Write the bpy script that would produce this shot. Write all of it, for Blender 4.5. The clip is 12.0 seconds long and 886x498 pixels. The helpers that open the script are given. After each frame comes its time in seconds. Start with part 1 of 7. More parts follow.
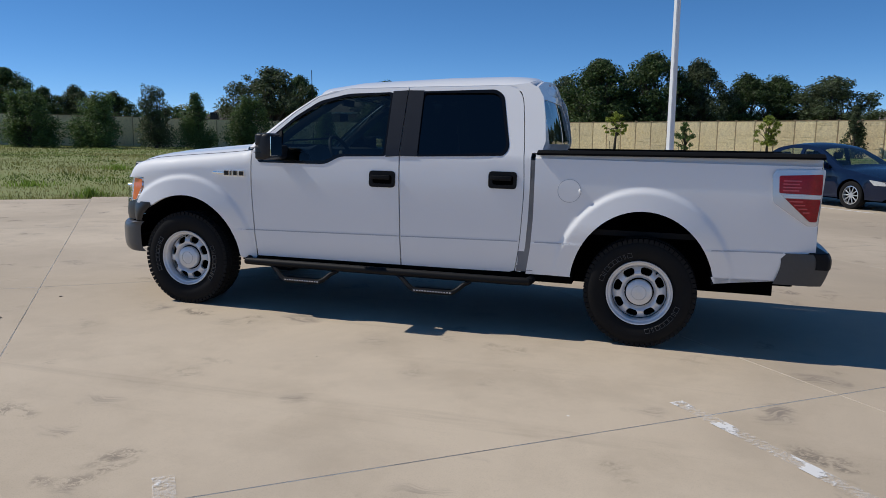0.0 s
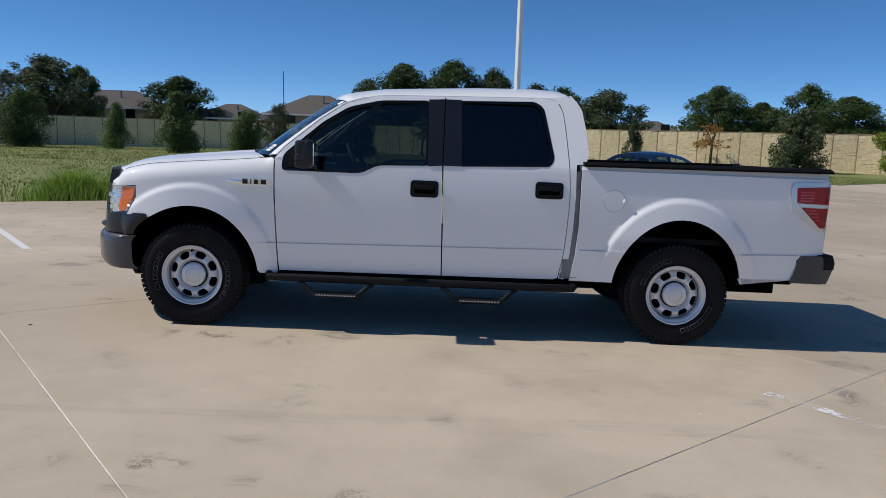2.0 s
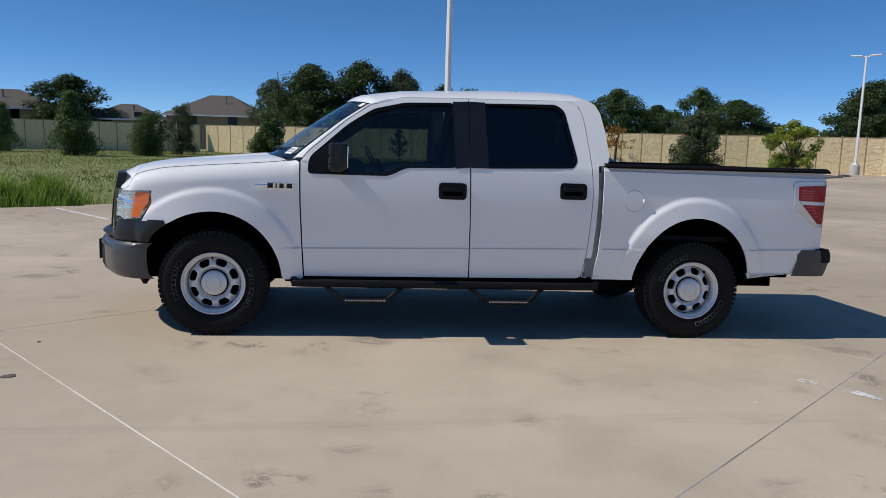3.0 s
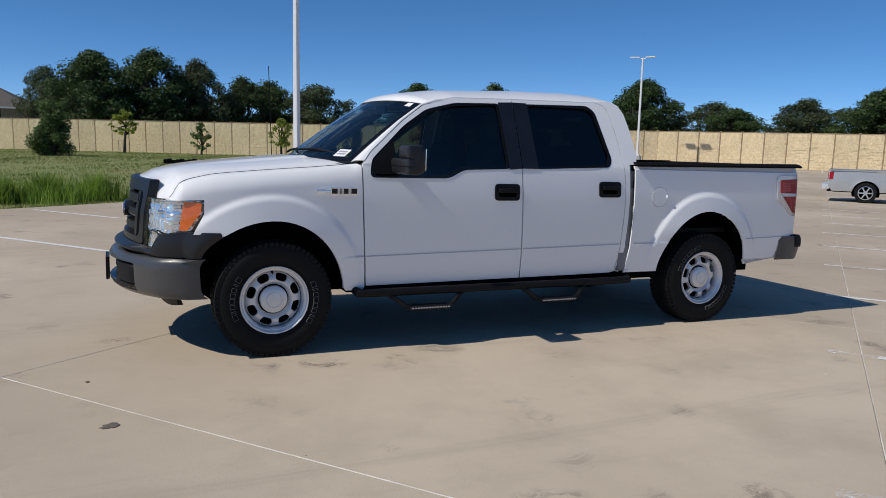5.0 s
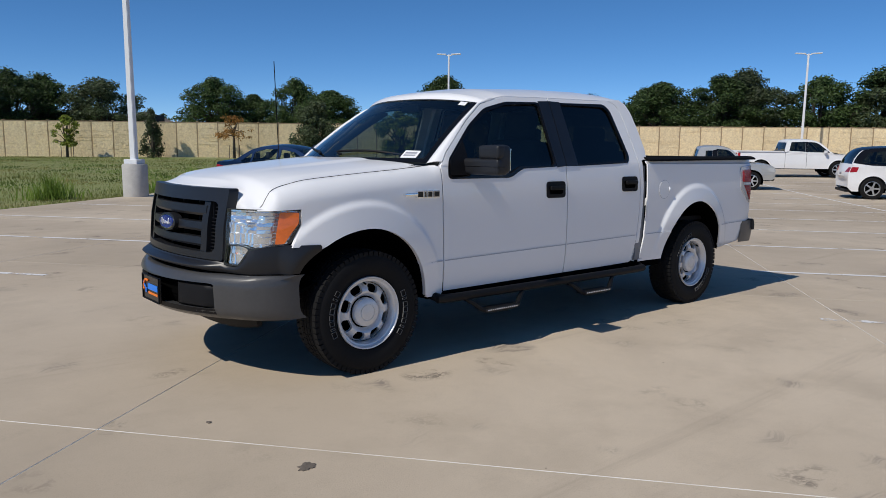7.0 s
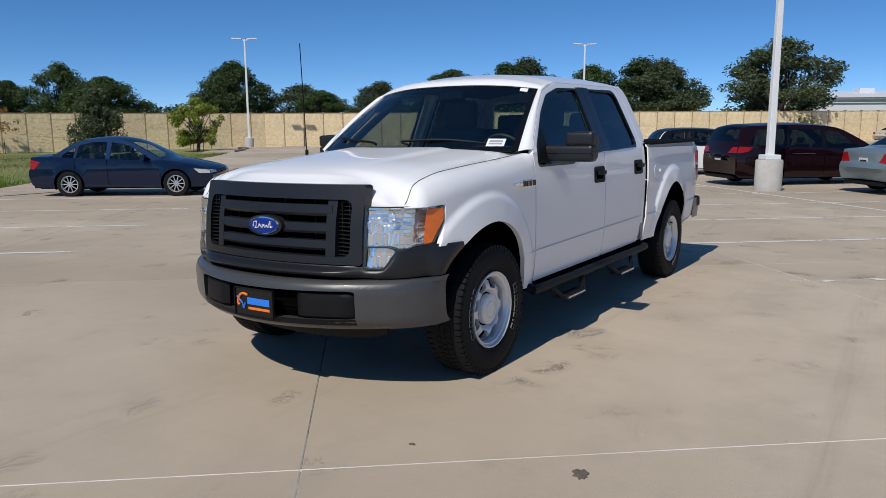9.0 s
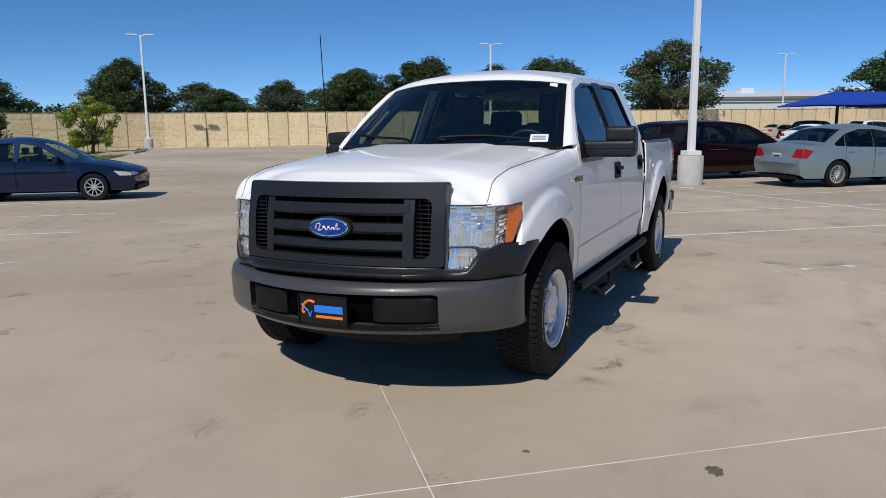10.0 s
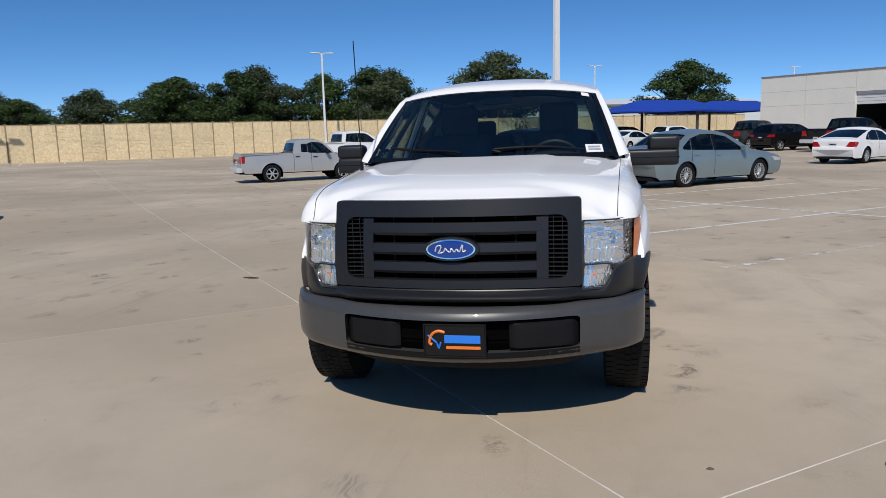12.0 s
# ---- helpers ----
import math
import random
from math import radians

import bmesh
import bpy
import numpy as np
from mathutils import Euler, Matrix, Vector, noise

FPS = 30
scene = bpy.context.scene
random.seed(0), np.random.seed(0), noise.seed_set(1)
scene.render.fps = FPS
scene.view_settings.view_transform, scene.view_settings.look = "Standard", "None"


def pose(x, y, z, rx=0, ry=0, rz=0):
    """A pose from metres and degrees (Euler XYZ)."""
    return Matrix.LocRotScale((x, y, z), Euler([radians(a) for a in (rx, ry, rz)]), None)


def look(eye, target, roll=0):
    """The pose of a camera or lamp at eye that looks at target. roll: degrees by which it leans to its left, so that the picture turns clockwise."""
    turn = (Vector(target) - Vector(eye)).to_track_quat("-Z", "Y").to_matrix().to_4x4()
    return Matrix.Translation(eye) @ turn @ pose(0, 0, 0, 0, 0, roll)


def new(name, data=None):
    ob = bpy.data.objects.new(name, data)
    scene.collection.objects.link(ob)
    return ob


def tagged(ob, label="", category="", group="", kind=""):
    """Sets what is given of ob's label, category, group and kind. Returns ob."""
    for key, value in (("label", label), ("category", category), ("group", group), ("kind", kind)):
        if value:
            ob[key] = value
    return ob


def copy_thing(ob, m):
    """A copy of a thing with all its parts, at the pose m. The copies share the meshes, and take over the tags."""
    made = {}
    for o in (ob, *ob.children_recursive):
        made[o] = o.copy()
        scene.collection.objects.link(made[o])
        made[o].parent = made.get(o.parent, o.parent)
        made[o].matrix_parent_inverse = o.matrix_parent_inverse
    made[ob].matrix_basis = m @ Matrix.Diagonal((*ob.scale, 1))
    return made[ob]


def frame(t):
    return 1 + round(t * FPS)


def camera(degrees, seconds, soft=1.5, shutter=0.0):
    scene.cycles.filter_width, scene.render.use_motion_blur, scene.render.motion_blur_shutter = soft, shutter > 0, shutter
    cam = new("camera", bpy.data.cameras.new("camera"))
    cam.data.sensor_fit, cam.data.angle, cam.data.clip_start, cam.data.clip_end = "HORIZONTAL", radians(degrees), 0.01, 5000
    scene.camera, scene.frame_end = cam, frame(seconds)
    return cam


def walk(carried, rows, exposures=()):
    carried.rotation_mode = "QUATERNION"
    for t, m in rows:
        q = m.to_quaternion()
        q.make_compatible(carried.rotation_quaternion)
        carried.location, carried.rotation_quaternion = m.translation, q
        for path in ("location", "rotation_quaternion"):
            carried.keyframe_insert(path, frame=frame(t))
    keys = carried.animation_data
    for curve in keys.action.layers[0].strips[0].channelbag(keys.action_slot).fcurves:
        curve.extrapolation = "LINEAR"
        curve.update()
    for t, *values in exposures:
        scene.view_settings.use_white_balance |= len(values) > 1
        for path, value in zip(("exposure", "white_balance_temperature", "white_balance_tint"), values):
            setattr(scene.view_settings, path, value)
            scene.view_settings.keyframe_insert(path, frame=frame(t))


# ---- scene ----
# ---------- camera ----------
cam = camera(62.4, 12.0, soft=0.35)
ROWS = [
    (0.0, 1.908, -6.155, 1.472, 16.06, -9.04, 0.31),
    (0.5, 1.497, -6.238, 1.464, 12.04, -8.92, 0.55),
    (1.0, 1.016, -6.329, 1.478, 7.80, -8.93, 0.89),
    (1.5, 0.513, -6.417, 1.487, 3.69, -8.80, 1.34),
    (2.0, 0.035, -6.386, 1.504, -0.30, -8.66, 1.59),
    (2.5, -0.472, -6.376, 1.483, -4.34, -8.38, 1.55),
    (3.0, -0.901, -6.327, 1.488, -7.90, -8.37, 1.50),
    (3.2, -1.083, -6.308, 1.503, -9.27, -8.30, 1.22),
    (4.8, -2.562, -5.778, 1.500, -22.50, -8.48, 1.35),
    (5.0, -2.753, -5.715, 1.502, -24.11, -8.53, 1.28),
    (5.5, -3.163, -5.499, 1.503, -28.06, -8.44, 1.15),
    (6.0, -3.574, -5.201, 1.511, -32.19, -8.50, 0.83),
    (6.5, -3.995, -4.932, 1.516, -36.10, -8.52, 0.51),
    (6.7, -4.133, -4.818, 1.512, -37.69, -8.56, 0.54),
    (8.3, -5.167, -3.579, 1.494, -51.36, -9.31, 0.12),
    (8.5, -5.271, -3.413, 1.498, -53.03, -9.37, 0.16),
    (9.0, -5.526, -3.000, 1.506, -56.94, -9.62, -0.36),
    (9.5, -5.690, -2.563, 1.500, -60.77, -9.75, -0.58),
    (10.0, -5.844, -2.119, 1.489, -64.74, -9.73, -0.60),
    (10.5, -5.978, -1.699, 1.507, -68.45, -9.54, -0.73),
    (11.0, -5.988, -1.290, 1.521, -72.09, -9.34, -0.96),
    (11.5, -6.042, -0.911, 1.515, -75.48, -9.32, -1.19),
    (12.0, -6.070, -0.628, 1.528, -78.60, -9.26, -1.34),
]
walk(cam, [(t, Matrix.Translation((x, y, z)) @ pose(0, 0, 0, 0, 0, yaw) @ pose(0, 0, 0, 90 + pitch) @ pose(0, 0, 0, 0, 0, roll)) for t, x, y, z, yaw, pitch, roll in ROWS], exposures=((0, 0.07), (3, 0.06), (6, 0.03), (9, 0.02), (12, 0.02)))


# ---------- light ----------
SUN_EL, SUN_AZ = 47.0, 269.2      # degrees; azimuth clockwise from +y
world = bpy.data.worlds.new("sky")
scene.world = world
world.use_nodes = True
wn = world.node_tree
sky = wn.nodes.new("ShaderNodeTexSky")
sky.sky_type, sky.sun_disc = "NISHITA", False
sky.sun_elevation, sky.sun_rotation = radians(SUN_EL), radians(SUN_AZ)
sky.air_density, sky.dust_density, sky.ozone_density, sky.altitude = 0.5, 0.0, 7.0, 2000
wn.nodes["Background"].inputs["Strength"].default_value = 0.155
deep = wn.nodes.new("ShaderNodeHueSaturation")
deep.inputs["Hue"].default_value = 0.499
deep.inputs["Saturation"].default_value = 1.20
even = wn.nodes.new("ShaderNodeGamma")
even.inputs["Gamma"].default_value = 0.82
wn.links.new(sky.outputs[0], even.inputs["Color"])
wn.links.new(even.outputs[0], deep.inputs["Color"])
wn.links.new(deep.outputs[0], wn.nodes["Background"].inputs[0])
sun = new("sun", bpy.data.lights.new("sun", "SUN"))
sun.data.energy, sun.data.angle, sun.data.color = 3.36, radians(0.5), (1.0, 0.95, 0.87)
S = Vector((math.sin(radians(SUN_AZ)) * math.cos(radians(SUN_EL)), math.cos(radians(SUN_AZ)) * math.cos(radians(SUN_EL)), math.sin(radians(SUN_EL))))
sun.matrix_world = look(S * 50, (0, 0, 0))


# ---------- materials ----------
def mat(name, color, rough=0.6, metal=0.0, vary=0.0, scale=4.0, bump=0.0, bscale=60.0, coat=0.0, random_obj=0.0, spec=0.5, dist=0.01, color2=None):
    """A node material: two scales of noise vary the colour, a fine one gives relief."""
    m = bpy.data.materials.new(name)
    m.use_nodes = True
    nt = m.node_tree
    b = nt.nodes["Principled BSDF"]
    c = (*color, 1)
    b.inputs["Base Color"].default_value = c
    b.inputs["Roughness"].default_value = rough
    b.inputs["Metallic"].default_value = metal
    b.inputs["Specular IOR Level"].default_value = spec
    b.inputs["Coat Weight"].default_value = coat
    b.inputs["Coat Roughness"].default_value = 0.02
    co = nt.nodes.new("ShaderNodeTexCoord").outputs["Object"]
    if vary or random_obj or color2:
        n1, n2 = nt.nodes.new("ShaderNodeTexNoise"), nt.nodes.new("ShaderNodeTexNoise")
        n1.inputs["Scale"].default_value, n2.inputs["Scale"].default_value = scale, scale * 9
        n1.inputs["Detail"].default_value = n2.inputs["Detail"].default_value = 4
        nt.links.new(co, n1.inputs["Vector"])
        nt.links.new(co, n2.inputs["Vector"])
        add = nt.nodes.new("ShaderNodeMath")
        add.operation = "ADD"
        nt.links.new(n1.outputs[0], add.inputs[0])
        nt.links.new(n2.outputs[0], add.inputs[1])
        fac = add.outputs[0]
        mr = nt.nodes.new("ShaderNodeMapRange")
        mr.inputs["From Min"].default_value, mr.inputs["From Max"].default_value = 0.6, 1.4
        nt.links.new(fac, mr.inputs["Value"])
        ramp = nt.nodes.new("ShaderNodeMix")
        ramp.data_type = "RGBA"
        lo = color2 or tuple(v * (1 - vary) for v in color)
        hi = tuple(min(1, v * (1 + vary * 0.6)) for v in color)
        ramp.inputs[6].default_value, ramp.inputs[7].default_value = (*lo, 1), (*hi, 1)
        nt.links.new(mr.outputs[0], ramp.inputs[0])
        out = ramp.outputs[2]
        if random_obj:
            oi = nt.nodes.new("ShaderNodeObjectInfo")
            mr2 = nt.nodes.new("ShaderNodeMapRange")
            mr2.inputs["To Min"].default_value, mr2.inputs["To Max"].default_value = 1 - random_obj, 1 + random_obj
            nt.links.new(oi.outputs["Random"], mr2.inputs["Value"])
            hs = nt.nodes.new("ShaderNodeHueSaturation")
            nt.links.new(mr2.outputs[0], hs.inputs["Value"])
            nt.links.new(out, hs.inputs["Color"])
            out = hs.outputs[0]
        nt.links.new(out, b.inputs["Base Color"])
    if bump:
        nb = nt.nodes.new("ShaderNodeTexNoise")
        nb.inputs["Scale"].default_value, nb.inputs["Detail"].default_value = bscale, 5
        nt.links.new(co, nb.inputs["Vector"])
        bp = nt.nodes.new("ShaderNodeBump")
        bp.inputs["Strength"].default_value, bp.inputs["Distance"].default_value = bump, dist
        nt.links.new(nb.outputs[0], bp.inputs["Height"])
        nt.links.new(bp.outputs[0], b.inputs["Normal"])
    return m


def glass(name, tint, alpha, rough=0.0):
    """A thin tinted pane: a mix of clear passage and mirror gloss."""
    m = bpy.data.materials.new(name)
    m.use_nodes = True
    nt = m.node_tree
    nt.nodes.remove(nt.nodes["Principled BSDF"])
    tr, gl, mx = nt.nodes.new("ShaderNodeBsdfTransparent"), nt.nodes.new("ShaderNodeBsdfGlossy"), nt.nodes.new("ShaderNodeMixShader")
    tr.inputs["Color"].default_value = (*tint, 1)
    gl.inputs["Roughness"].default_value = rough
    lw, pw, sc = nt.nodes.new("ShaderNodeLayerWeight"), nt.nodes.new("ShaderNodeMath"), nt.nodes.new("ShaderNodeMath")
    lw.inputs["Blend"].default_value = 0.5
    pw.operation, sc.operation = "POWER", "MULTIPLY_ADD"
    pw.inputs[1].default_value = 5.0
    r0 = ((alpha - 1) / (alpha + 1)) ** 2
    sc.inputs[1].default_value, sc.inputs[2].default_value = 1 - r0 * 1.8, r0 * 1.8
    nt.links.new(lw.outputs["Facing"], pw.inputs[0])
    nt.links.new(pw.outputs[0], sc.inputs[0])
    nt.links.new(sc.outputs[0], mx.inputs[0])
    nt.links.new(tr.outputs[0], mx.inputs[1])
    nt.links.new(gl.outputs[0], mx.inputs[2])
    nt.links.new(mx.outputs[0], nt.nodes["Material Output"].inputs["Surface"])
    return m


# ---------- the lot's plan: a runs along the joints, b along the parking stripes ----------
OX, OY = -3.42, -0.90
A_, B_ = Vector((0.777, 0.629)), Vector((0.629, -0.777))
HEAD = -51.0     # heading of b, degrees


def ab(a, b):
    return OX + a * A_.x + b * B_.x, OY + a * A_.y + b * B_.y


def gz(x, y):
    """The lot falls gently away from the truck and levels out; its dip is shaped to fit the camera's view."""
    return -0.25 * math.tanh((0.0158 * x + 0.0131 * y) / 0.25) - 0.16 * math.exp(-((x - 24) ** 2 + (y - 12) ** 2) / 162)


def mesh(name, bm, material=None, smooth=False):
    me = bpy.data.meshes.new(name)
    bm.normal_update()
    bm.to_mesh(me)
    bm.free()
    for p in me.polygons:
        p.use_smooth = smooth
    if smooth:
        me.set_sharp_from_angle(angle=radians(38))
    for m in material if isinstance(material, (list, tuple)) else [material] if material else []:
        me.materials.append(m)
    return me


def thing(name, bm, material, label, category, group="", kind="", smooth=False):
    return tagged(new(name, mesh(name, bm, material, smooth)), label, category, group, kind)


def empty(name, label, category, group="", kind=""):
    return tagged(new(name), label, category, group, kind)


def part(name, bm, material, parent, label="", smooth=False):
    ob = new(name, mesh(name, bm, material, smooth))
    ob.parent = parent
    if label:
        ob["label"] = label
    return ob


def box(bm, x0, x1, y0, y1, z0, z1, bevel=0.0, m=None, seg=2):
    vs = [bm.verts.new((x, y, z)) for z in (z0, z1) for y in (y0, y1) for x in (x0, x1)]
    fs = [bm.faces.new([vs[i] for i in f]) for f in ((0, 2, 3, 1), (4, 5, 7, 6), (0, 1, 5, 4), (2, 6, 7, 3), (0, 4, 6, 2), (1, 3, 7, 5))]
    if bevel:
        es = list({e for f in fs for e in f.edges})
        r = bmesh.ops.bevel(bm, geom=es, offset=bevel, segments=seg, profile=0.6, affect="EDGES")
        vs = list({v for f in r["faces"] for v in f.verts} | {v for v in vs if v.is_valid})
    if m is not None:
        bmesh.ops.transform(bm, matrix=m, verts=vs)
    return bm


def cyl(bm, r0, r1, h, n=24, m=None, caps=True):
    r = bmesh.ops.create_cone(bm, cap_ends=caps, segments=n, radius1=r0, radius2=r1, depth=h, matrix=(m or Matrix()) @ pose(0, 0, h / 2))
    return r["verts"]


def lathe(bm, prof, n=48, axis="y", m=None):
    """Turns a profile of (radius, along) round an axis."""
    rings = []
    for r, a in prof:
        ring = []
        for i in range(n):
            t = 2 * math.pi * i / n
            p = Vector((r * math.cos(t), a, r * math.sin(t))) if axis == "y" else Vector((r * math.cos(t), r * math.sin(t), a))
            ring.append(bm.verts.new(m @ p if m else p))
        rings.append(ring)
    for p, q in zip(rings, rings[1:]):
        for i in range(n):
            bm.faces.new((p[i], p[(i + 1) % n], q[(i + 1) % n], q[i]))
    return rings


M_SOIL = mat("soil_and_turf", (0.155, 0.20, 0.05), 0.95, vary=0.3, scale=0.35, bump=0.7, bscale=9, dist=0.06, color2=(0.25, 0.235, 0.10))
M_POLE = mat("white_pole_paint", (0.78, 0.79, 0.8), 0.45, vary=0.06, scale=3)
M_PED = mat("grey_cast_concrete", (0.5, 0.48, 0.45), 0.9, vary=0.2, scale=5, bump=0.3, bscale=40)
M_WHITE = mat("white_truck_paint", (0.86, 0.86, 0.862), 0.5, coat=0.75, spec=0.15)
M_WHITE.node_tree.nodes["Principled BSDF"].inputs["Coat IOR"].default_value = 1.4

# ---------- shared shaping ----------
def interp(pts, x):
    """Straight steps through (x, value) points."""
    if x <= pts[0][0]:
        return pts[0][1]
    for (x0, v0), (x1, v1) in zip(pts, pts[1:]):
        if x <= x1:
            return v0 + (v1 - v0) * (x - x0) / (x1 - x0)
    return pts[-1][1]


def sm(x, a, b):
    t = min(1.0, max(0.0, (x - a) / (b - a)))
    return t * t * (3 - 2 * t)


def curve(pts, n=6):
    """A smooth line through points (Catmull-Rom)."""
    out = []
    p = [pts[0], *pts, pts[-1]]
    for i in range(1, len(p) - 2):
        for k in range(n):
            t = k / n
            out.append(tuple(0.5 * (2 * b + (c - a) * t + (2 * a - 5 * b + 4 * c - d) * t * t + (3 * b - a - 3 * c + d) * t ** 3)
                             for a, b, c, d in zip(p[i - 1], p[i], p[i + 1], p[i + 2])))
    return out + [tuple(pts[-1])]


def arch(cx, cz, rx, rz, a0, a1, n=28):
    return [(cx + rx * math.cos(radians(a0 + (a1 - a0) * i / n)), cz + rz * math.sin(radians(a0 + (a1 - a0) * i / n))) for i in range(n + 1)]


def round_poly(pts, r, n=4):
    """Rounds the corners of a 2D outline."""
    out = []
    for i, p in enumerate(pts):
        p, q, s = Vector(pts[i - 1]), Vector(p), Vector(pts[(i + 1) % len(pts)])
        k = min(r, (q - p).length * 0.45, (s - q).length * 0.45)
        a, b = q + (p - q).normalized() * k, q + (s - q).normalized() * k
        for j in range(n + 1):
            t = j / n
            out.append(tuple(a * (1 - t) ** 2 + q * 2 * t * (1 - t) + b * t * t))
    return out


def skin(outer, holes=(), place=None, du=0.06, dv=0.06, rim=0.02, inward=(0, 1, 0), us=(), vs=()):
    """A sheet with an outline and openings in a (u, v) plane, cut into a grid, laid onto a curved surface by place(u, v), with turned-in rims."""
    bm = bmesh.new()
    for loop in (outer, *holes):
        v = [bm.verts.new((p[0], p[1], 0)) for p in loop]
        for i in range(len(v)):
            bm.edges.new((v[i - 1], v[i]))
    bmesh.ops.triangle_fill(bm, use_beauty=True, use_dissolve=False, edges=bm.edges[:], normal=(0, 0, 1))
    u0, u1 = min(p[0] for p in outer), max(p[0] for p in outer)
    v0, v1 = min(p[1] for p in outer), max(p[1] for p in outer)
    for lo, hi, d, no, extra in ((u0, u1, du, (1, 0, 0), us), (v0, v1, dv, (0, 1, 0), vs)):
        n = max(1, int((hi - lo) / d))
        for c in [lo + (hi - lo) * i / n for i in range(1, n)] + list(extra):
            bmesh.ops.bisect_plane(bm, geom=bm.verts[:] + bm.edges[:] + bm.faces[:], dist=1e-5, plane_co=[c * k for k in no], plane_no=no)
    for v in bm.verts:
        v.co = Vector(place(v.co.x, v.co.y))
    bm.normal_update()
    way = Vector(inward)
    tot = sum((f.normal * f.calc_area() for f in bm.faces), Vector())
    if tot.dot(way) > 0:
        bmesh.ops.reverse_faces(bm, faces=bm.faces[:])
    if rim:
        be = [e for e in bm.edges if e.is_boundary]
        r = bmesh.ops.extrude_edge_only(bm, edges=be)
        bmesh.ops.translate(bm, vec=way * rim, verts=[g for g in r["geom"] if isinstance(g, bmesh.types.BMVert)])
    return bm


def flip_y(bm):
    for v in bm.verts:
        v.co.y = -v.co.y
    bmesh.ops.reverse_faces(bm, faces=bm.faces[:])
    return bm


def sheet(us, vs, place, rim=0.0, inward=(0, 0, -1)):
    bm = bmesh.new()
    g = [[bm.verts.new(place(u, v)) for v in vs] for u in us]
    for i in range(len(us) - 1):
        for j in range(len(vs) - 1):
            bm.faces.new((g[i][j], g[i + 1][j], g[i + 1][j + 1], g[i][j + 1]))
    bm.normal_update()
    if sum((f.normal * f.calc_area() for f in bm.faces), Vector()).dot(Vector(inward)) > 0:
        bmesh.ops.reverse_faces(bm, faces=bm.faces[:])
    if rim:
        r = bmesh.ops.extrude_edge_only(bm, edges=[e for e in bm.edges if e.is_boundary])
        bmesh.ops.translate(bm, vec=Vector(inward) * rim, verts=[v for v in r["geom"] if isinstance(v, bmesh.types.BMVert)])
    return bm


def lin(a, b, n):
    return [a + (b - a) * i / n for i in range(n + 1)]


def tube(bm, pts, r, n=10, caps=True):
    """A round bar along points."""
    P = [Vector(p) for p in pts]
    rings = []
    for i, p in enumerate(P):
        d = (P[min(i + 1, len(P) - 1)] - P[max(i - 1, 0)]).normalized()
        a = d.cross(Vector((0, 0, 1)) if abs(d.z) < 0.9 else Vector((1, 0, 0))).normalized()
        b = d.cross(a)
        rr = r[i] if isinstance(r, (list, tuple)) else r
        rings.append([bm.verts.new(p + (a * math.cos(2 * math.pi * k / n) + b * math.sin(2 * math.pi * k / n)) * rr) for k in range(n)])
    for p, q in zip(rings, rings[1:]):
        for k in range(n):
            bm.faces.new((p[k], p[(k + 1) % n], q[(k + 1) % n], q[k]))
    if caps:
        bm.faces.new(rings[0][::-1]), bm.faces.new(rings[-1])
    return bm


def slab_poly(bm, pts, place, depth):
    """A flat plate from a 2D outline; place(u, v, d) gives its points at depth 0 and depth."""
    a = [bm.verts.new(place(u, v, 0)) for u, v in pts]
    b = [bm.verts.new(place(u, v, depth)) for u, v in pts]
    bm.faces.new(a), bm.faces.new(b[::-1])
    for i in range(len(a)):
        bm.faces.new((a[i - 1], b[i - 1], b[i], a[i]))
    return bm


# ---------- vehicle materials ----------
M_BLACKP = mat("textured_black_plastic", (0.008, 0.008, 0.009), 0.55, spec=0.18, vary=0.15, scale=8, bump=0.12, bscale=900, dist=0.001)
M_GRAYP = mat("charcoal_plastic", (0.014, 0.0145, 0.017), 0.36, spec=0.42, vary=0.12, scale=6, bump=0.1, bscale=900, dist=0.001)
M_BUMP = mat("dark_grey_bumper_paint", (0.055, 0.055, 0.057), 0.36, spec=0.4, vary=0.12, scale=5, coat=0.3)
# near-black, no gloss: deep shade of cavities in the colour; also black parts
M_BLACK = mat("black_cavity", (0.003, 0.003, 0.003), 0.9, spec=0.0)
M_GLOSSB = mat("gloss_black_trim", (0.006, 0.006, 0.007), 0.2, vary=0.1, spec=0.35)
# blue-black: the trim's cool reflection is put into the base colour
M_BPILLAR = mat("faded_black_pillar_trim", (0.012, 0.0135, 0.018), 0.33, vary=0.3, scale=9)
M_RUBBER = mat("tyre_rubber", (0.009, 0.009, 0.0095), 0.75, spec=0.2, vary=0.25, scale=7, bump=0.2, bscale=120, dist=0.002)
M_STEEL = mat("silver_painted_steel", (0.70, 0.71, 0.73), 0.32, metal=0.35, vary=0.1, scale=14)
M_CHROME = mat("chrome", (0.85, 0.86, 0.88), 0.08, metal=1.0)
M_REFL = mat("lamp_reflector", (0.90, 0.91, 0.93), 0.16, metal=0.8)
M_EDGE = mat("clear_lamp_edge", (0.02, 0.02, 0.022), 0.2, coat=0.5)
# two greys for white paint in shade: the dimming is put into the colour
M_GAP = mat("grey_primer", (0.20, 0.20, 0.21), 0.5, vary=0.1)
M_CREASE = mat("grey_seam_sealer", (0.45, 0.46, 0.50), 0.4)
M_AMBER = mat("amber_lens", (0.95, 0.17, 0.012), 0.2, vary=0.3, scale=30, coat=0.8, bump=0.4, bscale=120, dist=0.003)
M_RED = mat("red_lens", (0.36, 0.008, 0.012), 0.3, vary=0.45, scale=30, coat=0.35, spec=0.2)
M_REDL = mat("bright_red_lens_rib", (0.62, 0.06, 0.07), 0.25, vary=0.2, scale=30, coat=0.5)
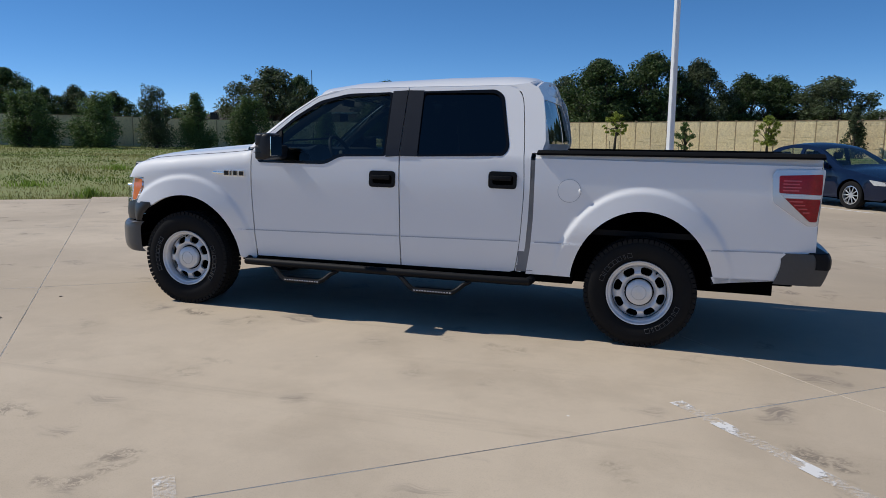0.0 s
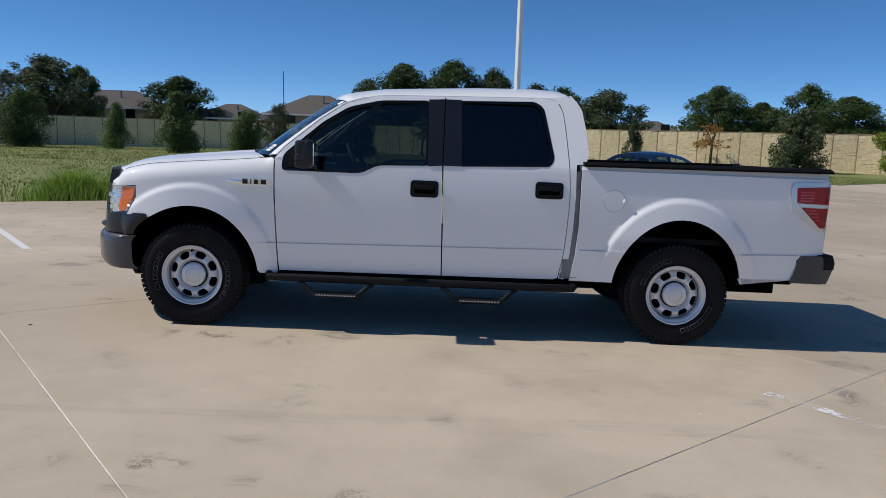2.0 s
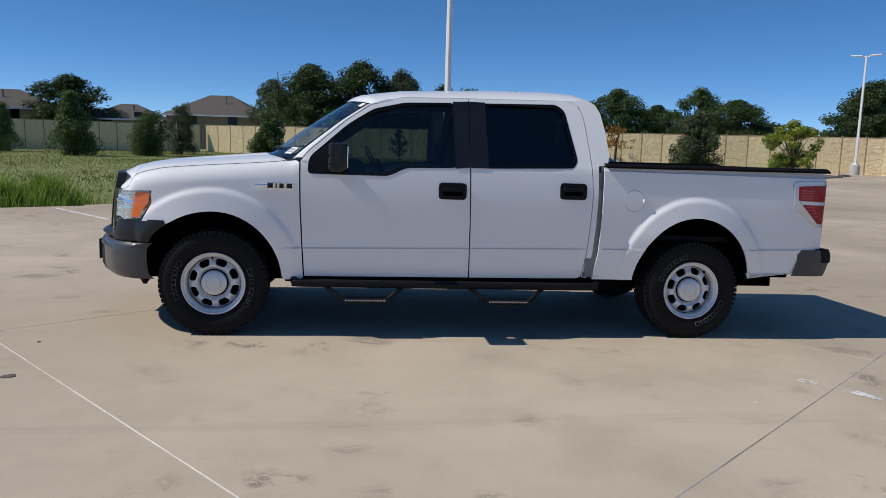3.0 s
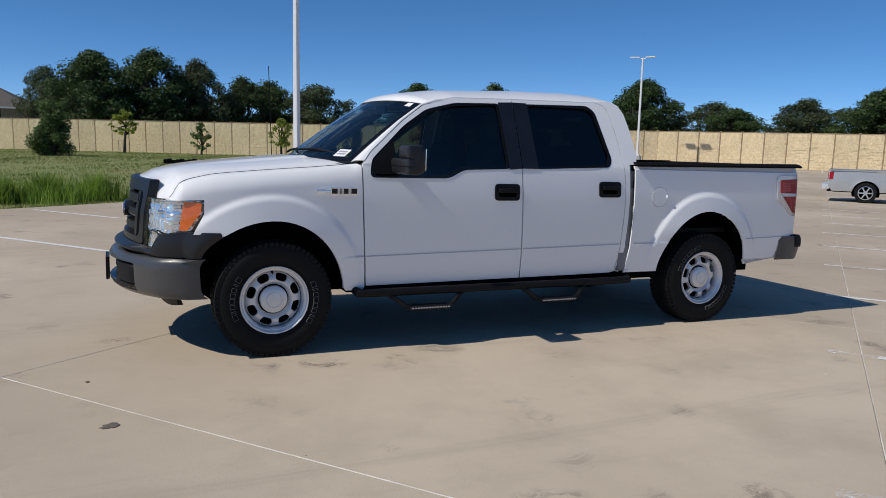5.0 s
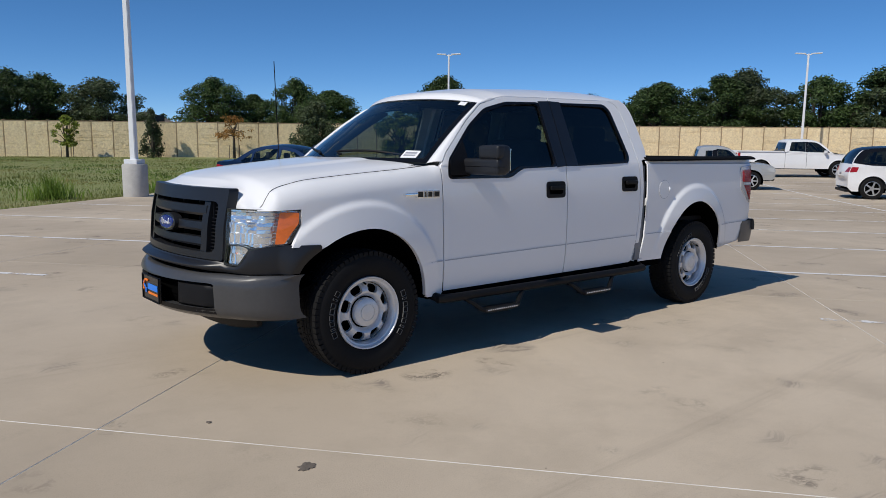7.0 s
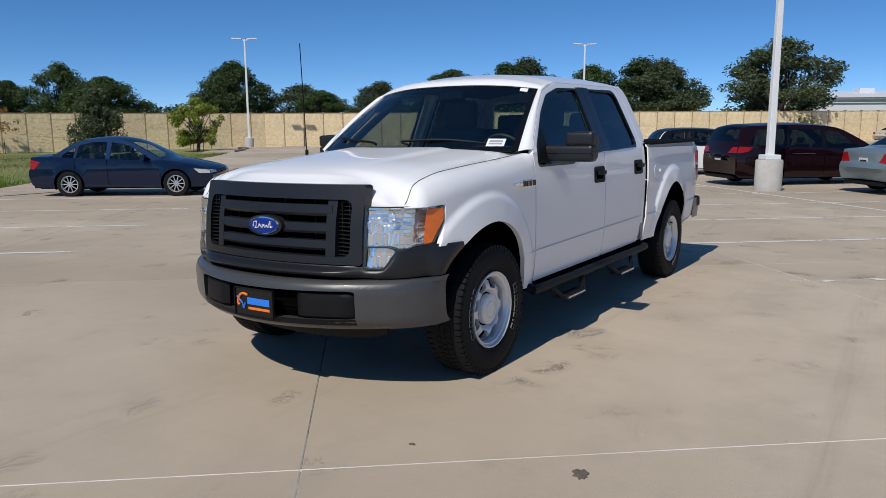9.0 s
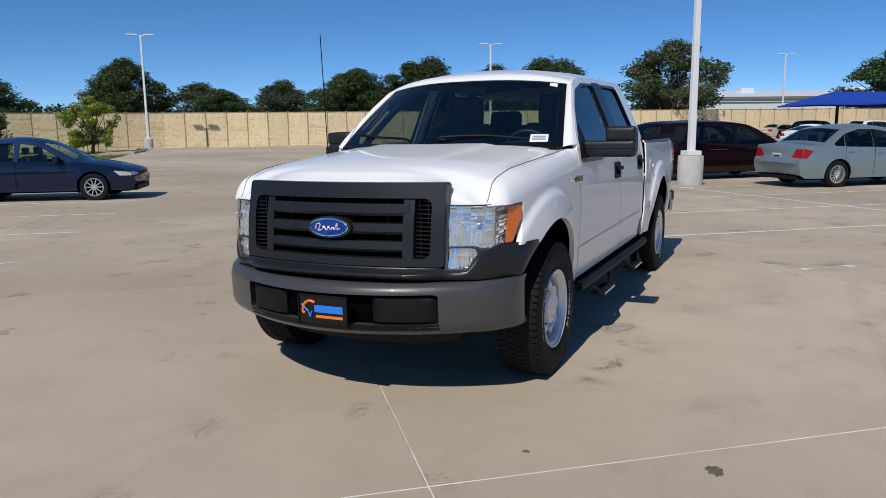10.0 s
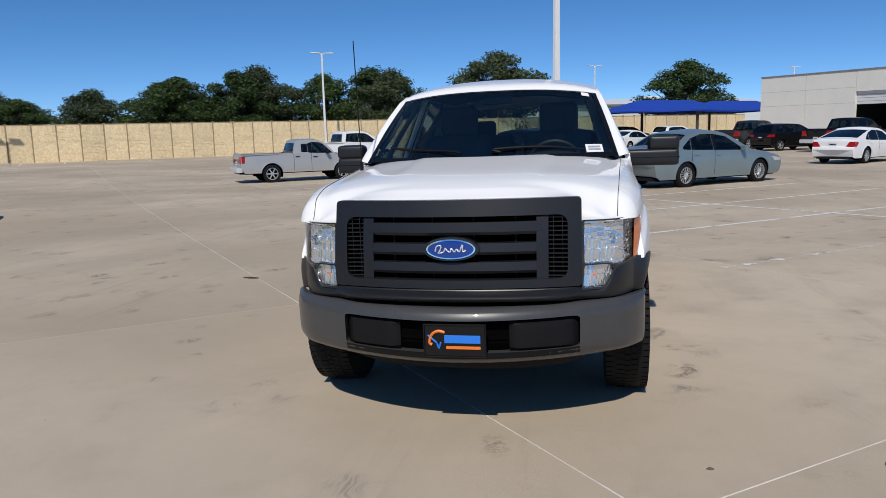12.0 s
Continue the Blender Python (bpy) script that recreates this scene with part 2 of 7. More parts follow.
M_TAILEDGE = mat("pale_tail_lamp_edge", (0.66, 0.65, 0.66), 0.2, metal=0.5, coat=0.6)
M_RAIL = mat("matt_black_rail", (0.006, 0.006, 0.0065), 0.85, spec=0.08)
M_PRINT = mat("grey_print", (0.35, 0.36, 0.40), 0.6)
M_MIRH = mat("charcoal_mirror_shell", (0.016, 0.017, 0.020), 0.40, vary=0.12, scale=8, bump=0.1, bscale=900, dist=0.001, spec=0.35)
M_LETTER = mat("raised_pale_marks", (0.13, 0.13, 0.128), 0.75, vary=0.3, scale=40)
M_GLASS = glass("windshield_glass", (0.80, 0.87, 0.84), 1.75)
M_TINT = glass("tinted_side_glass", (0.24, 0.30, 0.28), 1.5)
M_PRIV = glass("dark_privacy_glass", (0.014, 0.016, 0.017), 1.5)
M_BACKGL = glass("rear_cab_glass", (0.36, 0.46, 0.41), 1.5)
M_TRIM = mat("grey_inner_trim", (0.06, 0.06, 0.063), 0.7, vary=0.1)
M_LENS = glass("clear_lens", (0.93, 0.95, 0.96), 1.4)
M_SEAT = mat("grey_cloth", (0.085, 0.085, 0.09), 0.9, vary=0.2, scale=10, bump=0.2, bscale=300)
M_INNER = mat("dark_interior_plastic", (0.018, 0.018, 0.02), 0.6, vary=0.15)
M_BLUE = mat("blue_enamel", (0.01, 0.03, 0.22), 0.2, coat=0.8)
M_PAPER = mat("white_paper", (0.85, 0.85, 0.85), 0.6)
M_BLUEP = mat("blue_print", (0.02, 0.2, 0.75), 0.5)
M_ORANGE = mat("orange_print", (0.85, 0.2, 0.02), 0.5)
M_MIRROR = mat("mirror_glass", (0.9, 0.9, 0.9), 0.02, metal=1.0)

# ---------- ground, lot, stripes ----------
def node(nt, kind, **kw):
    n = nt.nodes.new(kind)
    for k, v in kw.items():
        n.inputs[k.replace("_", " ")].default_value = v
    return n


def calc(nt, op, a, b=None, c=None, clamp=False):
    n = nt.nodes.new("ShaderNodeMath")
    n.operation, n.use_clamp = op, clamp
    for i, v in enumerate((a, b, c)):
        if v is None:
            continue
        if isinstance(v, (int, float)):
            n.inputs[i].default_value = v
        else:
            nt.links.new(v, n.inputs[i])
    return n.outputs[0]


def remap(nt, v, a, b, c=0.0, d=1.0):
    n = nt.nodes.new("ShaderNodeMapRange")
    n.interpolation_type = "SMOOTHSTEP"
    for k, x in (("From Min", a), ("From Max", b), ("To Min", c), ("To Max", d)):
        n.inputs[k].default_value = x
    nt.links.new(v, n.inputs["Value"])
    return n.outputs[0]


def blend(nt, fac, a, b, mode="MIX"):
    n = nt.nodes.new("ShaderNodeMix")
    n.data_type, n.blend_type = "RGBA", mode
    for i, v in ((0, fac), (6, a), (7, b)):
        if isinstance(v, (int, float)):
            n.inputs[i].default_value = v
        elif isinstance(v, tuple):
            n.inputs[i].default_value = (*v, 1)
        else:
            nt.links.new(v, n.inputs[i])
    return n.outputs[2]


def concrete():
    """Broom-finished tan concrete: broad tone shifts, speckle, dried puddle marks and rubber scuffs."""
    m = bpy.data.materials.new("lot_concrete")
    m.use_nodes = True
    nt = m.node_tree
    b = nt.nodes["Principled BSDF"]
    co = nt.nodes.new("ShaderNodeTexCoord").outputs["Object"]
    def noise_at(scale, detail=4, rough=0.55, dist=0.0, vec=None):
        n = nt.nodes.new("ShaderNodeTexNoise")
        n.inputs["Scale"].default_value, n.inputs["Detail"].default_value = scale, detail
        n.inputs["Roughness"].default_value, n.inputs["Distortion"].default_value = rough, dist
        nt.links.new(vec or co, n.inputs["Vector"])
        return n.outputs[0]
    col = blend(nt, remap(nt, noise_at(0.16, 5), 0.36, 0.64), (0.455, 0.37, 0.27), (0.60, 0.50, 0.378))
    col = blend(nt, calc(nt, "MULTIPLY", remap(nt, noise_at(1.3, 6, 0.65), 0.42, 0.68), 0.42), col, (0.40, 0.325, 0.235))
    col = blend(nt, calc(nt, "MULTIPLY", remap(nt, noise_at(160, 2), 0.50, 0.72), 0.26), col, (0.30, 0.25, 0.19))
    col = blend(nt, calc(nt, "MULTIPLY", remap(nt, noise_at(0.55, 7, 0.62, 0.6), 0.40, 0.66), 0.34), col, (0.375, 0.31, 0.235))
    # rubber scuffs and shoe-sized smudges: scattered cells, broken up by noise and ribs
    vo = nt.nodes.new("ShaderNodeTexVoronoi")
    vo.inputs["Scale"].default_value, vo.inputs["Randomness"].default_value = 2.3, 1.0
    wob = nt.nodes.new("ShaderNodeVectorMath")
    wob.operation = "ADD"
    nn = nt.nodes.new("ShaderNodeTexNoise")
    nn.inputs["Scale"].default_value = 3.0
    nt.links.new(co, nn.inputs["Vector"])
    sc = nt.nodes.new("ShaderNodeVectorMath")
    sc.operation = "SCALE"
    sc.inputs["Scale"].default_value = 0.45
    nt.links.new(nn.outputs["Color"], sc.inputs[0])
    nt.links.new(co, wob.inputs[0])
    nt.links.new(sc.outputs[0], wob.inputs[1])
    nt.links.new(wob.outputs[0], vo.inputs["Vector"])
    near = remap(nt, vo.outputs["Distance"], 0.40, 0.12)
    sep = nt.nodes.new("ShaderNodeSeparateColor")
    nt.links.new(vo.outputs["Color"], sep.inputs[0])
    pick = remap(nt, sep.outputs[0], 0.45, 0.95)
    scuff = calc(nt, "MULTIPLY", calc(nt, "MULTIPLY", near, pick), calc(nt, "MULTIPLY", remap(nt, noise_at(7, 3, 0.5, 1.2), 0.38, 0.56), remap(nt, noise_at(26, 6, 0.75, 0.8), 0.40, 0.56)))
    col = blend(nt, calc(nt, "MULTIPLY", scuff, 0.80, clamp=True), col, (0.145, 0.118, 0.092))
    # scrubbed tyre and shoe prints: oval patches of fine parallel streaks
    vo2 = nt.nodes.new("ShaderNodeTexVoronoi")
    vo2.inputs["Scale"].default_value, vo2.inputs["Randomness"].default_value = 1.25, 1.0
    nt.links.new(wob.outputs[0], vo2.inputs["Vector"])
    sep2 = nt.nodes.new("ShaderNodeSeparateColor")
    nt.links.new(vo2.outputs["Color"], sep2.inputs[0])
    patch = calc(nt, "MULTIPLY", remap(nt, vo2.outputs["Distance"], 0.22, 0.07), remap(nt, sep2.outputs[1], 0.22, 0.75))
    ribs = []
    for turn in (12, 71, 128):
        mp = nt.nodes.new("ShaderNodeMapping")
        mp.inputs["Rotation"].default_value, mp.inputs["Scale"].default_value = (0, 0, radians(turn)), (5.0, 42.0, 1)
        nt.links.new(wob.outputs[0], mp.inputs["Vector"])
        ribs.append(remap(nt, noise_at(1.0, 3, 0.6, 0.3, mp.outputs[0]), 0.44, 0.62))
    pick1, pick2 = remap(nt, sep2.outputs[2], 0.30, 0.36), remap(nt, sep2.outputs[2], 0.64, 0.70)
    rib = calc(nt, "ADD", calc(nt, "MULTIPLY", ribs[0], calc(nt, "SUBTRACT", 1.0, pick1)), calc(nt, "ADD", calc(nt, "MULTIPLY", ribs[1], calc(nt, "SUBTRACT", pick1, pick2)), calc(nt, "MULTIPLY", ribs[2], pick2)))
    vo3 = nt.nodes.new("ShaderNodeTexVoronoi")
    vo3.inputs["Scale"].default_value = 2.1
    nt.links.new(wob.outputs[0], vo3.inputs["Vector"])
    sep3 = nt.nodes.new("ShaderNodeSeparateColor")
    nt.links.new(vo3.outputs["Color"], sep3.inputs[0])
    faint = calc(nt, "MULTIPLY", remap(nt, vo3.outputs["Distance"], 0.26, 0.08), calc(nt, "MULTIPLY", remap(nt, sep3.outputs[0], 0.45, 0.95), 0.6))
    patch = calc(nt, "MAXIMUM", patch, faint)
    print_ = calc(nt, "MULTIPLY", patch, calc(nt, "MULTIPLY_ADD", rib, 0.55, 0.16), clamp=True)
    col = blend(nt, print_, col, (0.185, 0.155, 0.135))
    # small dark specks and pale paint flecks
    for scale, size, lo, tone in ((2.6, 0.030, 0.55, (0.07, 0.055, 0.045)), (1.9, 0.034, 0.72, (0.78, 0.76, 0.72))):
        vs_ = nt.nodes.new("ShaderNodeTexVoronoi")
        vs_.inputs["Scale"].default_value = scale
        nt.links.new(co, vs_.inputs["Vector"])
        sp = nt.nodes.new("ShaderNodeSeparateColor")
        nt.links.new(vs_.outputs["Color"], sp.inputs[0])
        dot = calc(nt, "MULTIPLY", remap(nt, calc(nt, "ADD", vs_.outputs["Distance"], calc(nt, "MULTIPLY", noise_at(60, 2), 0.02)), size, size * 0.55), remap(nt, sp.outputs[0], lo, lo + 0.05))
        col = blend(nt, calc(nt, "MULTIPLY", dot, 0.85), col, tone)
    # long faint drag lines
    st = nt.nodes.new("ShaderNodeMapping")
    st.inputs["Rotation"].default_value, st.inputs["Scale"].default_value = (0, 0, radians(28)), (0.18, 2.6, 1)
    nt.links.new(co, st.inputs["Vector"])
    drag = remap(nt, noise_at(1.0, 6, 0.7, 0.4, st.outputs[0]), 0.56, 0.74)
    col = blend(nt, calc(nt, "MULTIPLY", drag, 0.34), col, (0.28, 0.225, 0.165))
    # slab to slab
    oi = nt.nodes.new("ShaderNodeObjectInfo")
    hs = nt.nodes.new("ShaderNodeHueSaturation")
    nt.links.new(remap(nt, oi.outputs["Random"], 0, 1, 0.95, 1.02), hs.inputs["Value"])
    nt.links.new(col, hs.inputs["Color"])
    nt.links.new(hs.outputs[0], b.inputs["Base Color"])
    b.inputs["Roughness"].default_value = 0.82
    bp = nt.nodes.new("ShaderNodeBump")
    bp.inputs["Strength"].default_value, bp.inputs["Distance"].default_value = 0.30, 0.004
    nt.links.new(noise_at(120, 6, 0.7), bp.inputs["Height"])
    nt.links.new(bp.outputs[0], b.inputs["Normal"])
    return m


def worn_paint(name, lo, hi):
    """White road paint, rubbed through in patches."""
    m = bpy.data.materials.new(name)
    m.use_nodes = True
    nt = m.node_tree
    b = nt.nodes["Principled BSDF"]
    b.inputs["Base Color"].default_value, b.inputs["Roughness"].default_value = (0.84, 0.83, 0.81, 1), 0.75
    co = nt.nodes.new("ShaderNodeTexCoord").outputs["Object"]
    n1 = node(nt, "ShaderNodeTexNoise", Scale=2.2, Detail=6.0, Roughness=0.7)
    n2 = node(nt, "ShaderNodeTexNoise", Scale=45.0, Detail=3.0)
    for n in (n1, n2):
        nt.links.new(co, n.inputs["Vector"])
    a = calc(nt, "ADD", remap(nt, n1.outputs[0], hi, lo), calc(nt, "MULTIPLY", remap(nt, n2.outputs[0], 0.62, 0.4), 0.3), clamp=True)
    nt.links.new(calc(nt, "MULTIPLY", a, 0.9), b.inputs["Alpha"])
    return m


M_LOT = concrete()
M_WORN = worn_paint("worn_white_paint", 0.52, 0.66)
M_RUBBED = worn_paint("half_gone_white_paint", 0.42, 0.49)
M_JOINT = mat("pale_joint_sealant", (0.80, 0.79, 0.76), 0.8, vary=0.12, scale=0.6, color2=(0.58, 0.53, 0.46))
M_JOINTF = mat("faded_joint_sealant", (0.62, 0.56, 0.47), 0.85, vary=0.2, scale=0.5, color2=(0.47, 0.40, 0.31))


def axis_steps(lo, hi, near, step, grow):
    out, v, s = [0.0], 0.0, step
    while v < hi:
        s = step if v < near else s * grow
        v += s
        out.append(v)
    v, s = 0.0, step
    while v > lo:
        s = step if v > -near else s * grow
        v -= s
        out.insert(0, v)
    return out


bm = bmesh.new()
xs = axis_steps(-2500, 2500, 80, 2.5, 1.35)
def turf(x, y):
    return gz(x, y) - 0.10 + 0.05 * noise.noise(Vector((x * 0.15, y * 0.15, 0))) * (1 if x * x + y * y < 20000 else 0)
grid = [[bm.verts.new((x, y, turf(x, y))) for y in xs] for x in xs]
for i in range(len(xs) - 1):
    for j in range(len(xs) - 1):
        bm.faces.new((grid[i][j], grid[i + 1][j], grid[i + 1][j + 1], grid[i][j + 1]))
ground = thing("ground", bm, M_SOIL, "dry mown turf and soil reaching to the horizon", "ground", kind="structure", smooth=True)

# the lot: square slabs with recessed joints
SL, GAP = 4.57, 0.0048
pavement = empty("pavement", "tan concrete parking lot of square slabs", "pavement", kind="structure")


def edge_b(a):
    """The lot's grass edge."""
    return -9.5 - 0.75 * sm(a, -4, 6) - 0.4 * sm(a, 15, 33) + 1.9 * sm(a, 34, 40) - 2.4 * sm(a, 47, 52)


def slab(bm, a0, a1, b0, b1, n=3):
    e = GAP
    g = []
    for i in range(n + 1):
        row = []
        for j in range(n + 1):
            a, b = a0 + e + (a1 - a0 - 2 * e) * i / n, b0 + e + (b1 - b0 - 2 * e) * j / n
            x, y = ab(a, b)
            row.append(bm.verts.new((x, y, gz(x, y))))
        g.append(row)
    for i in range(n):
        for j in range(n):
            bm.faces.new((g[i][j], g[i][j + 1], g[i + 1][j + 1], g[i + 1][j]))
    ring = [g[i][0] for i in range(n)] + [g[n][j] for j in range(n)] + [g[n - i][n] for i in range(n)] + [g[0][n - j] for j in range(n)]
    low = [bm.verts.new(v.co - Vector((0, 0, 0.15))) for v in ring]
    for i in range(len(ring)):
        bm.faces.new((ring[i - 1], ring[i], low[i], low[i - 1]))


far_bm = bmesh.new()
jobs = []
for i in range(-12, 14):
    for j in range(-3, 24):
        a0, b0, a1, b1 = i * SL, j * SL, (i + 1) * SL, (j + 1) * SL
        eb = edge_b((a0 + a1) / 2)
        if b1 < eb + 0.3:
            continue
        b0 = max(b0, eb)
        if -5 <= i <= 12 and j <= 12:
            jobs.append((a0, a1, b0, b1))
        else:
            slab(far_bm, a0, a1, b0, b1, 1)
fb = part("far_slabs", far_bm, M_LOT, pavement)
fb["kind"] = "stuff"
SLABS = jobs


# joint filler a few millimetres below the surface
def strip(bm, p, q, w, dz, n):
    p, q = Vector(p), Vector(q)
    d = (q - p).normalized()
    s = Vector((-d.y, d.x)) * w / 2
    last = None
    for i in range(n + 1):
        c = p.lerp(q, i / n)
        pair = [bm.verts.new((*(c + k * s), gz(*(c + k * s)) + dz)) for k in (-1, 1)]
        if last:
            bm.faces.new((last[0], pair[0], pair[1], last[1]))
        last = pair


def groove(bm, p, q, n):
    """A sawn joint: two steep sealant-coated walls that meet below the surface."""
    p, q = Vector(p), Vector(q)
    d = (q - p).normalized()
    side = Vector((-d.y, d.x)) * (GAP - 0.0002)
    last = None
    for i in range(n + 1):
        c = p.lerp(q, i / n)
        row = [bm.verts.new((*(c + k * side), gz(*c) - (0.015 if k == 0 else 0.0004))) for k in (-1, 0, 1)]
        if last:
            bm.faces.new((last[0], row[0], row[1], last[1])), bm.faces.new((last[1], row[1], row[2], last[2]))
        last = row


bm, bmf = bmesh.new(), bmesh.new()
for i in range(-12, 15):
    groove(bm if i == 0 else bmf, ab(i * SL, edge_b(i * SL)), ab(i * SL, 60), 60)
for j in range(-2, 14):
    groove(bm, ab(-55, j * SL), ab(62, j * SL), 100)
part("joint_sealant", bm, M_JOINT, pavement, "pale sealant in the slab joints")
part("faded_joint", bmf, M_JOINTF, pavement, "faded sealant in the slab joints")

# parking stripes
def stripe(a0, b0, a1, b1, w=0.09, paint=None):
    bm = bmesh.new()
    strip(bm, ab(a0, b0), ab(a1, b1), w, 0.004, 8)
    tagged(new("parking_stripe", mesh("parking_stripe", bm, paint or M_WORN)), "worn white painted parking stripe on concrete", "road marking", "parking stripes")
for k in range(-3, 18):
    a = 0.85 + 2.96 * k
    stripe(a, -3.4, a, edge_b(a) + 0.5 if a < 46 else -8.5)
for k in range(0, 16):
    a = 0.88 + 2.68 * k
    stripe(a, 4.35, a - 0.1, 16.2, paint=M_RUBBED if k < 2 else None)
    stripe(a, 26.5, a - 0.1, 38.0)
stripe(3.5, 10.0, 44, 10.0)
for k in range(0, 24):
    stripe(56.8, -7 + 2.86 * k, 61.6, -7 + 2.86 * k)

# ---------- the white pickup (front to -x, driver's side to -y, z from its ground) ----------
TILT = Vector((0, 0, 1)).rotation_difference(Vector((0.01578, 0.0131, 0.99979))).to_matrix().to_4x4()
XF, XR, HUBZ = -1.835, 1.835, 0.383
HOODLINE = [(-2.5, 1.04), (-2.46, 1.055), (-2.41, 1.137), (-2.36, 1.164), (-2.3, 1.181), (-2.19, 1.204), (-2.0, 1.224), (-1.8, 1.242), (-1.56, 1.262), (-1.44, 1.274), (-1.3, 1.288), (-1.2, 1.297)]
HOODLINE = curve(HOODLINE, 14)


def hood_y(x):
    return interp([(-2.5, 0.775), (-2.3, 0.79), (-1.5, 0.828), (-1.2, 0.84)], x)


def front_rx(x):
    """The front wheel arch reaches further ahead of the hub than behind it."""
    return 0.545 if x < XF else 0.485


def flare(x, z):
    g = 0.0
    for cx, rx, rz, cz in ((XF, front_rx(x), 0.53, 0.38), (XR, 0.495, 0.575, 0.385)):
        r = math.hypot((x - cx) / rx, (z - cz) / rz)
        o = 1.33 if cx < 0 else 1.29
        if r < o:
            g = max(g, (0.019 * sm(r, o, o - 0.085) + 0.025 * (1 - max(0.0, r - 1.0) / (o - 1.0))) * (0.3 + 0.7 * sm(z, 0.52, 0.86)))
    return g


def W(x, z):
    """Half width of the truck's side."""
    zc = 0.675 + 0.018 * x
    if z <= 1.30:
        w = 0.93 - ((0.022 if x < 1.03 else 0.013) * ((z - 1.02) / 0.28) ** 2 if z > 1.02 else 0.010 * ((1.02 - z) / 0.35) ** 2)
        if z < zc:
            w += 0.004 - 0.055 * (zc - z)
    else:
        w = 0.908 - 0.415 * (z - 1.30) - 0.09 * max(0.0, z - 1.60) ** 2
    if x > min(1.036, 1.036 - 0.18 * (0.7 - z)) and 0.45 < z < 1.331 + 0.02 * (x - 1.06):
        w += 0.018
    if x > 2.55:
        w -= 0.30 * (x - 2.55) ** 2
    if x < -1.9:
        w -= 0.21 * (-1.9 - x) ** 2
    w += flare(x, z)
    if x < -1.2:
        zt = interp(HOODLINE, x)
        z0 = zt - 0.12
        if z > z0:
            t = min(1.0, (z - z0) / (zt - z0))
            yh = hood_y(x)
            k = sm(x, -1.2, -1.32)
            w = w * (1 - k) + k * (yh + (w - yh) * math.sqrt(max(0.0, 1 - t * t)))
    return w


def on_side(x, z):
    return (x, -W(x, z), z)


def nose(y, z=0.95):
    """x of the truck's front at a given y."""
    a = abs(y)
    return -2.715 + 0.27 * a * a + 34.6 * max(0.0, min(a, 0.91) - 0.6) ** 4.17 + 0.21 * max(0.0, z - 0.95) - 0.08 * (0.95 - min(z, 0.95))


truck = empty("pickup_truck", "white four-door pickup truck parked on the concrete lot", "truck")


def both(name, make, material, label="", smooth=True, parent=None):
    for s in (0, 1):
        bm = make()
        if s:
            flip_y(bm)
        part(name, bm, material, parent or truck, label, smooth)


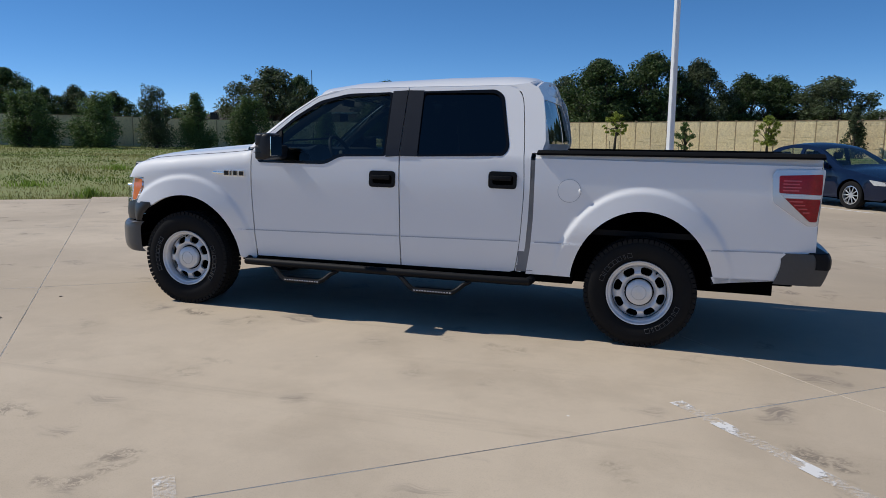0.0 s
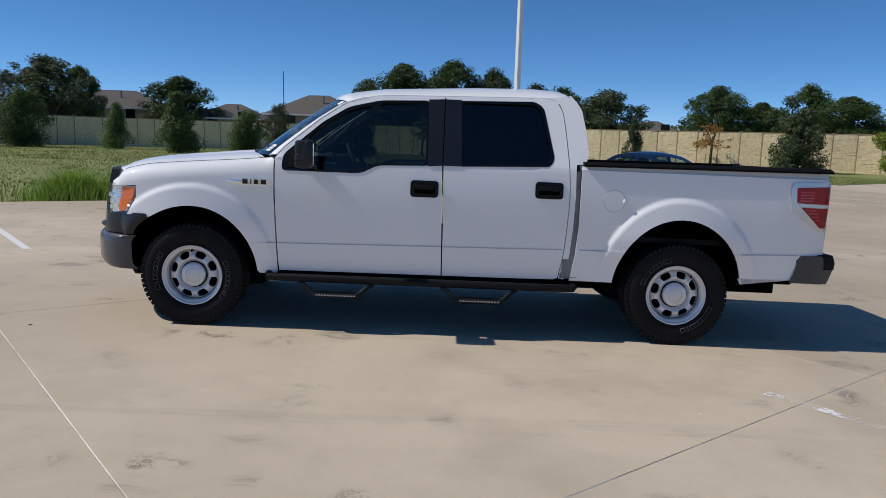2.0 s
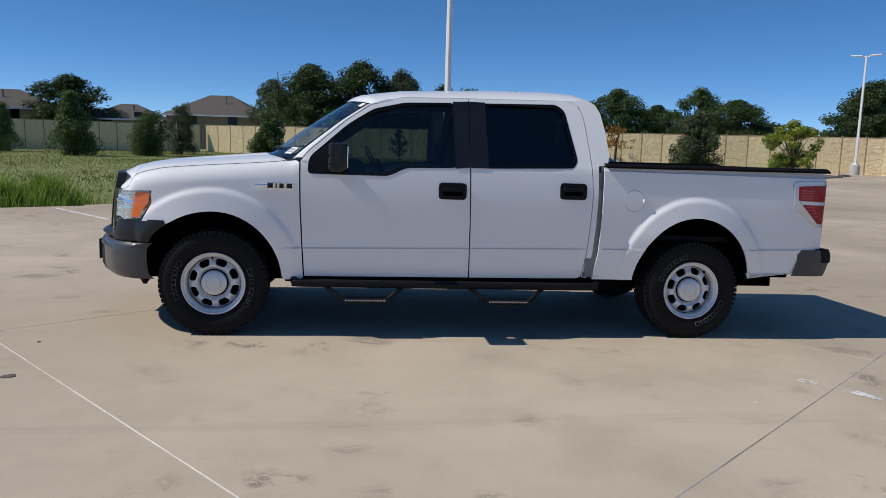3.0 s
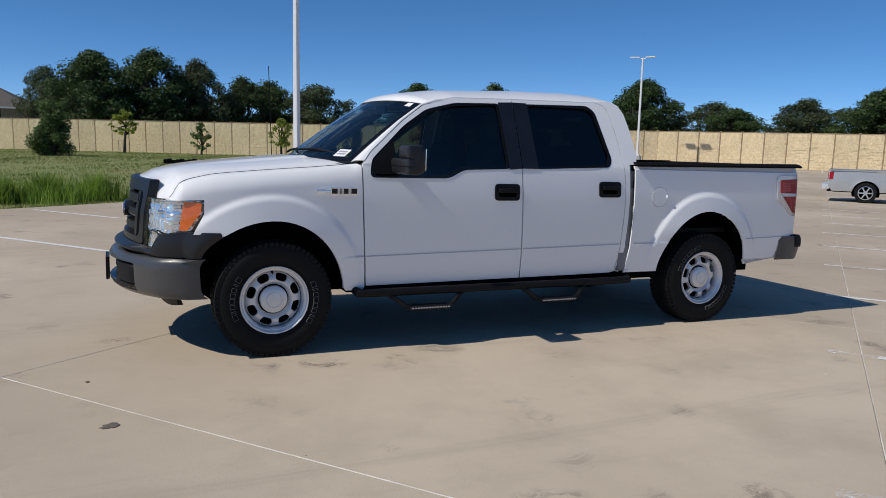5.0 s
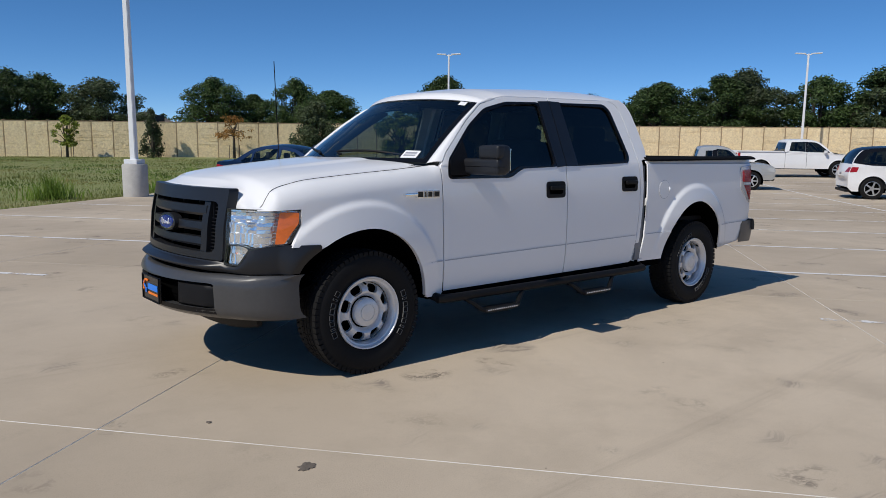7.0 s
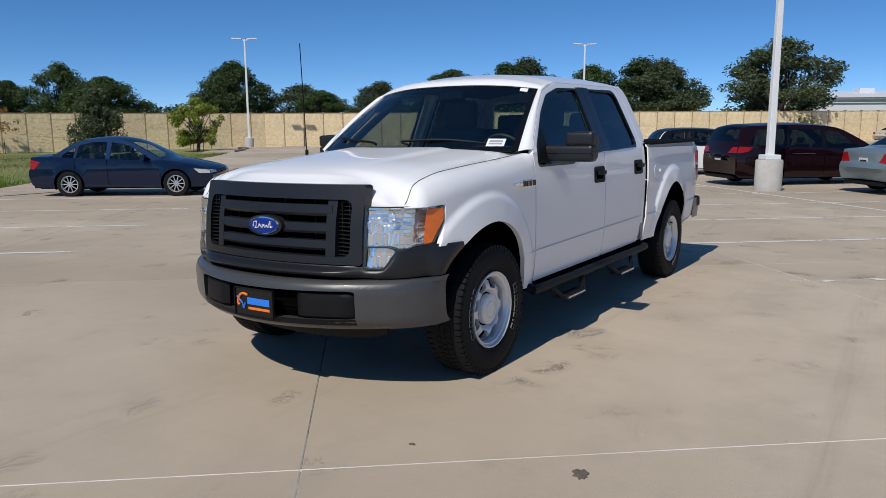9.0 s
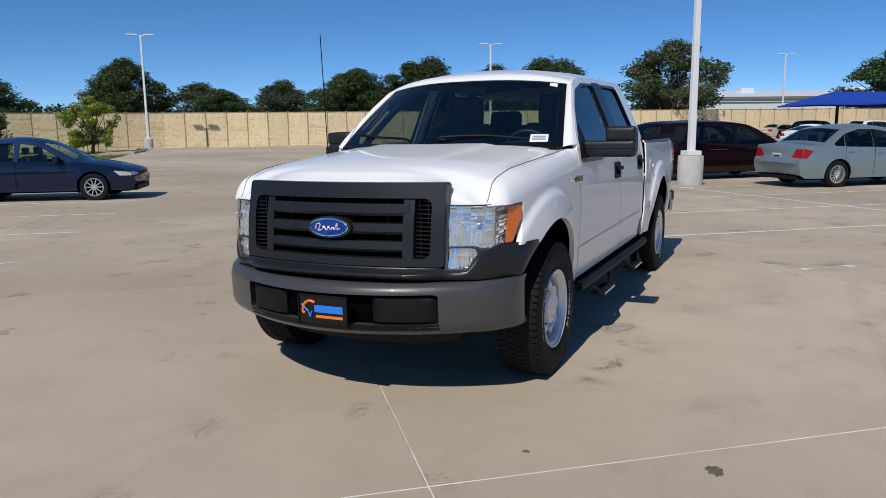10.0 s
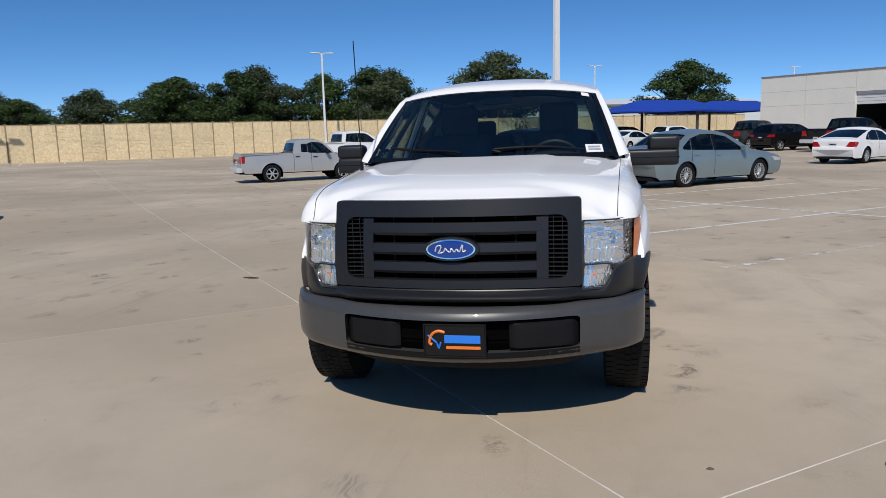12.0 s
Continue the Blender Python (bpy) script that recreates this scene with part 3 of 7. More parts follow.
def truck_panels():
    FA = [(XF + (x - XF) / 0.485 * front_rx(x), z) for x, z in arch(XF, 0.38, 0.485, 0.53, 178, 6)]
    fender = [(-2.19, 0.795), (-2.215, 0.824), (-2.337, 0.822), (-2.27, 0.95), (-2.268, 1.041), (-2.45, 1.034), (-2.492, 1.034)]
    fender += [(x, interp(HOODLINE, x)) for x in (-2.49, -2.475, -2.455, -2.435, -2.41, -2.36, -2.3, -2.24, -2.19, -2.1, -2.0, -1.9, -1.8, -1.7, -1.6, -1.5, -1.44, -1.35, -1.26)]
    fender += [(-1.238, 1.28), (-1.232, 1.0), (-1.214, 0.67), (-1.198, 0.415), (-1.335, 0.415)] + [p for p in FA[::-1] if p[1] > 0.415 and not (p[0] < -2.1 and p[1] < 0.80)]
    both("front_fender", lambda: skin(fender, (), on_side, 0.016, 0.013, 0.03), M_WHITE)
    win_f = round_poly([(-1.168, 1.205), (-1.155, 1.325), (-0.885, 1.565), (-0.70, 1.685), (-0.47, 1.745), (-0.10, 1.765), (-0.085, 1.283), (-0.47, 1.275), (-0.585, 1.215)], 0.04)
    door_f = [(-1.188, 0.42), (-1.204, 0.67), (-1.222, 1.0), (-1.228, 1.29), (-1.16, 1.375), (-0.90, 1.60), (-0.72, 1.725), (-0.47, 1.79), (0.02, 1.806), (0.020, 1.29), (0.034, 0.84), (0.043, 0.446)]
    win_r = round_poly([(0.135, 1.772), (0.71, 1.785), (0.77, 1.745), (0.852, 1.375), (0.822, 1.318), (0.150, 1.290)], 0.035)
    SEAM = curve([(0.80, 1.823), (0.868, 1.800), (0.915, 1.74), (0.938, 1.63), (0.962, 1.42), (0.972, 1.305), (0.984, 1.09), (0.977, 0.876), (0.962, 0.658), (0.934, 0.47)], 5)
    door_r = [(0.030, 1.29), (0.030, 1.806), *SEAM, (0.90, 0.458), (0.052, 0.446), (0.044, 0.84)]
    corner = [(0.94, 0.468)] + [(x + 0.006, z + (0.006 if z > 1.75 else 0.002)) for x, z in SEAM[::-1][1:]] + [ (0.96, 1.846), (1.03, 1.81), (1.07, 1.745), (1.10, 1.60), (1.12, 1.42), (1.10, 1.34), (1.03, 1.334), (1.026, 1.30), (1.030, 1.095), (1.026, 0.879), (1.012, 0.66), (0.982, 0.461)]
    holes = {"f": win_f, "r": win_r}

    def door(outline, hole, name):
        for s in (0, 1):
            bm = skin(outline, (hole,), on_side, 0.07, 0.05, 0.03)
            d = part(name, flip_y(bm) if s else bm, M_WHITE, truck, "", True)
            sg = 1 if s else -1
            inset = lambda x, z: (x, -W(x, z) + 0.014, z)
            bm = skin(hole, (), inset, 0.12, 0.12, 0.0)
            tint = M_TINT if hole is win_f else M_PRIV
            part("window_pane", flip_y(bm) if s else bm, tint, d, "tinted side window glass", True)
            # black weatherstrip round the opening
            c = Vector((sum(p[0] for p in hole) / len(hole), sum(p[1] for p in hole) / len(hole)))
            grow = [tuple(Vector(p) + (Vector(p) - c).normalized() * 0.012) for p in hole]
            shrink = [tuple(Vector(p) - (Vector(p) - c).normalized() * 0.016) for p in hole]
            bm = skin(grow, (shrink,), lambda x, z: (x, -W(x, z) - 0.003, z), 0.12, 0.12, 0.02)
            part("window_seal", flip_y(bm) if s else bm, M_GLOSSB, d, "black rubber window surround", True)
            hx, hz = (-0.105, 1.107) if hole is win_f else (0.829, 1.134)
            hb = round_poly([(hx - 0.105, hz - 0.062), (hx + 0.105, hz - 0.062), (hx + 0.105, hz + 0.062), (hx - 0.105, hz + 0.062)], 0.03)
            bm = skin(hb, (round_poly([(hx - 0.075, hz - 0.035), (hx + 0.08, hz - 0.035), (hx + 0.08, hz + 0.03), (hx - 0.075, hz + 0.03)], 0.02),), lambda x, z: (x, -W(x, z) - 0.008, z), 0.1, 0.1, 0.016)
            h = part("door_handle", flip_y(bm) if s else bm, M_BLACKP, d, "black plastic door handle", True)
            bm = skin(round_poly([(hx - 0.09, hz - 0.05), (hx + 0.09, hz - 0.05), (hx + 0.09, hz + 0.05), (hx - 0.09, hz + 0.05)], 0.02), (), lambda x, z: (x, -W(x, z) - 0.001, z), 0.2, 0.2, 0.0)
            part("recess", flip_y(bm) if s else bm, M_BLACK, h)
            bm = bmesh.new()
            box(bm, hx - 0.085, hx + 0.07, -0.965, -0.945, hz - 0.002, hz + 0.03, 0.008)
            part("grip", flip_y(bm) if s else bm, M_BLACKP, h, "", True)
            if hole is win_f:
                bar = [(-0.10, 1.778), (0.0205, 1.785), (0.0205, 1.285), (-0.085, 1.275)]
            else:
                bar = [(0.0285, 1.785), (0.15, 1.785), (0.165, 1.285), (0.0285, 1.285)]
            bm = skin(bar, (), lambda x, z: (x, -W(x, z) - 0.006, z), 0.2, 0.05, 0.012)
            part("pillar_trim", flip_y(bm) if s else bm, M_BPILLAR, d, "blue-black pillar trim", True)
            if hole is win_f:
                sail = round_poly([(-1.158, 1.225), (-1.15, 1.322), (-0.99, 1.463), (-0.975, 1.225)], 0.02)
                bm = skin(sail, (), lambda x, z: (x, -W(x, z) - 0.005, z), 0.1, 0.1, 0.02)
                part("mirror_sail", flip_y(bm) if s else bm, M_BLACKP, d, "black triangular mirror base", True)

    door(door_f, win_f, "front_door")
    door(door_r, win_r, "rear_door")
    both("cab_corner", lambda: skin(corner, (), on_side, 0.05, 0.05, 0.03), M_WHITE)
    RA = arch(XR, 0.385, 0.495, 0.575, 10, 172)
    tail = [(2.938, 0.915), (2.872, 0.918), (2.655, 1.065), (2.638, 1.235), (2.66, 1.262), (2.93, 1.278)]
    bed = [(1.35, 0.457)] + [p for p in RA[::-1] if p[1] > 0.46 or p[0] > 1.9] + [(2.30, 0.53), (2.74, 0.533), (2.80, 0.722), (2.945, 0.727)] + tail + [(2.945, 1.338), (2.93, 1.352), (1.064, 1.326), (1.065, 1.1), (1.065, 0.88), (1.052, 0.66), (1.022, 0.455)]
    both("bed_side", lambda: skin(bed, (), on_side, 0.0125, 0.0105, 0.012), M_WHITE)
    # rear edge of the bed's side turns in toward the tailgate
    both("tailgate_post", lambda: sheet(lin(0, 1, 3), lin(0.53, 1.34, 14), lambda u, z: (2.942 + 0.015 * math.sin(u * 1.5), -(W(2.94, z) - 0.10 * u), z), 0.0, (-1, 0, 0)), M_WHITE)
    # fuel door
    def fuel(r0, r1, off):
        return lambda: skin([(1.316 + r1 * math.cos(t), 1.078 + r1 * math.sin(t)) for t in lin(0, 2 * math.pi, 36)[:-1]], ([(1.316 + r0 * math.cos(t), 1.078 + r0 * math.sin(t)) for t in lin(0, 2 * math.pi, 36)[:-1]],) if r0 else (), lambda x, z: (x, -W(x, z) - off, z), 0.1, 0.1, 0.004)
    part("fuel_door", fuel(0, 0.079, 0.004)(), M_WHITE, truck, "", True)
    # grey ring: shade of the gap round the fuel door, put into the colour
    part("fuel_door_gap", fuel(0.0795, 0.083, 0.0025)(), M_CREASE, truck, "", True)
    bm = bmesh.new()
    bmesh.ops.create_uvsphere(bm, u_segments=12, v_segments=8, radius=0.018, matrix=Matrix.Translation((1.392, -0.952, 1.08)) @ Matrix.Diagonal((0.55, 0.5, 1, 1)))
    part("fuel_door_tab", bm, M_WHITE, truck, "", True)


HOODMID = np.polyfit((-2.64, -2.55, -2.44, -2.3, -2.1, -1.76, -1.5, -1.3), (1.155, 1.195, 1.228, 1.25, 1.277, 1.318, 1.336, 1.345), 4)


def hood_z(x, y):
    zc = float(np.polyval(HOODMID, x))
    zt = interp(HOODLINE, x)
    a = abs(y) / hood_y(x)
    rise = 1 - a ** 3.2
    # raised centre panel with soft shoulders, growing toward the windshield
    panel = 0.011 * (1 - sm(abs(y), 0.36 + 0.05 * (x + 2.0), 0.43 + 0.05 * (x + 2.0))) * sm(x, -2.42, -1.85)
    return zt + (zc - zt) * max(0.0, rise) - 0.011 * sm(x, -2.42, -1.85) * (1 - a ** 2) + panel


def truck_front():
    # hood
    def hood(u, v):
        y = v
        a = abs(y)
        yh = hood_y(-2.45) + (hood_y(-1.4) - hood_y(-2.45)) * u
        y = math.copysign(min(a / 0.8, 1.0) * yh, v) if v else 0.0
        a = abs(y)
        xf = nose(y, 1.15) + 0.055 if a < 0.58 else max(nose(y, 1.05) + 0.03, -2.535)
        xb = -1.30 - 0.27 * (1 - (a / 0.84) ** 2)
        x = xf + (xb - xf) * (u ** 1.25)
        z = hood_z(x, y)
        zf = 1.155 if a < 0.58 else 1.047
        z = min(z, zf + (z - zf) * min(1.0, math.sqrt(max(0.0, (x - xf) / 0.08))) if x < xf + 0.08 else z)
        k = sm(a / yh, 0.86, 1.0)
        z = z * (1 - k) + k * interp(HOODLINE, x)
        return (x, y, z)
    ys = sorted(set([round(0.8 * i / 26, 4) for i in range(-26, 27)] + [-0.560, -0.552, 0.552, 0.560, 0.799, -0.799]))
    part("hood", sheet(lin(0, 1, 70), ys, hood, 0.03), M_WHITE, truck, "", True)
    # cowl under the windshield
    part("cowl", sheet(lin(0, 1, 6), lin(-0.83, 0.83, 20), lambda u, y: (-1.60 + 0.27 * u + 0.27 * (abs(y) / 0.84) ** 2, y, 1.315 - 0.05 * math.sin(u * 3.14) - 0.03 * (abs(y) / 0.83) ** 3), 0.02), M_BLACKP, truck, "black plastic cowl", True)
    # grille surround
    g_out = round_poly([(-0.612, 0.735), (-0.608, 1.153), (0.608, 1.153), (0.612, 0.735)], 0.022)
    g_in = round_poly([(-0.545, 0.775), (-0.545, 1.075), (0.545, 1.075), (0.545, 0.775)], 0.05)
    on_nose = lambda off: (lambda y, z: (nose(y, z) + off, y, z))
    grille = part("grille", skin(g_out, (g_in,), on_nose(0.0), 0.06, 0.06, 0.06, (1, 0, 0)), M_GRAYP, truck, "charcoal plastic grille", True)
    # plain near-black sheet: the shade inside the grille put into its colour
    part("radiator_mesh", skin(g_in, (), on_nose(0.10), 0.1, 0.3, 0.0, (1, 0, 0)), M_BLACK, grille)
    for z0, z1 in ((0.986, 1.047), (0.893, 0.948), (0.804, 0.858)):
        bm = sheet(lin(-0.43, 0.43, 18), lin(0, 1, 4), lambda y, v: (nose(y, z0) + 0.010 + 0.010 * v + 0.012 * (1 - min(1.0, v / 0.25)) ** 2, y, z0 + (z1 - z0) * v), 0.05, (1, 0, 0))
        part("grille_bar", bm, M_GRAYP, grille, "", True)
    for s in (-1, 1):
        bm = sheet(lin(0.40, 0.455, 3), lin(0.775, 1.07, 6), lambda y, z: (nose(y, z) + 0.012, s * y, z), 0.06, (1, 0, 0))
        part("grille_post", bm, M_GRAYP, grille, "", True)
        bm = bmesh.new()
        for k in range(14):
            z = 0.782 + 0.0212 * k
            box(bm, nose(0.49, z) + 0.03, nose(0.49, z) + 0.06, s * 0.455 if s > 0 else -0.545, s * 0.545 if s > 0 else -0.455, z, z + 0.0045)
        for k in range(2):
            y = 0.478 + 0.042 * k
            box(bm, nose(y) + 0.035, nose(y) + 0.055, s * y - 0.0014, s * y + 0.0014, 0.775, 1.07)
        part("side_vent_mesh", bm, M_GRAYP, grille)
    for y in (-0.3, -0.1, 0.1, 0.3):
        part("grille_rib", box(bmesh.new(), nose(y) + 0.06, nose(y) + 0.09, y - 0.003, y + 0.003, 0.775, 1.07), M_BLACKP, grille)
    # oval emblem: chrome rim, blue field, plain silver stroke
    def oval(ry, rz, off, th):
        bm = bmesh.new()
        return slab_poly(bm, [(ry * math.cos(t), 0.925 + rz * math.sin(t)) for t in lin(0, 2 * math.pi, 40)[:-1]], lambda y, z, d: (nose(y * 0.6, z) - off + d, y, z), th)
    e = part("emblem", oval(0.135, 0.056, 0.008, 0.05), M_GRAYP, grille, "blue oval emblem with silver rim")
    part("emblem_rim", oval(0.118, 0.047, 0.012, 0.01), M_CHROME, e)
    part("emblem_field", oval(0.110, 0.041, 0.015, 0.01), M_BLUE, e)
    bm = bmesh.new()
    wave = curve([(0.074, 0.914), (0.066, 0.940), (0.046, 0.943), (0.050, 0.922), (0.058, 0.908), (0.034, 0.914), (0.026, 0.930), (0.014, 0.918), (0.002, 0.913), (-0.004, 0.930), (-0.018, 0.914), (-0.030, 0.926), (-0.042, 0.914), (-0.052, 0.936), (-0.058, 0.946), (-0.060, 0.916), (-0.074, 0.922)], 5)
    tube(bm, [(nose(0, 0.92) - 0.0165, y, z) for y, z in wave], [0.0022 + 0.002 * abs(math.sin(0.9 * i)) for i in range(len(wave))], 6)
    part("emblem_stroke", bm, M_STEEL, e)
    # lower fascia below grille and lamps, round to the wheel arch
    top = [(0.0, 0.732), (0.60, 0.730), (0.615, 0.712), (0.70, 0.710), (0.725, 0.725), (0.765, 0.800), (0.80, 0.815), (0.86, 0.835), (0.90, 0.835)]
    def fascia(u, v):
        y = u
        a = abs(y)
        zt = interp(top, min(a, 0.9))
        zb = 0.668
        tuck = 0.024 * sm(a, 0.52, 0.62) - 0.012
        x = nose(min(a, 0.86), 0.8) + tuck
        if a > 0.86:
            k = min(1.0, (a - 0.86) / 0.06)
            zt = 0.835 - 0.03 * sm(k, 0.72, 1.0)
            z = zb + (zt - zb) * v
            xe = XF - 0.037 - 0.547 * math.sqrt(max(0.0, 1 - ((z - 0.38) / 0.532) ** 2))
            x = nose(0.86, 0.8) + tuck
            x += k * (xe - x)
            yy = math.copysign(0.86 + (W(xe, z) + 0.008 - 0.86) * math.sin(k * 1.57), y)
        else:
            yy = y
        z = zb + (zt - zb) * v
        x -= 0.045 * math.sin(min(1.0, v * 1.1) * 3.14) * (1 - sm(a, 0.42, 0.66)) + 0.012 * math.sin(v * 3.14)
        return (x, yy, z)
    ys = sorted(set(lin(-0.855, 0.855, 60) + [g * (0.86 + 0.005 * i) for i in range(13) for g in (-1, 1)]))
    part("lower_fascia", sheet(ys, lin(0, 1, 12), fascia, 0.04, (1, 0, 0)), M_GRAYP, truck, "charcoal plastic lower fascia", True)
    # bumper: curved pressed beam with openings
    def bx(y):
        a = abs(y)
        return -2.84 + 0.42 * a * a + 4.0 * max(0.0, a - 0.78) ** 2
    def bump(y, v):
        a = abs(y)
        zt, zb = 0.655 + 0.01 * a * a, 0.388 + 0.02 * a * a
        z = zb + (zt - zb) * v
        x = bx(min(a, 0.925)) + 0.045 * abs(2 * v - 1) ** 5 + 0.012 * (1 - v)
        yy = y
        if a > 0.925:
            x += (a - 0.925) * 2.0
            yy = math.copysign(0.925 - (a - 0.925) * 0.3, y)
        return (x, yy, z)
    outl = [(-0.945, 0), *[(y, 0) for y in lin(-0.9, 0.9, 30)], (0.945, 0), (0.945, 1), *[(y, 1) for y in lin(0.9, -0.9, 30)], (-0.945, 1)]
    hole = round_poly([(-0.60, 0.22), (-0.60, 0.80), (0.55, 0.80), (0.55, 0.22)], 0.05)
    bumper = part("front_bumper", skin(outl, (hole,), bump, 0.04, 0.08, 0.05, (1, 0, 0), vs=(0.93, 0.97)), M_BUMP, truck, "dark grey painted steel bumper", True)
    # near-black sheet: the opening's shade in its colour, oversized against light slits
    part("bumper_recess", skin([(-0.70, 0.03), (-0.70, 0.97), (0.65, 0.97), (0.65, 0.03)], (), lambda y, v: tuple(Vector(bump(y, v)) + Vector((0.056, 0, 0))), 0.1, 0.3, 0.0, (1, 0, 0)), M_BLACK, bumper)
    for y0, y1 in ((-0.592, -0.275), (0.25, 0.54)):
        bm = sheet(lin(0, 1, 8), lin(0, 1, 8), lambda u, v: (bx(y0 + (y1 - y0) * u) + 0.012 + 0.03 * (max(abs(u - 0.5), abs(v - 0.5)) * 2) ** 8, y0 + (y1 - y0) * u, 0.447 + 0.15 * v), 0.05, (1, 0, 0))
        part("bumper_pad", bm, M_BLACKP, bumper, "black plastic bumper pad", True)
    bm = skin([(-0.60, 0.10), (0.55, 0.10), (0.55, 0.225), (-0.60, 0.225)], (), lambda y, v: tuple(Vector(bump(y, v)) + Vector((-0.002, 0, 0))), 0.06, 0.1, 0.0, (1, 0, 0))
    part("bumper_lower_strip", bm, M_BLACKP, bumper, "", True)
    # unseen near-black lid added behind the bumper to keep sunlight out
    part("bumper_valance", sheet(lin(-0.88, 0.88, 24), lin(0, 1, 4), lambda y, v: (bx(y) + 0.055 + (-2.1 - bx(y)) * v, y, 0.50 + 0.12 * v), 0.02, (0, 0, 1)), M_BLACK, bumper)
    # air dam under the bumper
    part("air_dam", sheet(lin(-0.60, 0.60, 24), lin(0, 1, 4), lambda y, v: (-2.50 + 0.25 * y * y - 0.06 * v, y * (1 + 0.08 * v), 0.272 + 0.04 * (y / 0.6) ** 4 + 0.15 * v), 0.03, (1, 0, 0)), M_BLACKP, bumper, "black plastic air dam", True)
    # licence plate with plain print
    plate = part("front_plate", box(bmesh.new(), -2.848, -2.831, -0.175, 0.118, 0.435, 0.591, 0.006), M_GLOSSB, bumper, "black dealer plate with blue and orange print")
    part("plate_frame", slab_frame(-0.177, 0.12, 0.433, 0.593, 0.006, -2.855, 0.010), M_BLACKP, plate)
    bm = bmesh.new()
    box(bm, -2.852, -2.848, -0.150, 0.020, 0.502, 0.540, 0.002)
    part("plate_name_bar", bm, M_BLUEP, plate)
    bm = bmesh.new()
    box(bm, -2.852, -2.848, -0.150, 0.012, 0.474, 0.488, 0.001)
    part("plate_line_bar", bm, M_ORANGE, plate)
    bm = bmesh.new()
    tube(bm, [(-2.852, y, z) for y, z in curve([(0.015, 0.553), (0.045, 0.560), (0.07, 0.551), (0.085, 0.53), (0.09, 0.503), (0.078, 0.495)], 5)], [0.002] + [0.007] * 25, 6)
    part("plate_mark", bm, M_ORANGE, plate)
    bm = bmesh.new()
    tube(bm, [(-2.852, y, z) for y, z in curve([(0.098, 0.54), (0.078, 0.523), (0.056, 0.503), (0.046, 0.478), (0.036, 0.507)], 5)], 0.0045, 6)
    part("plate_mark", bm, M_BLUEP, plate)


def slab_frame(y0, y1, z0, z1, w, x, d):
    bm = bmesh.new()
    for a, b, c, e in ((y0, y1, z0, z0 + w), (y0, y1, z1 - w, z1), (y0, y0 + w, z0 + w, z1 - w), (y1 - w, y1, z0 + w, z1 - w)):
        box(bm, x, x + d, a, b, c, e, 0.002)
    return bm


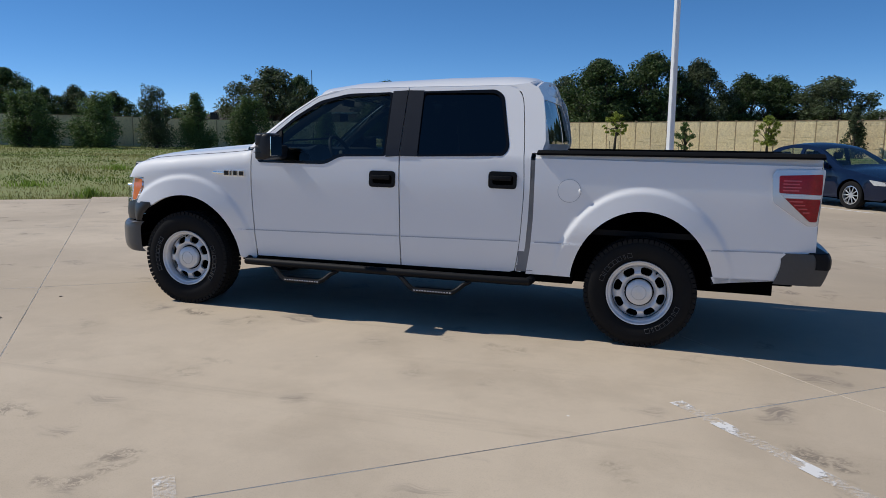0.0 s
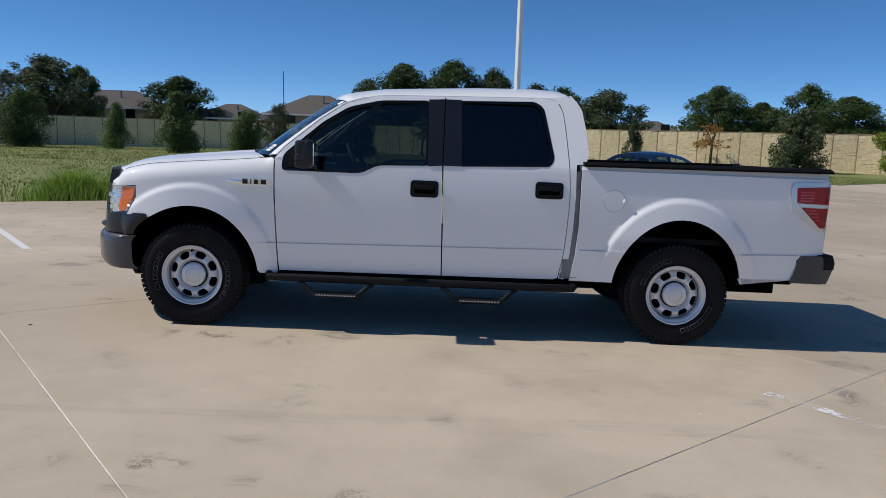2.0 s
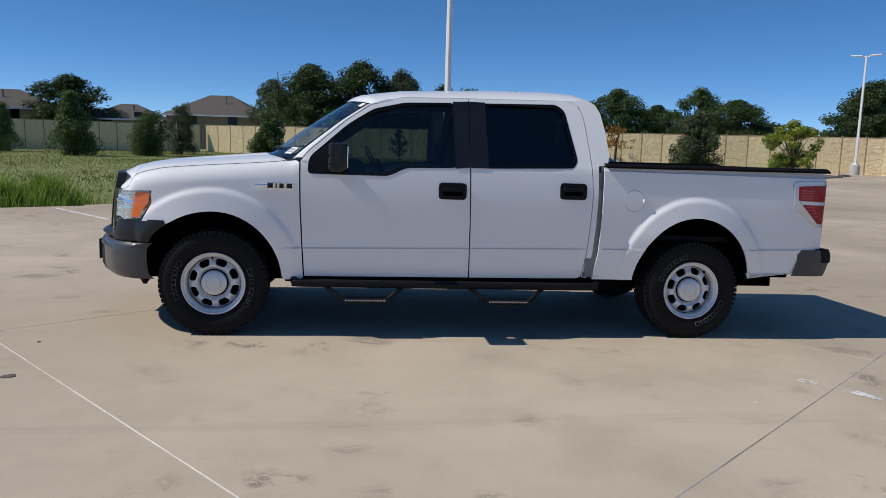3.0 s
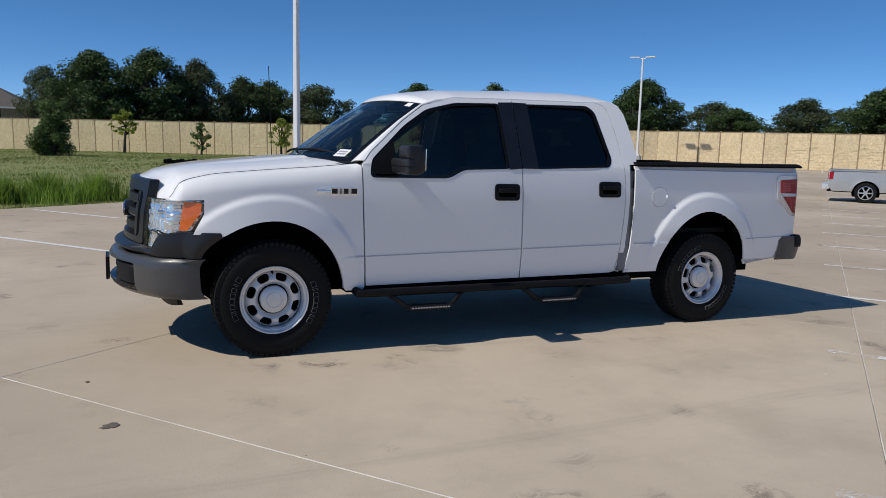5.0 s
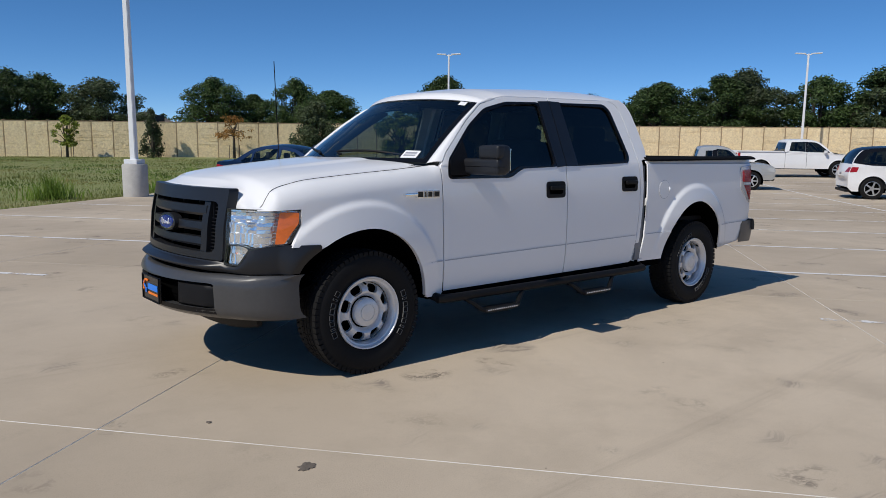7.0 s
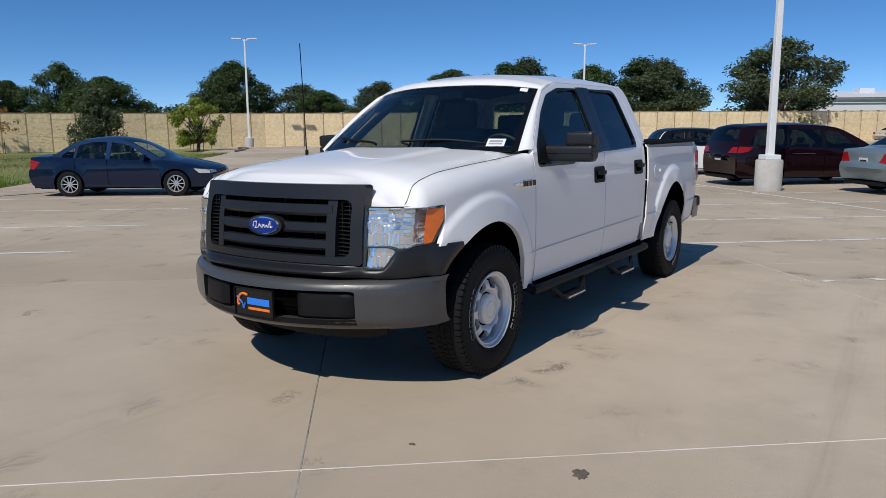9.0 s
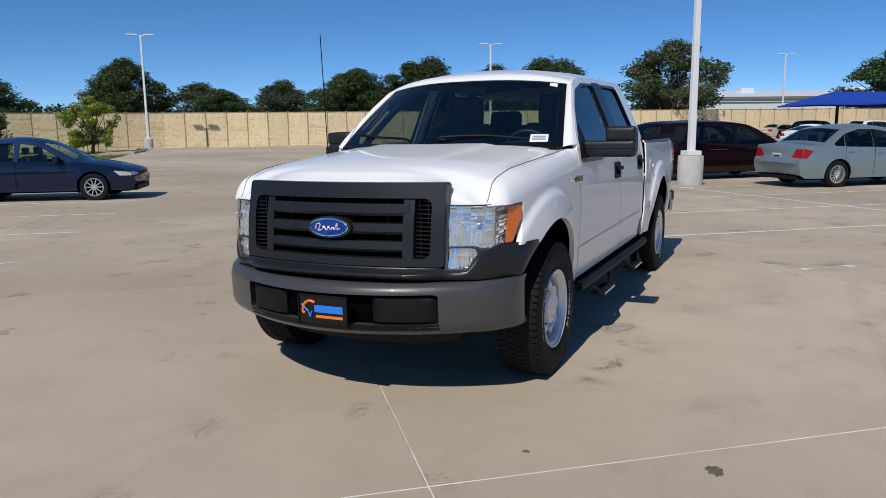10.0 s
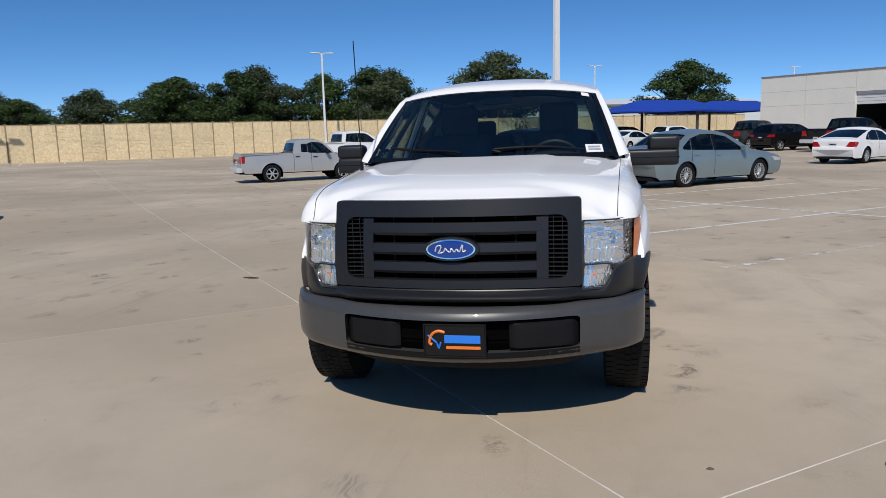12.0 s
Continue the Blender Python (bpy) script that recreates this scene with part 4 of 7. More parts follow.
def truck_lamps():
    def face(y, z, off=0.0):
        """The lamp's skin: along the nose to the corner, then back along the fender."""
        return (nose(y, min(z, 1.0)) + 0.008 + off, -abs(y) + off * 1.5 * sm(abs(y), 0.8, 0.87), z)
    def facet(y, z):
        """Small mirror facets, each tilted its own way; narrower ones form flutes."""
        wy, hz = (0.0093, 0.060) if math.sin(z * 17 + y * 9) > -0.2 else (0.031, 0.02)
        i, j = math.floor(y / wy), math.floor(z / hz)
        q = random.Random(i * 7919 + j * 104729)
        a, b = q.uniform(-0.20, 0.20), q.uniform(-0.26, 0.12)
        return a * (y / wy - i - 0.5) * wy + b * (z / hz - j - 0.5) * hz
    main = round_poly([(0.622, 0.835), (0.618, 1.036), (0.8935, 1.032), (0.8945, 0.953), (0.872, 0.832), (0.775, 0.818), (0.735, 0.835)], 0.012)
    low = round_poly([(0.615, 0.722), (0.622, 0.828), (0.735, 0.828), (0.765, 0.812), (0.715, 0.722)], 0.012)
    whole = round_poly([(0.609, 0.712), (0.609, 1.043), (0.896, 1.040), (0.898, 0.94), (0.875, 0.824), (0.775, 0.806), (0.718, 0.712)], 0.01)
    amber = round_poly([(0.850, 0.842), (0.855, 1.025), (0.8915, 1.023), (0.8925, 0.957), (0.8695, 0.844)], 0.006)
    for s in (0, 1):
        f = flip_y if s else (lambda b: b)
        lamp = part("headlight", f(skin(whole, (main, low), lambda y, z: face(y, z, 0.004), 0.012, 0.05, 0.015, (1, 0, 0))), M_EDGE, truck, "clear headlight with amber side marker", True)
        part("lens", f(skin(main, (), lambda y, z: face(y, z, -0.002), 0.012, 0.08, 0.0, (1, 0, 0))), M_LENS, lamp, "clear polycarbonate lens", True)
        part("reflector", f(skin(main, (), lambda y, z: face(y, z, 0.022 + 0.012 * math.sin((min(y, 0.86) - 0.62) / 0.24 * 3.14) + facet(y, z)), 0.0031, 0.004, 0.0, (1, 0, 0))), M_REFL, lamp, "faceted chrome reflector")
        part("turn_signal", f(skin(low, (), lambda y, z: face(y, z, 0.03 + facet(y, z + 3)), 0.0031, 0.004, 0.0, (1, 0, 0))), M_REFL, lamp)
        part("turn_signal_lens", f(skin(low, (), lambda y, z: face(y, z, -0.001), 0.05, 0.08, 0.0, (1, 0, 0))), M_LENS, lamp, "", True)
        bm = bmesh.new()
        bmesh.ops.create_uvsphere(bm, u_segments=14, v_segments=10, radius=0.013, matrix=Matrix.Translation((nose(0.67) + 0.034, -0.668, 0.775)) @ Matrix.Diagonal((0.8, 1.1, 1, 1)))
        part("amber_bulb", f(bm), M_AMBER, lamp, "", True)
        part("side_marker", f(skin(amber, (), lambda y, z: face(y, z, -0.005), 0.006, 0.05, 0.0, (1, 0, 0))), M_AMBER, lamp, "amber side marker", True)
        bm = bmesh.new()
        lathe(bm, [(0.001, -0.012), (0.012, -0.010), (0.018, 0.03)], 14, "y", pose(nose(0.76) + 0.04, -0.755, 0.955, 0, 0, 75))
        part("bulb_shield", f(bm), M_REFL, lamp, "", True)
        # tail lamp
        ta = round_poly([(2.872, 0.908), (2.648, 1.060), (2.630, 1.242), (2.655, 1.272), (2.962, 1.284), (2.940, 0.910)], 0.02)
        tail = part("tail_light", f(skin(ta, (), lambda x, z: (x, -W(min(x, 2.90), z) - 0.012 + 0.6 * max(0.0, x - 2.90), z), 0.05, 0.05, 0.03)), M_TAILEDGE, truck, "red tail light with clear pale edge", True)
        for q in ([(2.680, 1.122), (2.674, 1.236), (2.945, 1.250), (2.945, 1.116)], [(2.716, 1.090), (2.940, 1.086), (2.928, 0.938), (2.882, 0.938)]):
            part("red_lens", f(skin(round_poly(q, 0.012), (), lambda x, z: (x, -W(min(x, 2.90), z) - 0.017 + 0.6 * max(0.0, x - 2.90), z), 0.05, 0.03, 0.01)), M_RED, tail, "ribbed red lens", True)
        on_tail = lambda x, z: (x, -W(min(x, 2.90), z) - 0.0195 + 0.6 * max(0.0, x - 2.90), z)
        for x0, x1, z0 in [(2.70, 2.80 + 0.012 * (k % 2), 1.136 + 0.021 * k) for k in range(4)] + [(2.745 + 0.03 * k, 2.83 + 0.015 * k, 1.066 - 0.024 * k) for k in range(4)]:
            part("lens_rib", f(skin([(x0, z0), (x1, z0), (x1, z0 + 0.009), (x0, z0 + 0.009)], (), on_tail, 0.05, 0.05, 0.004)), M_REDL, tail, "", True)
        part("chrome_strip", f(skin([(2.710, 1.094), (2.942, 1.092), (2.942, 1.112), (2.695, 1.116)], (), on_tail, 0.05, 0.05, 0.006)), M_STEEL, tail, "bright divider between the red lenses", True)


def truck_wheels():
    RT = 0.386
    def tyre_bm():
        bm = bmesh.new()
        prof = [(0.217, -0.085), (0.229, -0.098), (0.262, -0.112), (0.30, -0.119), (0.338, -0.117), (0.363, -0.108), (0.376, -0.094), (0.382, -0.08)]
        prof += [(RT, -0.07), (RT, 0.07)] + [(r, -y) for r, y in prof[::-1]]
        lathe(bm, prof, 72)
        return bm
    def tread_bm():
        bm = bmesh.new()
        for i in range(64):
            a = 2 * math.pi * i / 64
            for y0, y1, da in ((-0.112, -0.062, 0.0), (-0.052, -0.02, 0.03), (-0.012, 0.012, 0.05), (0.02, 0.052, 0.03), (0.062, 0.112, 0.0)):
                m = Matrix.Rotation(-(a + da), 4, "Y")
                r1 = RT + 0.004 if abs(y0) < 0.1 and abs(y1) < 0.1 else RT - 0.001
                box(bm, -0.0145, 0.0145, y0, y1, RT - 0.03, r1, m=m)
        return bm
    def rim_bm():
        bm = bmesh.new()
        lathe(bm, [(0.216, -0.090), (0.2245, -0.104), (0.222, -0.113), (0.215, -0.112), (0.209, -0.100), (0.2035, -0.096), (0.197, -0.095), (0.192, -0.088), (0.187, -0.070)], 72)
        lathe(bm, [(0.188, -0.072), (0.184, 0.06), (0.205, 0.09)], 48)
        return bm
    def disc_bm():
        # pressed steel disc with eight hooded windows
        out = [(0.183 * math.cos(t), 0.183 * math.sin(t)) for t in lin(0, 2 * math.pi, 72)[:-1]]
        holes = []
        for k in range(8):
            a = 2 * math.pi * (k + 0.5) / 8
            c, q = math.cos(a), math.sin(a)
            base = round_poly([(0.126, -0.024), (0.136, -0.034), (0.160, -0.041), (0.173, -0.030), (0.1765, 0.0), (0.173, 0.030), (0.160, 0.041), (0.136, 0.034), (0.126, 0.024)], 0.007, 2)
            holes.append([(u * c - v * q, u * q + v * c) for u, v in base])
        def put(x, z):
            r = math.hypot(x, z)
            y = interp([(0.0, -0.070), (0.07, -0.070), (0.094, -0.060), (0.101, -0.066), (0.116, -0.088), (0.132, -0.094), (0.150, -0.090), (0.170, -0.076), (0.183, -0.060)], r)
            return (x, y, z)
        return skin(out, holes, put, 0.014, 0.014, 0.024)
    def cap_bm():
        bm = bmesh.new()
        lathe(bm, [(0.089, -0.060), (0.089, -0.090), (0.086, -0.099), (0.076, -0.104), (0.052, -0.107), (0.0505, -0.1035), (0.048, -0.1035), (0.0465, -0.107), (0.001, -0.110)], 48)
        return bm
    def dark_bm():
        bm = bmesh.new()
        # flat near-black disc and rings: shade behind windows and in grooves, as colour
        lathe(bm, [(0.187, -0.02), (0.001, -0.02)], 24)
        lathe(bm, [(0.1865, -0.058), (0.178, -0.056)], 48)
        lathe(bm, [(0.0992, -0.0665), (0.0892, -0.0665)], 48)
        return bm
    def valve_bm():
        return tube(bmesh.new(), [(0.0, -0.075, 0.186), (0.0, -0.103, 0.176)], 0.006, 8)
    def letters_bm(c0):
        bm = bmesh.new()
        for i, wd in enumerate((0.040, 0.012, 0.030, 0.032, 0.030, 0.028, 0.012, 0.034)):
            a = c0 - (i - 3.5) * 0.134
            m = Matrix.Rotation(-a, 4, "Y")
            z0, z1, t = 0.259, 0.291, 0.0019
            for x0, x1, za, zb in ((-wd / 2, wd / 2, z0, z0 + t), (-wd / 2, wd / 2, z1 - t, z1), (-wd / 2, -wd / 2 + t, z0 + t, z1 - t), (wd / 2 - t, wd / 2, z0 + t, z1 - t)):
                box(bm, x0, x1, -0.1215, -0.1135, za, zb, m=m)
        return bm
    def larger(b, inset):
        for v in b.verts:
            v.co.x, v.co.y, v.co.z = v.co.x * 1.02, v.co.y + inset, v.co.z * 1.02
        return b
    meshes = {n: mesh(n, f() if n == "tyre" else larger(f(), 0.0 if n == "rim" else 0.014), m, True) for n, f, m in (("tyre", tyre_bm, M_RUBBER), ("rim", rim_bm, M_STEEL), ("wheel_disc", disc_bm, M_STEEL), ("hub_cap", cap_bm, M_STEEL), ("brake_drum", dark_bm, M_BLACK), ("valve", valve_bm, M_BLACK))}
    meshes["tread"] = mesh("tread", tread_bm(), M_RUBBER)
    marks = [mesh("sidewall_mark", letters_bm(c0), M_LETTER) for c0 in (1.42, -1.74)]
    for x, y, ang in ((XF, -0.842, -3.5), (XF, 0.842, 40), (XR, -0.845, 38), (XR, 0.845, 0)):
        w = new("wheel")
        w.parent = truck
        w.matrix_basis = pose(x, y, HUBZ, 0, 0, 180 if y > 0 else 0) @ Matrix.Rotation(radians(ang), 4, "Y")
        for n, me in list(meshes.items()) + [("sidewall_mark", k) for k in marks]:
            o = new(n, me)
            o.parent = w
            if n == "wheel_disc":
                o["label"] = "silver steel wheel with eight windows"


def truck_cab():
    # roof
    def roof(u, v):
        a = abs(v)
        x0 = -0.66 - 0.15 * (1 - a ** 2)
        x1 = 0.95 + 0.05 * (1 - a ** 2)
        x = x0 + (x1 - x0) * u
        ze = interp([(-0.85, 1.735), (-0.66, 1.757), (-0.47, 1.797), (0.0, 1.812), (0.8, 1.83), (0.95, 1.838)], x)
        zc = interp([(-0.81, 1.825), (-0.7, 1.848), (-0.46, 1.882), (0.27, 1.924), (0.75, 1.935), (0.93, 1.925), (1.0, 1.89)], x)
        ye = W(0.3, ze) - 0.002
        z = ze + (zc - ze) * (1 - a ** 2.4) ** 0.9
        return (x, ye * v, z)
    vs = sorted(lin(-1, 1, 30) + [-0.985, 0.985, -0.96, 0.96])
    part("roof", sheet(lin(0, 1, 34), vs, roof, 0.02), M_WHITE, truck, "", True)
    # side skin under the roof's edge, closing its front and rear corners
    for u0, u1 in ((0.0, 0.14), (0.86, 1.0)):
        both("roof_corner", lambda: sheet(lin(u0, u1, 8), lin(0, 1, 4), lambda u, w: (roof(u, -1)[0], -W(0.3, roof(u, -1)[2] - 0.05 * w) + 0.0035, roof(u, -1)[2] - 0.05 * w), 0.0, (0, 1, 0)), M_WHITE)
    part("roof_rear_edge", sheet(lin(0, 1, 4), vs, lambda u, v: (roof(1, v)[0] + 0.05 * math.sin(u * 1.57), roof(1, v)[1], roof(1, v)[2] - 0.10 * u * u - 0.002), 0.0, (-1, 0, 0)), M_WHITE, truck, "", True)
    # windshield and its pillars: P(u, v) from base to top
    def shield(u, v, off=0.0):
        a = abs(v)
        xb, zb, yb = -1.27 - 0.28 * (1 - a ** 2), 1.305, 0.862
        xt, zt, yt = -0.66 - 0.15 * (1 - a ** 2), 1.757 + 0.07 * (1 - a ** 2.4), 0.705
        x = xb + (xt - xb) * u
        z = zb + (zt - zb) * u + 0.02 * math.sin(3.14 * u)
        return (x - off, v * (yb + (yt - yb) * u), z + off * 0.8)
    edge = lambda v: 0.885 + 0.05 * v * v
    def brow(u, v):
        # the roof skin rolls down over the top of the glass
        a, b = Vector(roof(0.004, v)), Vector(shield(edge(v), v, 0.006))
        return tuple(a.lerp(b, u) + Vector((-0.004, 0, 0.006)) * math.sin(3.14 * u))
    part("roof_front_edge", sheet(lin(0, 1, 6), vs, brow, 0.012), M_WHITE, truck, "", True)
    part("windshield", sheet(lin(0, 1, 12), lin(-0.965, 0.965, 24), lambda u, v: shield(u * 0.985, v)), M_GLASS, truck, "clear green-tinted windshield", True)
    part("windshield_band", sheet(lin(0.0, 1, 8), lin(-0.965, 0.965, 24), lambda u, v: shield(edge(v) - 0.02 + 0.03 * u, v, 0.003)), M_GLOSSB, truck, "", True)
    def pillar():
        def f(u, v):
            p = Vector(shield(u, -0.962))
            z = 1.29 + (1.80 - 1.29) * u
            x = interp([(1.28, -1.245), (1.378, -1.168), (1.603, -0.908), (1.728, -0.728), (1.80, -0.47)], p.z + 0.012)
            q = Vector((x, -W(x, p.z + 0.012) , p.z + 0.012))
            m = p.lerp(q, v)
            return tuple(m + Vector((-0.012, -0.012, 0.006)) * math.sin(v * 3.14))
        return sheet(lin(0, 1, 24), lin(0, 1, 6), f, 0.02, (0.3, 1, -0.3))
    both("windshield_pillar", pillar, M_WHITE)
    # light inner trim along each windshield pillar
    both("pillar_inner_trim", lambda: sheet(lin(0.0, 0.97, 10), lin(0, 1, 2), lambda u, v: tuple(Vector(shield(u, -0.90 + 0.01 * v)) + Vector((0.05 + 0.09 * v, 0.02, -0.05))), 0.02), M_TRIM, "light grey inner pillar trim")
    # back of the cab with its window
    def back(y, z):
        x = 1.015 + 0.10 * sm(1.87 - z, 0.0, 0.45) + 0.02 * (1 - (y / 0.75) ** 2) if z > 1.36 else 1.08
        return (x, y, z)
    rear_out = [(-0.86, 1.30), (-0.82, 1.45), (-0.74, 1.70), (-0.69, 1.815), (-0.45, 1.87), (0, 1.90), (0.45, 1.87), (0.69, 1.815), (0.74, 1.70), (0.82, 1.45), (0.86, 1.30), (0.9, 0.5), (-0.9, 0.5)]
    rear_win = round_poly([(-0.70, 1.40), (-0.645, 1.735), (0.645, 1.735), (0.70, 1.40)], 0.06)
    part("cab_back", skin(rear_out, (rear_win,), back, 0.1, 0.08, 0.02, (-1, 0, 0)), M_WHITE, truck, "", True)
    part("rear_window", skin(rear_win, (), lambda y, z: tuple(Vector(back(y, z)) - Vector((0.004, 0, 0))), 0.2, 0.2, 0.0, (-1, 0, 0)), M_BACKGL, truck, "tinted rear cab window", True)
    bm = box(bmesh.new(), 0.985, 1.035, -0.20, 0.20, 1.835, 1.875, 0.01)
    part("high_brake_light", bm, M_RED, truck, "red high-mounted brake light", True)
    both("windshield_edge_band", lambda: sheet(lin(0.0, 0.95, 10), lin(0, 1, 2), lambda u, v: shield(u, -0.962 + 0.040 * v, 0.003)), M_GLOSSB, "black printed glass edge")
    part("windshield_foot_band", sheet(lin(0.0, 1, 3), lin(-0.95, 0.95, 24), lambda u, v: shield(0.005 + 0.045 * u, v, 0.003)), M_GLOSSB, truck, "black printed glass edge", True)
    # wipers
    for pts in ([(-1.475, -0.10, 1.345), (-1.47, -0.06, 1.365), (-1.40, -0.35, 1.372), (-1.30, -0.62, 1.345)], [(-1.50, 0.15, 1.345), (-1.46, 0.22, 1.36), (-1.34, 0.50, 1.375), (-1.27, 0.66, 1.39)]):
        bm = bmesh.new()
        tube(bm, [(x - 0.02, y, z + 0.01) for x, y, z in curve(pts, 4)], 0.009, 6)
        part("wiper", bm, M_BLACKP, truck, "black windshield wiper", True)
    # paper sticker low on the glass, small one at its top
    bm = bmesh.new()
    st = lambda c, w, h, u0, off: sheet(lin(-w, w, 2), lin(-h, h, 2), lambda a, b: shield(u0 + b, c + a, off), 0.0)
    s1 = part("window_sticker", st(-0.80, 0.062, 0.045, 0.10, 0.004), M_PAPER, truck, "white paper stock sticker")
    part("sticker_print_bar", st(-0.80, 0.045, 0.01, 0.115, 0.006), M_PRINT, s1)
    part("sticker_print_bar", st(-0.80, 0.045, 0.008, 0.085, 0.006), M_PRINT, s1)
    part("inspection_sticker", st(-0.85, 0.035, 0.03, 0.87, 0.004), M_PAPER, truck, "small white inspection sticker")
    # antenna on the passenger fender
    bm = bmesh.new()
    tube(bm, [(-1.52, 0.80, 1.26), (-1.52, 0.80, 1.32)], 0.012, 8)
    tube(bm, [(-1.52, 0.80, 1.30), (-1.545, 0.81, 2.08)], 0.0035, 6)
    part("antenna", bm, M_BLACKP, truck, "thin black mast antenna")


def truck_mirrors():
    def drawn_in(b):
        flip_y(b)
        for v in b.verts:
            v.co.y -= 0.09 * sm(v.co.y, 0.88, 0.96)
        return b
    for s in (0, 1):
        f = drawn_in if s else (lambda b: b)
        bm = bmesh.new()
        box(bm, -1.010, -0.890, -1.232, -1.030, 1.236, 1.432, 0.045, seg=5)
        for v in bm.verts:
            if v.co.x < -0.95:
                k = (-0.95 - v.co.x)
                v.co.z += (1.335 - v.co.z) * k * 1.6
                v.co.y += (-1.07 - v.co.y) * k * 0.8
        mir = part("side_mirror", f(bm), M_MIRH, truck, "large black door mirror", True)
        bm = box(bmesh.new(), -1.022, -0.94, -1.230, -1.034, 1.335, 1.428, 0.030, seg=4)
        part("mirror_cap", f(bm), M_MIRH, mir, "charcoal mirror cap", True)
        bm = box(bmesh.new(), -1.022, -0.920, -1.229, -0.86, 1.231, 1.340, 0.030, seg=4)
        part("mirror_arm", f(bm), M_MIRH, mir, "", True)
        bm = box(bmesh.new(), -0.893, -0.887, -1.215, -1.045, 1.262, 1.408, 0.002)
        part("mirror_glass", f(bm), M_MIRROR, mir, "mirror glass")
        bm = box(bmesh.new(), -1.0235, -0.93, -1.2305, -0.88, 1.284, 1.289, 0.001)
        part("mirror_seam", f(bm), M_GLOSSB, mir)


def truck_bed():
    for s in (0, 1):
        f = flip_y if s else (lambda b: b)
        bm = sheet(lin(1.075, 2.945, 8), lin(0, 1, 6), lambda x, v: (x, -0.952 + 0.11 * v + (0.02 * (x > 2.8)), 1.337 + (x - 1.07) * 0.012 + 0.022 * math.sin(min(1, v * 1.6) * 1.57)), 0.014)
        part("bed_rail_cap", f(bm), M_RAIL, truck, "black plastic bed rail cap", True)
        bm = box(bmesh.new(), 1.09, 2.84, -0.85, -0.80, 1.0, 1.34)
        part("bed_inner_wall", f(bm), M_BLACKP, truck)
    part("bed_floor", box(bmesh.new(), 1.09, 2.84, -0.80, 0.80, 0.76, 0.80), M_BLACKP, truck)
    part("bed_front_wall", box(bmesh.new(), 1.09, 1.12, -0.85, 0.85, 0.8, 1.325), M_BLACKP, truck)
    tg = part("tailgate", box(bmesh.new(), 2.88, 2.948, -0.82, 0.82, 0.72, 1.335, 0.015), M_WHITE, truck, "", True)
    part("tailgate_cap", box(bmesh.new(), 2.868, 2.955, -0.82, 0.82, 1.336, 1.372, 0.012), M_RAIL, tg, "black tailgate cap", True)
    # rear bumper
    def rb(u, v):
        y = u
        a = abs(y)
        x = 3.12 - 0.08 * a * a - 1.3 * max(0.0, a - 0.80) ** 2
        yy = y
        if a > 0.93:
            x -= (a - 0.93) * 3.4
            yy = math.copysign(0.93 + 0.02 * (a - 0.93), y)
        return (x - 0.05 * (1 - v) ** 2 - 0.03 * v ** 6, yy, 0.512 + 0.213 * v)
    bmp = part("rear_bumper", sheet(lin(-0.99, 0.99, 44), lin(0, 1, 8), rb, 0.05, (-1, 0, 0)), M_BUMP, truck, "dark grey rear step bumper", True)
    bm = box(bmesh.new(), 2.90, 3.02, -0.915, 0.915, 0.705, 0.734, 0.008)
    part("bumper_step_pad", bm, M_BLACKP, bmp, "black ribbed step pad", True)
    # black corner caps that wrap the bumper's upper rear corners
    for s in (-1, 1):
        cap = sheet(lin(0.80, 0.948, 10), lin(0.52, 1.0, 4), lambda u, v: (rb(s * u, v)[0] + 0.004, rb(s * u, v)[1] + 0.004 * s, rb(s * u, v)[2] + 0.003 * v), 0.008, (-1, 0, 0))
        part("corner_cap", cap, M_BLACKP, bmp, "black plastic bumper corner cap", True)
    part("tow_hitch", box(bmesh.new(), 2.45, 2.88, -0.6, 0.6, 0.44, 0.51, 0.02), M_BLACK, truck)


